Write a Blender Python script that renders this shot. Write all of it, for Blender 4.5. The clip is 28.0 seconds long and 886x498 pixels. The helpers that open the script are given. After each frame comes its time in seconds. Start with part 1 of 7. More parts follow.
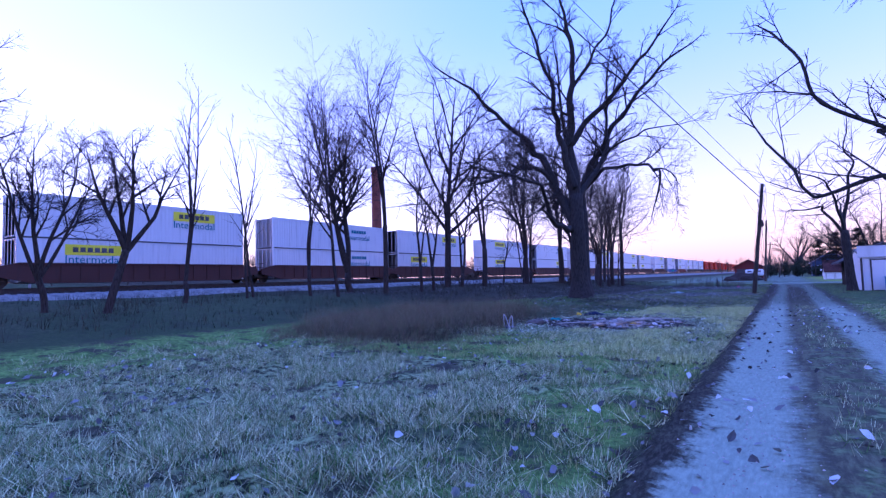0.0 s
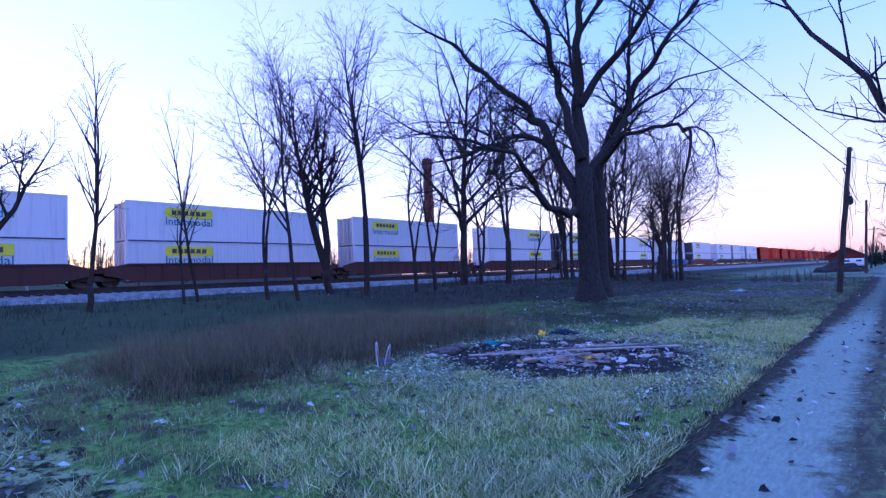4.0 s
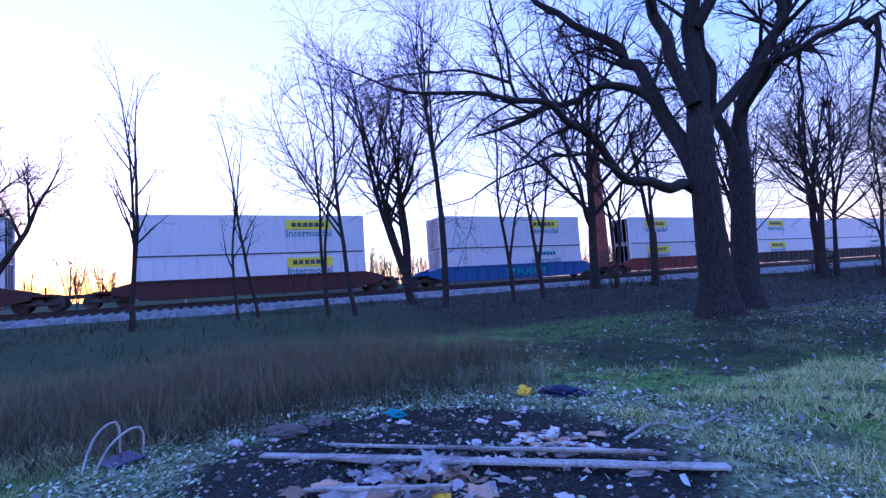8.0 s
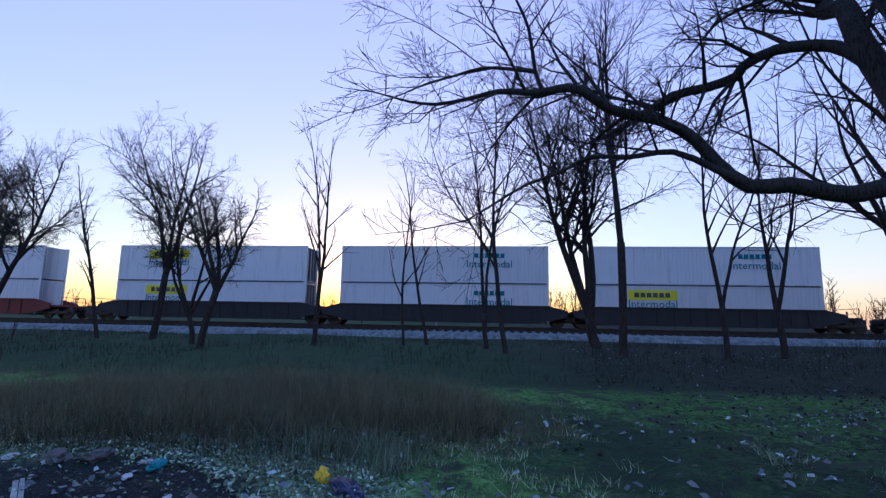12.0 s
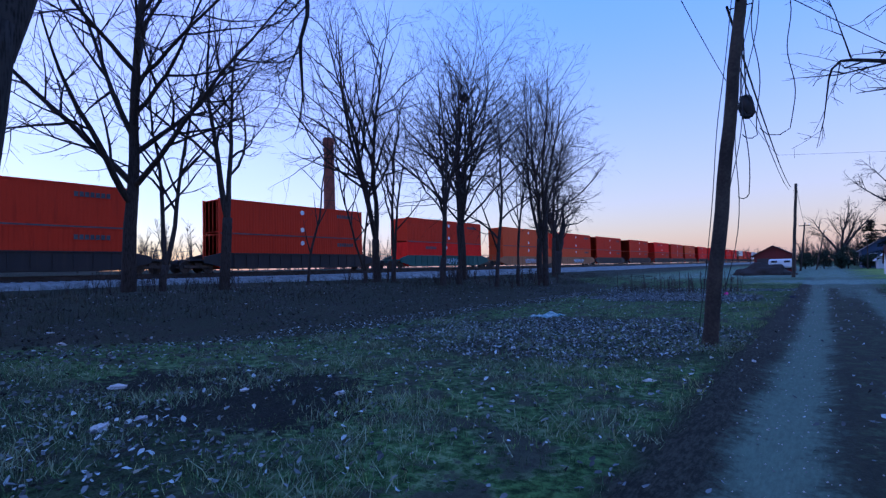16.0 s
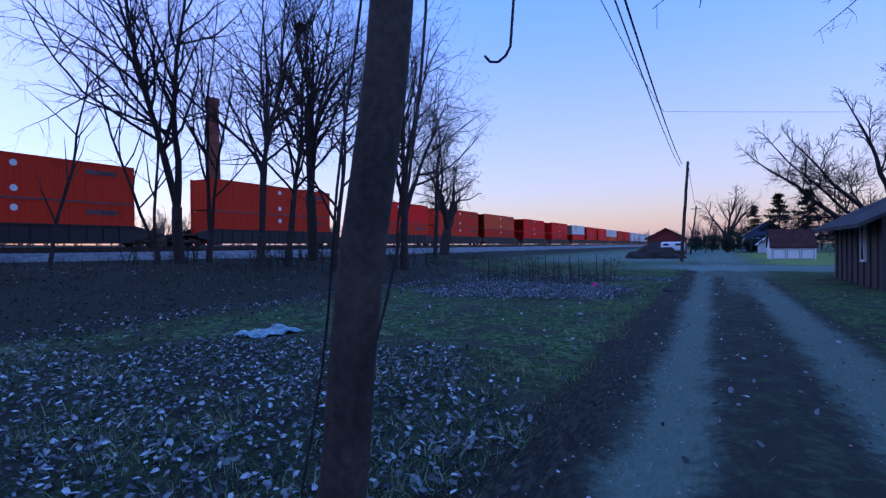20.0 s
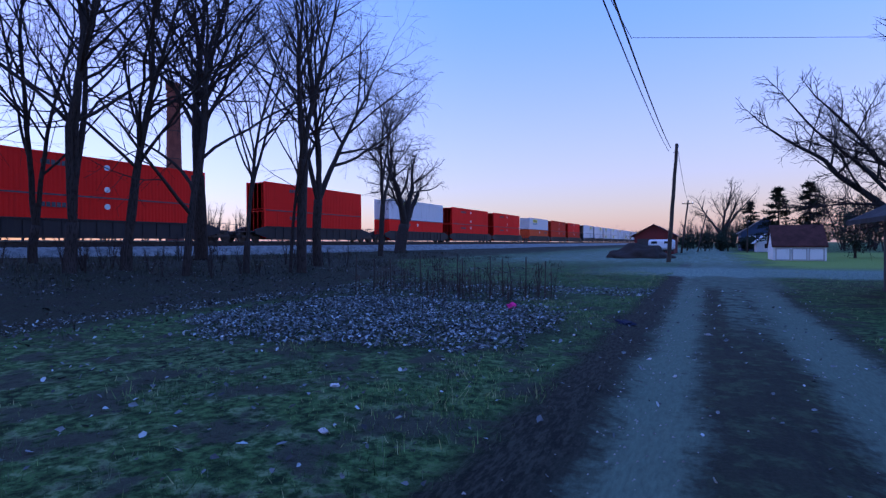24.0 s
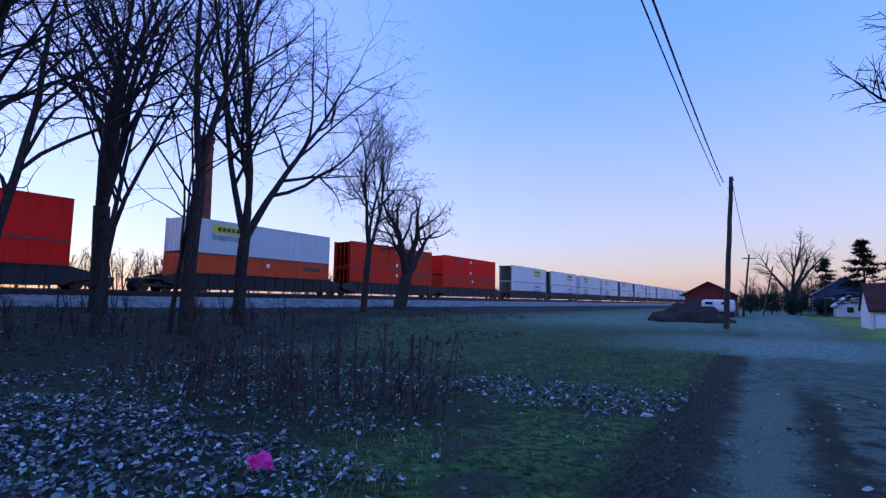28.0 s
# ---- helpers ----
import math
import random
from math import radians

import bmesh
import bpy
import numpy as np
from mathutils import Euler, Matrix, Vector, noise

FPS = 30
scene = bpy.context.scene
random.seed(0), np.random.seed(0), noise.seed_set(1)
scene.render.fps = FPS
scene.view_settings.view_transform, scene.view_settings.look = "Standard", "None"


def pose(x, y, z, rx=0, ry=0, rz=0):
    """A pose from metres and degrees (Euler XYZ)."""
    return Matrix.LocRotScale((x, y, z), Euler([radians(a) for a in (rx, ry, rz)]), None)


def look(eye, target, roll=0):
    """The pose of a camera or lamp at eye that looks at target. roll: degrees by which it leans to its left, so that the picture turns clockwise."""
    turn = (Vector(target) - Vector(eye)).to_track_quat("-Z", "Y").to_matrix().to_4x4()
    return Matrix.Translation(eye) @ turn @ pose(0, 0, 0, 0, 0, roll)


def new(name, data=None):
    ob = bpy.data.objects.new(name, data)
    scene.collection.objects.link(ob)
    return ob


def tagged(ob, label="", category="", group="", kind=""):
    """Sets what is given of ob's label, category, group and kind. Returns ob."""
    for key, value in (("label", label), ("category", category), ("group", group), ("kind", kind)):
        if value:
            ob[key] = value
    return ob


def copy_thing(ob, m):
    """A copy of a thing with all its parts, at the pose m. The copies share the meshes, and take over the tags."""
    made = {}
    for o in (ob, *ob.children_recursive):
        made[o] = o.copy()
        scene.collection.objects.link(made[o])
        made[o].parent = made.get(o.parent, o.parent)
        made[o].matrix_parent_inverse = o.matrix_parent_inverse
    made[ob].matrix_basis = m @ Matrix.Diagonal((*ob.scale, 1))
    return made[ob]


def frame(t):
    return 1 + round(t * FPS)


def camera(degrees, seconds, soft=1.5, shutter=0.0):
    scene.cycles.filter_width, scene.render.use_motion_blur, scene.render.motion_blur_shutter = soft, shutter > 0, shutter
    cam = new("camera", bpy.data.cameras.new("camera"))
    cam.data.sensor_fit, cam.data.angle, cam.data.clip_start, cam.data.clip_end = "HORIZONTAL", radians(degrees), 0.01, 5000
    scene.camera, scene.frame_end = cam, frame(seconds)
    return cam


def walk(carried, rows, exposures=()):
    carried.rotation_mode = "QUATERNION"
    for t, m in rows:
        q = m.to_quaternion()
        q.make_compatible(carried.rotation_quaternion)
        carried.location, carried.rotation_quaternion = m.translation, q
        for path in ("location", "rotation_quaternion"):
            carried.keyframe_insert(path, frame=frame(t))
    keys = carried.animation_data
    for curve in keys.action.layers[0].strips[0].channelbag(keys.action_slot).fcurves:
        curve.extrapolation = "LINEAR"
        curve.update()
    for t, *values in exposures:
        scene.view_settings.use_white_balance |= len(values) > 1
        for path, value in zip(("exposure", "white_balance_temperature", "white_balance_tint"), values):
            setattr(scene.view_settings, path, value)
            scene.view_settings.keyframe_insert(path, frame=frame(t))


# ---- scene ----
cam = camera(81.7, 28.0, 1.35)
PATH = [
    (0, (2.43, 2.337, 1.541), (1.328, 4.002, 1.661), -1.6),
    (0.5, (2.468, 3.292, 1.562), (1.412, 4.986, 1.69), -1.7),
    (1, (2.482, 4.208, 1.582), (1.436, 5.909, 1.695), -3.0),
    (1.5, (2.58, 5.076, 1.597), (1.533, 6.776, 1.712), -2.6),
    (2, (2.692, 5.928, 1.604), (1.58, 7.588, 1.695), -2.0),
    (2.5, (2.855, 6.835, 1.626), (1.688, 8.459, 1.689), -1.8),
    (3, (2.923, 7.782, 1.637), (1.726, 9.384, 1.682), -1.8),
    (3.5, (2.986, 8.689, 1.688), (1.719, 10.234, 1.771), -2.0),
    (5.5, (2.628, 12.554, 1.711), (1.261, 14.01, 1.81), -2.3),
    (6, (2.54, 13.434, 1.712), (1.173, 14.892, 1.793), -2.2),
    (6.5, (2.534, 14.33, 1.712), (1.129, 15.753, 1.769), -2.0),
    (7, (2.479, 15.167, 1.705), (1.029, 16.544, 1.75), -2.2),
    (7.5, (2.432, 15.985, 1.726), (0.869, 17.23, 1.807), -3.2),
    (8, (2.3, 16.816, 1.73), (0.542, 17.76, 1.874), -3.8),
    (8.5, (2.228, 17.594, 1.742), (0.327, 18.192, 1.915), -3.7),
    (9, (2.168, 18.355, 1.758), (0.18, 18.497, 1.926), -2.8),
    (9.5, (2.168, 19.13, 1.736), (0.189, 18.868, 1.857), -1.6),
    (10, (2.123, 19.938, 1.755), (0.191, 19.436, 1.869), -1.6),
    (10.5, (2.055, 20.784, 1.727), (0.17, 20.129, 1.862), -0.6),
    (11, (1.93, 21.653, 1.731), (0.055, 20.987, 1.938), 0.7),
    (11.5, (1.853, 22.539, 1.769), (-0.053, 21.975, 1.988), 1.4),
    (12, (1.73, 23.39, 1.744), (-0.238, 23.193, 2.041), 1.1),
    (12.5, (1.485, 24.49, 1.836), (-0.463, 24.877, 2.072), -0.4),
    (13, (1.521, 25.588, 1.776), (-0.251, 26.492, 1.982), -1.6),
    (13.5, (1.675, 26.613, 1.745), (0.027, 27.732, 1.922), -1.6),
    (15.5, (2.496, 30.579, 1.574), (1.223, 32.117, 1.689), -1.6),
    (16, (2.494, 31.566, 1.548), (1.305, 33.172, 1.628), -1.4),
    (16.5, (2.502, 32.566, 1.534), (1.355, 34.203, 1.584), -1.6),
    (17, (2.517, 33.626, 1.526), (1.4, 35.284, 1.594), -1.6),
    (17.5, (2.518, 34.665, 1.514), (1.428, 36.341, 1.579), -1.4),
    (18, (2.527, 35.647, 1.518), (1.454, 37.333, 1.578), -0.8),
    (18.5, (2.518, 36.71, 1.522), (1.429, 38.387, 1.564), -0.1),
    (19, (2.561, 37.789, 1.523), (1.489, 39.477, 1.547), -0.2),
    (19.5, (2.596, 38.856, 1.523), (1.587, 40.583, 1.532), -0.9),
    (20, (2.594, 39.953, 1.529), (1.664, 41.724, 1.52), -0.6),
    (20.5, (2.582, 40.974, 1.462), (1.67, 42.754, 1.463), -0.3),
    (21, (2.611, 41.901, 1.44), (1.705, 43.684, 1.449), -0.7),
    (21.5, (2.652, 42.961, 1.417), (1.783, 44.762, 1.426), -0.7),
    (23.5, (2.649, 47.216, 1.449), (1.77, 49.012, 1.431), -0.4),
    (24, (2.657, 48.277, 1.471), (1.745, 50.057, 1.451), -0.3),
    (24.5, (2.575, 49.388, 1.44), (1.648, 51.16, 1.43), -0.7),
    (25, (2.519, 50.531, 1.442), (1.584, 52.298, 1.487), -0.3),
    (25.5, (2.429, 51.525, 1.455), (1.46, 53.271, 1.551), 0.3),
    (26, (2.304, 52.574, 1.43), (1.301, 54.298, 1.572), 1.2),
    (26.5, (2.26, 53.546, 1.435), (1.172, 55.216, 1.601), 1.2),
    (27, (2.307, 54.503, 1.427), (1.165, 56.139, 1.565), 0.6),
    (27.5, (2.296, 55.562, 1.42), (1.185, 57.217, 1.588), 0.6),
    (28, (2.366, 56.468, 1.411), (1.298, 58.146, 1.61), 0.8),
]
EXPOSURES = [(0, 3.68, 4580, 48), (0.6, 3.58, 4550, 44), (1, 3.55, 4530, 40), (3, 3.62, 4520, 36), (6, 3.66, 4550, 33), (8, 3.66, 4590, 32), (9.5, 3.7, 4740, 34), (10.2, 3.68, 4980, 32), (11, 3.66, 5360, 36), (12, 2.93, 5120, 7), (13, 3.06, 4880, 7), (16, 2.98, 4500, 15), (20, 2.98, 4490, 19), (24, 2.93, 4540, 22), (25, 2.93, 4570, 20), (28, 2.95, 4610, 18)]
walk(cam, [(t, look(eye, target, roll)) for t, eye, target, roll in PATH], EXPOSURES)

# ---- light settings ----
SUN_EL = 0.0
SKY_STRENGTH = 0.15
HAZE_LOW = (0.50, 0.335, 0.25, 1)
HAZE_HIGH = (0.175, 0.25, 0.50, 1)
HAZE_WEST = (0.54, 0.36, 0.50, 1)
HAZE_SUNWARD = (0.34, 0.25, 0.12, 1)

# ---- world and light: clear dusk, the sun just down behind the railway ----
world = bpy.data.worlds.new("dusk")
scene.world = world
world.use_nodes = True
wn = world.node_tree
sky = wn.nodes.new("ShaderNodeTexSky")
sky.sky_type = "NISHITA"
sky.sun_disc = False
sky.sun_elevation = radians(SUN_EL)
sky.sun_rotation = radians(-103.6)
sky.altitude = 200
sky.air_density = 1.0
sky.dust_density = 0.7
sky.ozone_density = 2.2
# twilight haze: rosy along the horizon, blue overhead
way = wn.nodes.new("ShaderNodeTexCoord")
upward = wn.nodes.new("ShaderNodeSeparateXYZ")
wn.links.new(way.outputs["Generated"], upward.inputs[0])
rise = wn.nodes.new("ShaderNodeMapRange")
rise.interpolation_type = "SMOOTHSTEP"
wn.links.new(upward.outputs[2], rise.inputs[0])
rise.inputs[1].default_value, rise.inputs[2].default_value = 0.0, 0.5
glow = wn.nodes.new("ShaderNodeMix")
glow.data_type = "RGBA"
wn.links.new(rise.outputs[0], glow.inputs[0])
glow.inputs[6].default_value, glow.inputs[7].default_value = HAZE_LOW, HAZE_HIGH
# towards the set sun the low haze turns yellow
aside = wn.nodes.new("ShaderNodeVectorMath")
aside.operation = "DOT_PRODUCT"
wn.links.new(way.outputs["Generated"], aside.inputs[0])
aside.inputs[1].default_value = (-0.972, -0.235, -0.9)
sunward = wn.nodes.new("ShaderNodeMapRange")
sunward.interpolation_type = "SMOOTHSTEP"
wn.links.new(aside.outputs["Value"], sunward.inputs[0])
sunward.inputs[1].default_value, sunward.inputs[2].default_value = 0.45, 1.0
warm = wn.nodes.new("ShaderNodeMix")
warm.data_type = "RGBA"
wn.links.new(sunward.outputs[0], warm.inputs[0])
warm.inputs[7].default_value = HAZE_SUNWARD
toward = wn.nodes.new("ShaderNodeVectorMath")
toward.operation = "DOT_PRODUCT"
wn.links.new(way.outputs["Generated"], toward.inputs[0])
toward.inputs[1].default_value = (-0.972, -0.235, 0.1)
west = wn.nodes.new("ShaderNodeMapRange")
west.interpolation_type = "SMOOTHSTEP"
wn.links.new(toward.outputs["Value"], west.inputs[0])
west.inputs[1].default_value, west.inputs[2].default_value, west.inputs[4].default_value = 0.15, 1.0, 0.65
pale = wn.nodes.new("ShaderNodeMix")
pale.data_type = "RGBA"
wn.links.new(west.outputs[0], pale.inputs[0])
wn.links.new(glow.outputs[2], pale.inputs[6])
pale.inputs[7].default_value = HAZE_WEST
dim = wn.nodes.new("ShaderNodeVectorMath")
dim.operation = "SCALE"
dim.inputs["Scale"].default_value = 0.62
wn.links.new(sky.outputs[0], dim.inputs[0])
wn.links.new(pale.outputs[2], warm.inputs[6])
haze = wn.nodes.new("ShaderNodeMix")
haze.data_type, haze.blend_type = "RGBA", "ADD"
haze.inputs[0].default_value = 1.0
wn.links.new(dim.outputs[0], haze.inputs[6])
wn.links.new(warm.outputs[2], haze.inputs[7])
wn.links.new(haze.outputs[2], wn.nodes["Background"].inputs[0])
wn.nodes["Background"].inputs[1].default_value = SKY_STRENGTH


# ---- helpers ----
def finish(me, material):
    for m in (material if isinstance(material, (list, tuple)) else [material]):
        me.materials.append(m)
    return me


def part(name, bm, material, parent=None, label="", smooth=False):
    """One mesh object of a bmesh, under a thing or a part."""
    me = bpy.data.meshes.new(name)
    bmesh.ops.recalc_face_normals(bm, faces=bm.faces)
    bm.to_mesh(me)
    bm.free()
    if smooth:
        me.shade_smooth()
    ob = new(name, finish(me, material))
    ob.parent = parent
    return tagged(ob, label)


def raw(name, verts, faces, material, parent=None, smooth=False):
    """One mesh object of plain lists."""
    me = bpy.data.meshes.new(name)
    me.from_pydata(verts, [], faces)
    if smooth:
        me.shade_smooth()
    ob = new(name, finish(me, material))
    ob.parent = parent
    return ob


def thing(name, label, category, group="", m=None):
    ob = new(name)
    if m:
        ob.matrix_basis = m
    return tagged(ob, label, category, group)


def box(bm, c, s, turn=None, bevel=0.0):
    m = Matrix.Translation(c) @ (turn.to_4x4() if turn else Matrix.Identity(4)) @ Matrix.Diagonal((*s, 1))
    made = bmesh.ops.create_cube(bm, size=1, matrix=m)["verts"]
    if bevel:
        edges = {e for v in made for e in v.link_edges}
        bmesh.ops.bevel(bm, geom=list(edges), offset=bevel, segments=2, affect="EDGES", profile=0.5)
    return bm


def rod(bm, a, b, r, r2=None, n=8):
    a, b = Vector(a), Vector(b)
    d = b - a
    m = Matrix.Translation((a + b) / 2) @ d.to_track_quat("Z", "Y").to_matrix().to_4x4()
    bmesh.ops.create_cone(bm, cap_ends=True, segments=n, radius1=r, radius2=r if r2 is None else r2, depth=d.length, matrix=m)
    return bm


def tube(verts, faces, pts, radii, sides):
    """Adds a tapered tube along points to lists of vertices and faces."""
    base = len(verts)
    n = len(pts)
    side = None
    for i, p in enumerate(pts):
        d = pts[min(i + 1, n - 1)] - pts[max(i - 1, 0)]
        if d.length < 1e-6:
            d = Vector((0, 0, 1))
        d.normalize()
        if side is None:
            side = d.orthogonal().normalized()
        side = (side - d * side.dot(d)).normalized()
        up = d.cross(side)
        for k in range(sides):
            a = 2 * math.pi * k / sides
            verts.append(p + (side * math.cos(a) + up * math.sin(a)) * radii[i])
    for i in range(n - 1):
        for k in range(sides):
            a, b = base + i * sides + k, base + i * sides + (k + 1) % sides
            faces.append((a, b, b + sides, a + sides))
    faces.append(tuple(base + (n - 1) * sides + k for k in range(sides)))


def smooth_path(pts, step):
    """A rounded line through points."""
    pts = [Vector(p) for p in pts]
    ext = [pts[0] * 2 - pts[1]] + pts + [pts[-1] * 2 - pts[-2]]
    out = []
    for i in range(1, len(ext) - 2):
        p0, p1, p2, p3 = ext[i - 1 : i + 3]
        n = max(2, int((p2 - p1).length / step))
        for k in range(n):
            t = k / n
            out.append(0.5 * (2 * p1 + (p2 - p0) * t + (2 * p0 - 5 * p1 + 4 * p2 - p3) * t * t + (3 * p1 - p0 - 3 * p2 + p3) * t ** 3))
    return out + [pts[-1]]


def ease(a, b, v):
    t = min(1.0, max(0.0, (v - a) / (b - a)))
    return t * t * (3 - 2 * t)


def height(x, y):
    """The ground: flat by the lane, rising to the railway bank, lower towards the far end of the trees."""
    h = 0.85 * ease(-9, -23, x) * (1 - 0.35 * ease(45, 80, y)) + 0.15 * ease(-23, -30, x) + 1.35 * ease(-44, -54, x)
    k = 0.22 * noise.noise((0.7, y * 0.35, 4)) + 0.12 * noise.noise((x * 1.3, y * 1.3, 6))
    h -= (0.06 * ease(0.75, 0.05, abs(x - 2.1 + k)) + 0.05 * ease(0.8, 0.05, abs(x - 4.0 + k))) * (1 + 0.5 * noise.noise((x, y * 0.6, 12)))
    h += (0.055 * noise.noise((x * 2.1, y * 2.1, 8)) + 0.05 * noise.noise((x * 4.3, y * 4.3, 2))) * ease(0.9, -0.5, x) * ease(-14, -10, x) * ease(34, 24, y)
    h += 0.10 * noise.noise((x * 0.13, y * 0.13, 3)) * ease(1.0, -3, x) + 0.035 * noise.noise((x * 0.7, y * 0.7, 1))
    h += 0.38 * math.exp(-((x + 7.5) / 3.6) ** 2 - ((y - 32.0) / 4.2) ** 2)
    return h


# ---- materials ----
class Nodes:
    """A few short calls for building a procedural material."""

    def __init__(self, name, rough=0.85, metal=0.0, spec=0.3):
        self.mat = bpy.data.materials.new(name)
        self.mat.use_nodes = True
        self.t = self.mat.node_tree
        self.b = self.t.nodes["Principled BSDF"]
        self.b.inputs["Roughness"].default_value = rough
        self.b.inputs["Metallic"].default_value = metal
        self.b.inputs["Specular IOR Level"].default_value = spec

    def add(self, kind, **sets):
        n = self.t.nodes.new(kind)
        for k, v in sets.items():
            n.inputs[k.replace("_", " ")].default_value = v
        return n

    def link(self, a, b):
        self.t.links.new(a, b)

    def coords(self, local=False):
        return self.add("ShaderNodeTexCoord").outputs["Object"] if local else self.add("ShaderNodeNewGeometry").outputs["Position"]

    def noise(self, where, scale, detail=4.0, rough=0.6):
        n = self.add("ShaderNodeTexNoise", Scale=scale, Detail=detail, Roughness=rough)
        self.link(where, n.inputs["Vector"])
        return n.outputs["Fac"]

    def math(self, op, a, b=0.0, c=0.0):
        n = self.t.nodes.new("ShaderNodeMath")
        n.operation = op
        for i, v in enumerate((a, b, c)):
            if isinstance(v, (int, float)):
                n.inputs[i].default_value = v
            else:
                self.link(v, n.inputs[i])
        return n.outputs[0]

    def step(self, v, lo, hi):
        n = self.t.nodes.new("ShaderNodeMapRange")
        n.interpolation_type = "SMOOTHSTEP"
        self.link(v, n.inputs[0])
        n.inputs[1].default_value, n.inputs[2].default_value = lo, hi
        return n.outputs[0]

    def mix(self, fac, a, b):
        n = self.t.nodes.new("ShaderNodeMix")
        n.data_type = "RGBA"
        for i, v in ((0, fac), (6, a), (7, b)):
            if isinstance(v, (int, float)):
                n.inputs[i].default_value = v
            elif isinstance(v, tuple):
                n.inputs[i].default_value = (*v, 1)
            else:
                self.link(v, n.inputs[i])
        return n.outputs[2]

    def done(self, colour, bump=None, strength=0.3, distance=0.02):
        if isinstance(colour, tuple):
            self.b.inputs["Base Color"].default_value = (*colour, 1)
        else:
            self.link(colour, self.b.inputs["Base Color"])
        if bump is not None:
            n = self.add("ShaderNodeBump", Strength=strength, Distance=distance)
            self.link(bump, n.inputs["Height"])
            self.link(n.outputs[0], self.b.inputs["Normal"])
        return self.mat


def plain(name, a, b, scale=6.0, rough=0.8, metal=0.0, bump=0.2, local=True, distance=0.01):
    """Two tones broken up by coarse and fine noise, with a fine relief."""
    n = Nodes(name, rough, metal)
    w = n.coords(local)
    big, small = n.noise(w, scale * 0.25), n.noise(w, scale * 4)
    f = n.step(n.math("ADD", n.math("MULTIPLY", big, 0.65), n.math("MULTIPLY", small, 0.35)), 0.35, 0.65)
    return n.done(n.mix(f, a, b), small, bump, distance)


def pieces(name, a, b, rough=0.8, extra=None, rare=0.72):
    """Colours that differ from island to island (leaves, blades, stones)."""
    n = Nodes(name, rough, spec=0.2)
    r = n.add("ShaderNodeNewGeometry").outputs["Random Per Island"]
    col = n.mix(r, a, b)
    if extra:
        col = n.mix(n.step(n.math("FRACT", n.math("MULTIPLY", r, 7.31)), rare, rare + 0.06), col, extra)
    return n.done(col)


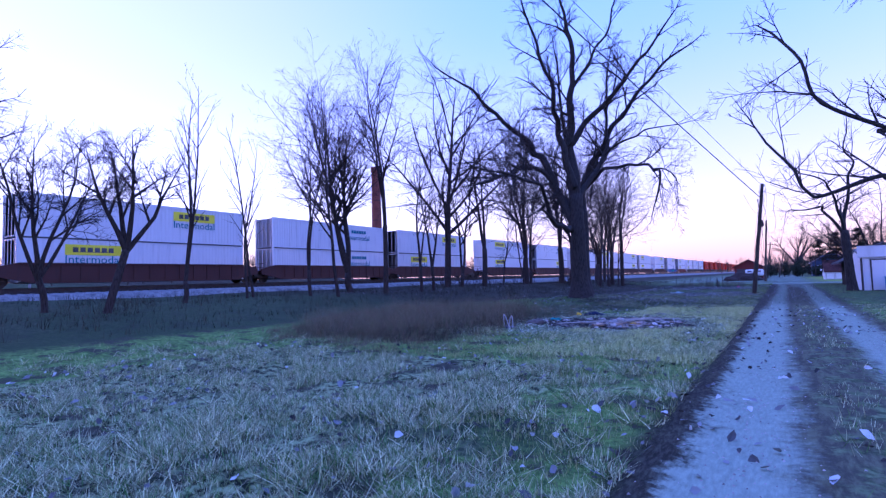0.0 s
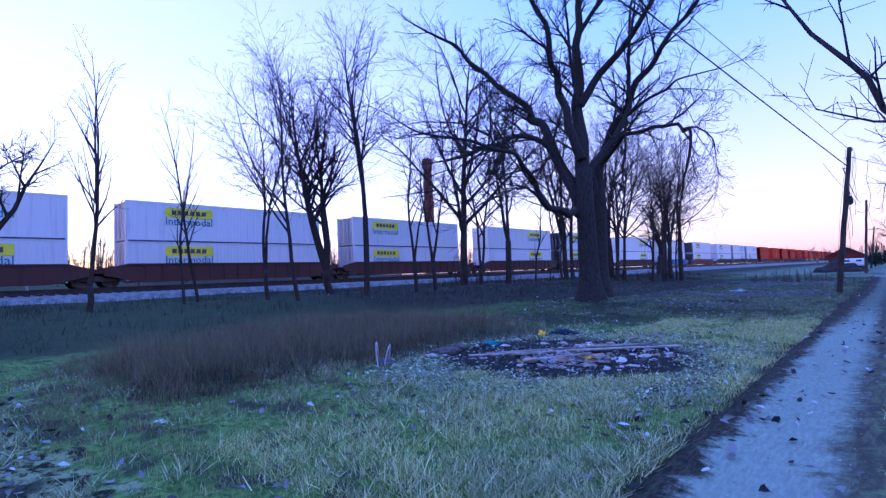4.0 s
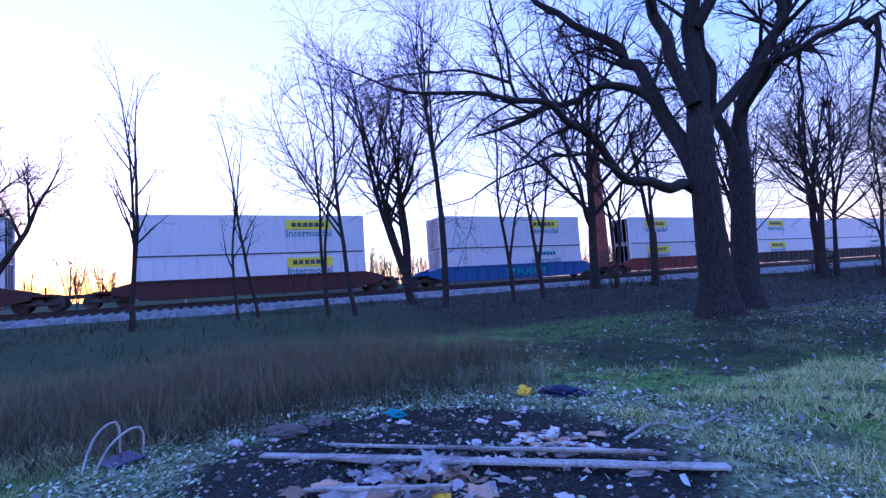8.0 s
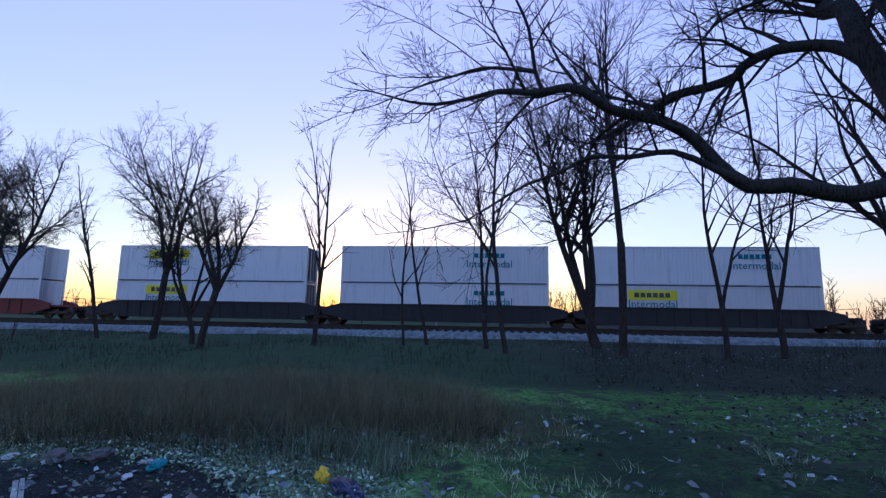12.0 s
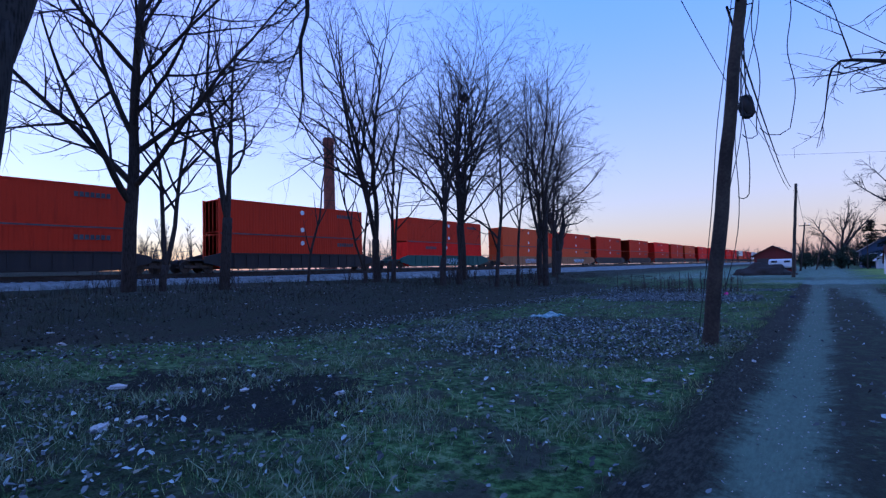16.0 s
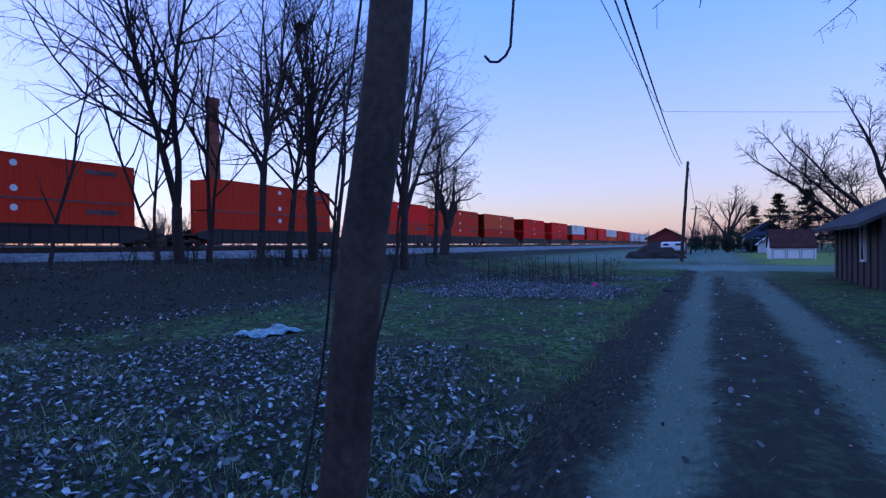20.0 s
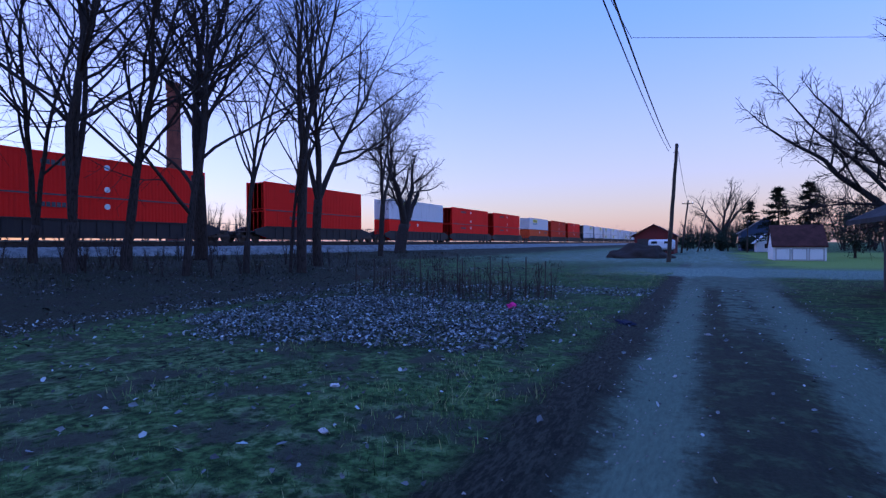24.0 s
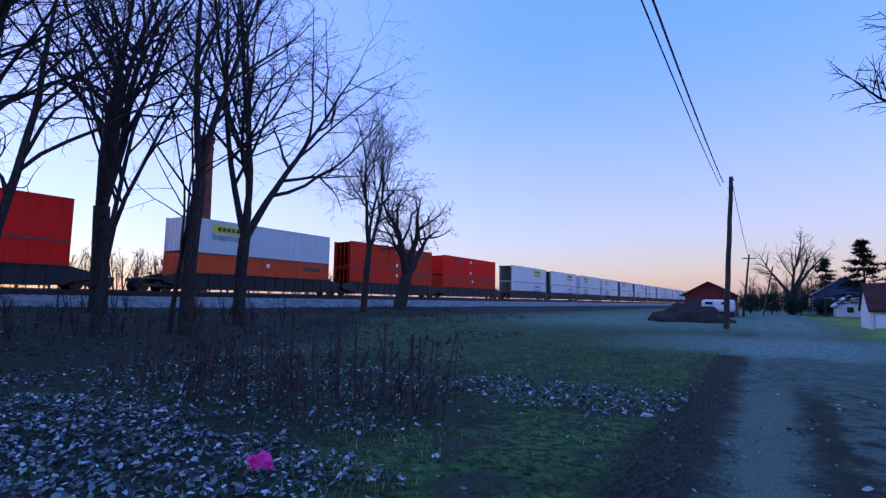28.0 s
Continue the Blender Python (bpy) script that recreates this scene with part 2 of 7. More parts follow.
def ground_material():
    n = Nodes("field", 0.95, spec=0.15)
    w = n.coords()
    sep = n.add("ShaderNodeSeparateXYZ")
    n.link(w, sep.inputs[0])
    x, y = sep.outputs[0], sep.outputs[1]
    big, mid, fine, grit = n.noise(w, 0.22, 3), n.noise(w, 1.3, 4), n.noise(w, 9, 5, 0.7), n.noise(w, 38, 3, 0.7)
    wob = n.math("MULTIPLY", n.math("SUBTRACT", mid, 0.5), 0.7)
    xw = n.math("ADD", x, wob)
    clump = n.noise(w, 4.5, 4, 0.65)
    straw = n.mix(n.step(n.math("ADD", n.math("MULTIPLY", fine, 0.5), n.math("MULTIPLY", clump, 0.5)), 0.42, 0.58), (0.016, 0.022, 0.015), (0.33, 0.36, 0.22))
    green = n.mix(n.step(fine, 0.3, 0.7), (0.040, 0.080, 0.028), (0.25, 0.37, 0.115))
    soil = n.mix(grit, (0.030, 0.026, 0.026), (0.085, 0.075, 0.07))
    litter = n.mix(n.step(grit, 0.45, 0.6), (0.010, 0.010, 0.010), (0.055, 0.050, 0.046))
    # straw prevails in the near field, turf beside it and further on
    field = n.math("MULTIPLY", n.math("MULTIPLY", n.step(xw, -9.2, -7.6), n.math("ADD", 0.35, n.math("MULTIPLY", n.step(xw, 0.8, -2.6), 0.65))), n.step(n.math("ADD", y, n.math("MULTIPLY", wob, 5.0)), 13.0, 8.6))
    strip = n.math("MULTIPLY", n.step(xw, -7.2, -8.6), n.step(xw, -13.6, -12.2))
    verge = n.math("MULTIPLY", n.step(xw, -2.2, -0.4), n.step(xw, 1.7, 1.1))
    # a mown green band crosses from the strip by the bank to the verge
    band = n.math("MULTIPLY", n.step(n.math("ABSOLUTE", n.math("SUBTRACT", n.math("ADD", y, n.math("MULTIPLY", wob, 2.0)), n.math("SUBTRACT", 12.1, n.math("MULTIPLY", x, 0.13)))), 2.0, 1.0), n.step(x, -10.0, -8.4))
    strip = n.math("MAXIMUM", strip, n.math("MULTIPLY", band, n.step(x, 0.6, -0.4)))
    lean_green = n.math("ADD", n.math("MULTIPLY", big, 0.8), 0.22)
    lean_green = n.math("SUBTRACT", lean_green, n.math("MULTIPLY", field, 0.46))
    lean_green = n.math("ADD", lean_green, n.math("MULTIPLY", n.math("ADD", strip, n.math("MULTIPLY", verge, 0.6)), 0.28))
    col = n.mix(n.step(n.math("ADD", lean_green, n.math("MULTIPLY", n.math("SUBTRACT", mid, 0.5), 0.7)), 0.46, 0.60), straw, green)
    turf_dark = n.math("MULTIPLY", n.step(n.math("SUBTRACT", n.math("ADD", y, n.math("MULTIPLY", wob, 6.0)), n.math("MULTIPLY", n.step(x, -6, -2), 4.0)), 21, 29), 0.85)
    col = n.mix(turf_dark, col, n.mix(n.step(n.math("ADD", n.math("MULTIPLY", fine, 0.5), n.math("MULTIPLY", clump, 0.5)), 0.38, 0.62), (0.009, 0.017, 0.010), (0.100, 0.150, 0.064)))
    # brighter turf in patches on both sides of the great tree
    lush = n.math("MULTIPLY", n.math("MULTIPLY", n.step(n.math("SUBTRACT", y, n.math("MULTIPLY", n.step(x, -8.5, -6.5), 2.2)), 24.0, 25.5), n.step(y, 36, 32)), n.step(n.math("ADD", n.math("MULTIPLY", big, 0.5), n.math("MULTIPLY", mid, 0.5)), 0.48, 0.54))
    col = n.mix(n.math("MULTIPLY", lush, 0.7), col, n.mix(n.step(fine, 0.3, 0.7), (0.030, 0.07, 0.018), (0.17, 0.29, 0.065)))
    # matted straw among the turf beyond the great tree
    thatch = n.math("MULTIPLY", n.math("MULTIPLY", n.step(y, 31, 34), n.step(y, 58, 50)), n.math("MULTIPLY", n.step(xw, -7.5, -5.5), n.step(x, 1.3, 0.7)))
    thatch = n.math("MULTIPLY", thatch, n.step(n.math("ADD", n.math("MULTIPLY", clump, 0.5), n.math("MULTIPLY", mid, 0.5)), 0.49, 0.55))
    col = n.mix(n.math("MULTIPLY", thatch, 0.8), col, n.mix(n.step(fine, 0.40, 0.60), (0.022, 0.027, 0.019), (0.25, 0.27, 0.165)))
    # bare patches; their dark also stands in for shadows between tufts
    col = n.mix(n.math("MULTIPLY", n.step(n.math("ADD", mid, n.math("MULTIPLY", n.math("SUBTRACT", fine, 0.5), 0.5)), 0.51, 0.60), 0.92), col, soil)
    # dark bank: shade painted as dull green near, dark leaf litter under trees further
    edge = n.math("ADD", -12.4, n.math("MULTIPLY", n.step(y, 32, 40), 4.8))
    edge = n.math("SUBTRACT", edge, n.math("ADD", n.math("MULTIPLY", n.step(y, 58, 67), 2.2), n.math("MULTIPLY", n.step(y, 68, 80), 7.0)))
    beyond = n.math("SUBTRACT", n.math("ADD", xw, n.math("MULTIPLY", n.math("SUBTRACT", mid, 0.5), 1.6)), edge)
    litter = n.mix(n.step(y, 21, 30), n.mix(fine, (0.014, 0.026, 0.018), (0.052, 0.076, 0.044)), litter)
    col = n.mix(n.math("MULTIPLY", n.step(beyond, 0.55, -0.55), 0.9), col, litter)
    # the old fire place
    dx = n.math("DIVIDE", n.math("ADD", xw, 2.2), 2.7)
    dy = n.math("DIVIDE", n.math("SUBTRACT", n.math("ADD", y, wob), 19.0), 2.5)
    rr = n.math("SQRT", n.math("ADD", n.math("MULTIPLY", dx, dx), n.math("MULTIPLY", dy, dy)))
    col = n.mix(n.math("MULTIPLY", n.step(rr, 1.75, 1.25), 0.85), col, n.mix(n.step(fine, 0.35, 0.65), (0.07, 0.08, 0.06), (0.42, 0.44, 0.32)))
    col = n.mix(n.step(rr, 1.08, 0.85), col, n.mix(n.step(grit, 0.4, 0.75), (0.014, 0.014, 0.017), (0.07, 0.07, 0.075)))
    # an older burnt patch past the great tree
    bx = n.math("DIVIDE", n.math("ADD", xw, 3.6), 2.0)
    by = n.math("DIVIDE", n.math("SUBTRACT", n.math("ADD", y, wob), 35.3), 1.5)
    burnt = n.math("ADD", n.math("ADD", n.math("MULTIPLY", bx, bx), n.math("MULTIPLY", by, by)), n.math("MULTIPLY", n.math("SUBTRACT", clump, 0.5), 2.0))
    col = n.mix(n.math("MULTIPLY", n.step(burnt, 1.2, 0.8), 0.95), col, n.mix(n.step(grit, 0.45, 0.75), (0.008, 0.008, 0.010), (0.04, 0.04, 0.045)))
    # litter colour under leaf drifts and on bare soil; last ellipse paints weed-bed shade
    for cx, cy, rx, ry in ((-2.4, 43.0, 4.2, 4.2), (-3.2, 31.0, 4.2, 3.6), (-5.2, 26.3, 2.8, 1.7), (-7.2, 24.5, 3.2, 1.5), (-0.7, 6.9, 1.6, 0.8), (-3.2, 57.0, 3.9, 3.3), (-5.2, 62.0, 4.6, 4.4), (-8.0, 18.4, 3.4, 5.4)):
        ex = n.math("DIVIDE", n.math("SUBTRACT", xw, cx), rx)
        ey = n.math("DIVIDE", n.math("SUBTRACT", n.math("ADD", y, wob), cy), ry)
        drift_or_shade = n.math("ADD", n.math("ADD", n.math("MULTIPLY", ex, ex), n.math("MULTIPLY", ey, ey)), n.math("MULTIPLY", n.math("SUBTRACT", mid, 0.5), 2.2))
        col = n.mix(n.math("MULTIPLY", n.step(drift_or_shade, 1.15, 0.7), 0.7), col, litter)
    # the lane: two gravel ruts with muddy edges
    drawn = n.add("ShaderNodeMapping")
    drawn.inputs["Scale"].default_value = (1.0, 0.22, 1.0)
    n.link(w, drawn.inputs[0])
    lane_fine, lane_grit = n.noise(drawn.outputs[0], 8, 5, 0.7), n.noise(drawn.outputs[0], 30, 3, 0.7)
    gravel = n.mix(lane_grit, (0.15, 0.162, 0.16), (0.44, 0.46, 0.445))
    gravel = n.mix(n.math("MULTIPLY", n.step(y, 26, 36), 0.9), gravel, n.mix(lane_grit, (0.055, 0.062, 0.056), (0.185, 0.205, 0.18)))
    fw = n.math("ADD", x, n.math("MULTIPLY", n.math("SUBTRACT", fine, 0.5), 0.55))
    fw = n.math("ADD", fw, n.math("MULTIPLY", wob, 0.75))
    worn = n.noise(w, 3.2, 4, 0.65)
    near_lane = n.math("MULTIPLY", n.step(fw, 1.15, 1.4), n.step(fw, 5.0, 4.5))
    mud = n.mix(n.step(lane_fine, 0.42, 0.62), n.mix(grit, (0.035, 0.030, 0.028), (0.10, 0.088, 0.08)), n.mix(lane_grit, (0.06, 0.056, 0.043), (0.20, 0.19, 0.14)))
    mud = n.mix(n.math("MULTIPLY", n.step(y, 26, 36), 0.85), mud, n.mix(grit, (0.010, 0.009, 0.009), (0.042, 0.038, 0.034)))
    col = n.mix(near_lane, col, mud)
    # dark strip of trodden leaves along the near rut
    trodden = n.math("MULTIPLY", n.step(fw, 1.0, 1.25), n.step(fw, 1.85, 1.6))
    col = n.mix(n.math("MULTIPLY", trodden, 0.85), col, n.mix(n.step(lane_grit, 0.4, 0.65), (0.014, 0.012, 0.012), (0.060, 0.050, 0.044)))
    middle = n.math("MULTIPLY", n.step(n.math("ABSOLUTE", n.math("SUBTRACT", fw, 3.25)), 0.62, 0.40), n.step(worn, 0.46, 0.60))
    middle = n.math("MULTIPLY", middle, n.math("SUBTRACT", 0.8, n.math("MULTIPLY", n.step(y, 24, 34), 0.6)))
    col = n.mix(middle, col, n.mix(lane_fine, straw, (0.05, 0.085, 0.04)))
    fw = n.math("SUBTRACT", fw, n.math("MULTIPLY", n.step(y, 36, 46), 0.13))
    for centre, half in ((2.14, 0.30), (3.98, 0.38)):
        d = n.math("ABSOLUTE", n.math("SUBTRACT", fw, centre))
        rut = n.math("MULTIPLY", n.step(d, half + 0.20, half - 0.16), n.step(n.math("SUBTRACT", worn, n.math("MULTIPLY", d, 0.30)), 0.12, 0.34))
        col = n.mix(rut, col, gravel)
    # at the near end gravel has spread over the near rut's outer edge
    spread = n.math("MULTIPLY", n.math("MULTIPLY", n.step(fw, 1.50, 1.72), n.step(fw, 2.2, 2.0)), n.math("MULTIPLY", n.step(y, 30, 24), n.step(worn, 0.22, 0.44)))
    col = n.mix(spread, col, gravel)
    # past the garden the ruts run together into one gravel apron
    apron = n.math("MULTIPLY", n.step(n.math("ADD", y, n.math("MULTIPLY", wob, 2.5)), 65.6, 68.2), n.math("MULTIPLY", n.step(fw, 1.55, 1.85), n.step(fw, 5.3, 4.6)))
    verge_in = n.math("MULTIPLY", n.math("MULTIPLY", n.step(y, 56, 61), n.step(fw, 2.78, 3.0)), n.step(fw, 3.9, 3.7))
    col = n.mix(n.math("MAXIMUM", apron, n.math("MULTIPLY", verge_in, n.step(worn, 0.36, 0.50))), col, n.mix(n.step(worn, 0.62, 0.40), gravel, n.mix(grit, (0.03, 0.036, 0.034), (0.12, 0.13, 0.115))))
    # cross road and yard at the far end
    yard = n.math("MULTIPLY", n.math("MULTIPLY", n.step(n.math("ADD", y, n.math("MULTIPLY", wob, 3.0)), 72.5, 74.5), n.step(n.math("ADD", y, n.math("MULTIPLY", wob, 4.0)), 86, 79)), n.step(n.math("ADD", x, n.math("MULTIPLY", wob, 4.0)), -4.5, 1.5))
    pale = n.mix(n.step(fine, 0.35, 0.65), (0.075, 0.095, 0.097), (0.30, 0.33, 0.33))
    col = n.mix(yard, col, pale)
    yx = n.math("ADD", x, n.math("MULTIPLY", n.math("SUBTRACT", big, 0.5), 9.0))
    yard2 = n.math("MULTIPLY", n.math("MULTIPLY", n.step(y, 80, 96), n.step(y, 230, 200)), n.math("MULTIPLY", n.step(yx, -20, -9), n.step(yx, 7.5, 4.0)))
    col = n.mix(yard2, col, n.mix(n.step(mid, 0.45, 0.6), pale, (0.12, 0.14, 0.09)))
    # far lawn: yellow light on the grass is put into its colour
    lawn = n.math("MULTIPLY", n.math("MULTIPLY", n.step(n.math("ADD", y, n.math("MULTIPLY", wob, 3.0)), 79, 86), n.step(y, 145, 125)), n.step(yx, 4.5, 8.0))
    col = n.mix(lawn, col, n.mix(fine, (0.16, 0.20, 0.06), (0.30, 0.34, 0.10)))
    flat = n.math("SUBTRACT", 1.0, n.math("MULTIPLY", near_lane, 0.85))
    relief = n.math("MULTIPLY", n.math("ADD", n.math("MULTIPLY", fine, 0.7), n.math("MULTIPLY", grit, 0.3)), flat)
    relief = n.math("ADD", relief, n.math("MULTIPLY", n.math("MULTIPLY", n.math("ADD", lane_fine, lane_grit), near_lane), 0.14))
    tone = n.add("ShaderNodeMix")
    tone.data_type, tone.blend_type = "RGBA", "MULTIPLY"
    tone.inputs[0].default_value = 1.0
    tone.inputs[7].default_value = (0.80, 1.0, 0.82, 1)
    n.link(col, tone.inputs[6])
    return n.done(tone.outputs[2], relief, 1.0, 0.07)


def bark_material(name, a, b):
    n = Nodes(name, 0.95, spec=0.15)
    w = n.coords()
    m = n.add("ShaderNodeMapping")
    m.inputs["Scale"].default_value = (16, 16, 2.2)
    n.link(w, m.inputs[0])
    v = n.add("ShaderNodeTexVoronoi", Scale=1.6)
    n.link(m.outputs[0], v.inputs["Vector"])
    f = n.noise(w, 14, 5)
    furrow = n.math("ADD", n.math("MULTIPLY", v.outputs["Distance"], 0.7), n.math("MULTIPLY", f, 0.5))
    return n.done(n.mix(n.step(furrow, 0.2, 0.8), a, b), furrow, 0.5, 0.02)


def ribbed(name, a, dirt, rough=0.45, metal=0.0, amount=0.5, spec=0.4):
    """Painted corrugated steel with streaks and rust."""
    n = Nodes(name, rough, metal, spec=spec)
    w = n.coords(True)
    m = n.add("ShaderNodeMapping")
    m.inputs["Scale"].default_value = (1, 3.0, 0.25)
    n.link(w, m.inputs[0])
    rnd = n.add("ShaderNodeObjectInfo").outputs["Random"]
    off = n.add("ShaderNodeVectorMath")
    n.link(m.outputs[0], off.inputs[0])
    n.link(n.math("MULTIPLY", rnd, 40), off.inputs[1])
    streak = n.noise(off.outputs[0], 1.1, 5, 0.65)
    fine = n.noise(w, 22, 3)
    col = n.mix(n.math("MULTIPLY", n.step(streak, 0.5, 0.72), amount), a, dirt)
    col = n.mix(n.math("MULTIPLY", rnd, 0.35), col, tuple(v * 0.72 for v in a))
    return n.done(col, fine, 0.1, 0.004)


GROUND = ground_material()
BARK = bark_material("bark", (0.014, 0.012, 0.012), (0.050, 0.043, 0.040))
OLD_BARK = bark_material("old_bark", (0.011, 0.011, 0.012), (0.042, 0.041, 0.041))
TWIG = plain("twig", (0.016, 0.013, 0.013), (0.042, 0.034, 0.032), 3, 0.95)
# sapling twigs coloured pale for sky glare; garden strings use it too
PALE_TWIG = plain("pale_twig", (0.04, 0.034, 0.030), (0.10, 0.082, 0.07), 3, 0.95)
# paler brown of far scrub; on the horizon trees it stands in for haze
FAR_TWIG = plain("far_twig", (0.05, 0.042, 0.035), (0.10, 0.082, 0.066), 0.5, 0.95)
NEEDLES = plain("needles", (0.012, 0.022, 0.014), (0.03, 0.045, 0.025), 5, 0.9)
BALLAST = plain("ballast", (0.10, 0.115, 0.12), (0.27, 0.295, 0.30), 9, 0.95, bump=0.8, local=False, distance=0.05)
RAIL = plain("rail_steel", (0.022, 0.019, 0.018), (0.05, 0.043, 0.04), 5, 0.5, 0.2)
SLEEPER = plain("creosote", (0.025, 0.022, 0.02), (0.07, 0.06, 0.05), 6, 0.9)
POLE_WOOD = plain("pole_wood", (0.024, 0.021, 0.020), (0.072, 0.060, 0.050), 5, 0.85, bump=0.5)
WIRE = plain("cable", (0.012, 0.012, 0.014), (0.03, 0.03, 0.032), 8, 0.6)
WHITE_BOX = ribbed("white_container", (0.72, 0.73, 0.76), (0.42, 0.42, 0.44))
ORANGE_BOX = ribbed("orange_container", (0.58, 0.042, 0.014), (0.30, 0.026, 0.012), 0.7, spec=0.15)
RED_BOX = ribbed("red_container", (0.80, 0.020, 0.012), (0.44, 0.018, 0.012), 0.7, spec=0.15)
TAN_BOX = ribbed("tan_orange_container", (0.66, 0.10, 0.028), (0.40, 0.065, 0.02), 0.7, spec=0.15)
SEAM = plain("seam_shadow_steel", (0.05, 0.05, 0.055), (0.12, 0.12, 0.13), 6, 0.7)
YELLOW_SIGN = plain("yellow_sign", (0.72, 0.68, 0.02), (0.80, 0.76, 0.05), 3, 0.5, bump=0.0)
TEAL_SIGN = plain("teal_lettering", (0.0, 0.14, 0.20), (0.01, 0.22, 0.28), 3, 0.5, bump=0.0)
PALE_SIGN = plain("pale_sign", (0.75, 0.75, 0.75), (0.85, 0.85, 0.85), 3, 0.5, bump=0.0)
CAR_PAINT = {
    "rust": ribbed("rust_brown_steel", (0.070, 0.026, 0.020), (0.03, 0.02, 0.02), 0.7),
    "blue": ribbed("blue_steel", (0.025, 0.10, 0.28), (0.03, 0.06, 0.12), 0.5),
    "red": ribbed("oxide_red_steel", (0.16, 0.035, 0.028), (0.06, 0.03, 0.025), 0.65),
    "black": ribbed("black_steel", (0.022, 0.022, 0.026), (0.05, 0.042, 0.038), 0.6),
    "green": ribbed("green_steel", (0.03, 0.10, 0.09), (0.03, 0.05, 0.05), 0.6),
    "tan": ribbed("tan_steel", (0.34, 0.16, 0.07), (0.12, 0.07, 0.05), 0.65),
}
GRAFFITI = plain("graffiti_paint", (0.02, 0.34, 0.27), (0.10, 0.5, 0.45), 2, 0.6, bump=0.0)
GRAFFITI_PALE = plain("pale_graffiti_paint", (0.45, 0.6, 0.7), (0.7, 0.75, 0.8), 2, 0.6, bump=0.0)
WHEEL = plain("wheel_steel", (0.05, 0.045, 0.04), (0.10, 0.085, 0.075), 6, 0.6, 0.6)
STRAW = pieces("straw_blades", (0.10, 0.12, 0.07), (0.70, 0.80, 0.50), extra=(0.09, 0.21, 0.06))
TURF = pieces("turf_blades", (0.055, 0.115, 0.035), (0.27, 0.40, 0.13), extra=(0.42, 0.45, 0.22))
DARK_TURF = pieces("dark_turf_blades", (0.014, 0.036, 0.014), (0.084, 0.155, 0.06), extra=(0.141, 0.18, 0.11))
WEED = pieces("dry_weeds", (0.042, 0.036, 0.026), (0.280, 0.235, 0.155), extra=(0.15, 0.19, 0.09))
# weed tones darkened for shade on the bank and in the weed bed
SHADED_WEED = pieces("bank_weeds", (0.014, 0.018, 0.014), (0.062, 0.070, 0.046), extra=(0.09, 0.085, 0.06), rare=0.9)
# the skylight's blue cast is put into the leaf colours
LEAF = pieces("fallen_leaves", (0.013, 0.014, 0.015), (0.245, 0.28, 0.30), extra=(0.48, 0.55, 0.58), rare=0.80)
DULL_LEAF = pieces("dull_leaves", (0.014, 0.014, 0.014), (0.105, 0.110, 0.115), extra=(0.27, 0.29, 0.31), rare=0.89)
DARK_TARP = plain("dark_tarp", (0.005, 0.007, 0.025), (0.010, 0.014, 0.05), 8, 0.95)
LUSH = pieces("lush_tufts", (0.14, 0.20, 0.065), (0.58, 0.70, 0.30), extra=(0.68, 0.74, 0.44))
ASH_LEAF = pieces("ash_edge_litter", (0.05, 0.070, 0.045), (0.36, 0.46, 0.30), extra=(0.55, 0.66, 0.54))
PALE_WEED = pieces("pale_weeds", (0.083, 0.10, 0.07), (0.266, 0.33, 0.24), extra=(0.083, 0.15, 0.07))
DRY_TUFT = pieces("dry_tufts", (0.07, 0.09, 0.055), (0.36, 0.43, 0.28), extra=(0.10, 0.18, 0.07))
RUBBLE = pieces("rubble", (0.02, 0.02, 0.023), (0.16, 0.155, 0.15), extra=(0.34, 0.335, 0.33))
PEBBLE = pieces("pebbles", (0.14, 0.135, 0.135), (0.42, 0.41, 0.40))
BOARD = plain("weathered_board", (0.16, 0.165, 0.158), (0.43, 0.445, 0.42), 6, 0.85, bump=0.5)
PAPER = plain("pale_scrap", (0.38, 0.38, 0.40), (0.66, 0.66, 0.67), 9, 0.7, bump=0.4)
CARD = plain("cardboard", (0.33, 0.24, 0.17), (0.48, 0.37, 0.28), 9, 0.85, bump=0.3)
TEAL_CLOTH = plain("teal_cloth", (0.02, 0.16, 0.19), (0.05, 0.30, 0.32), 8, 0.8, bump=0.5)
YELLOW_BAG = plain("yellow_plastic", (0.65, 0.42, 0.02), (0.80, 0.58, 0.05), 8, 0.45)
BLUE_BAG = plain("blue_plastic", (0.008, 0.014, 0.05), (0.02, 0.035, 0.11), 8, 0.45)
BLUE_BOX = plain("light_blue_plastic", (0.10, 0.26, 0.48), (0.16, 0.36, 0.60), 3, 0.5)
PINK = plain("pink_plastic", (0.75, 0.02, 0.28), (0.90, 0.05, 0.40), 8, 0.4)
DULL_TUBE = plain("dull_tube", (0.24, 0.26, 0.28), (0.48, 0.50, 0.54), 9, 0.5)
ENAMEL = plain("white_enamel", (0.55, 0.57, 0.62), (0.78, 0.79, 0.82), 12, 0.4)
SHEET = plain("plastic_sheet", (0.075, 0.21, 0.25), (0.43, 0.54, 0.565), 9, 0.35, bump=0.6)
STALK = plain("dead_stalk", (0.035, 0.028, 0.026), (0.09, 0.07, 0.06), 9, 0.9)
WHITE_WALL = ribbed("white_siding", (0.72, 0.75, 0.80), (0.5, 0.52, 0.55), 0.6)
DARK_WALL = ribbed("dark_siding", (0.060, 0.055, 0.058), (0.03, 0.028, 0.03), 0.8)
ROOF_BROWN = plain("brown_shingles", (0.034, 0.013, 0.012), (0.075, 0.030, 0.026), 8, 0.9, bump=0.6)
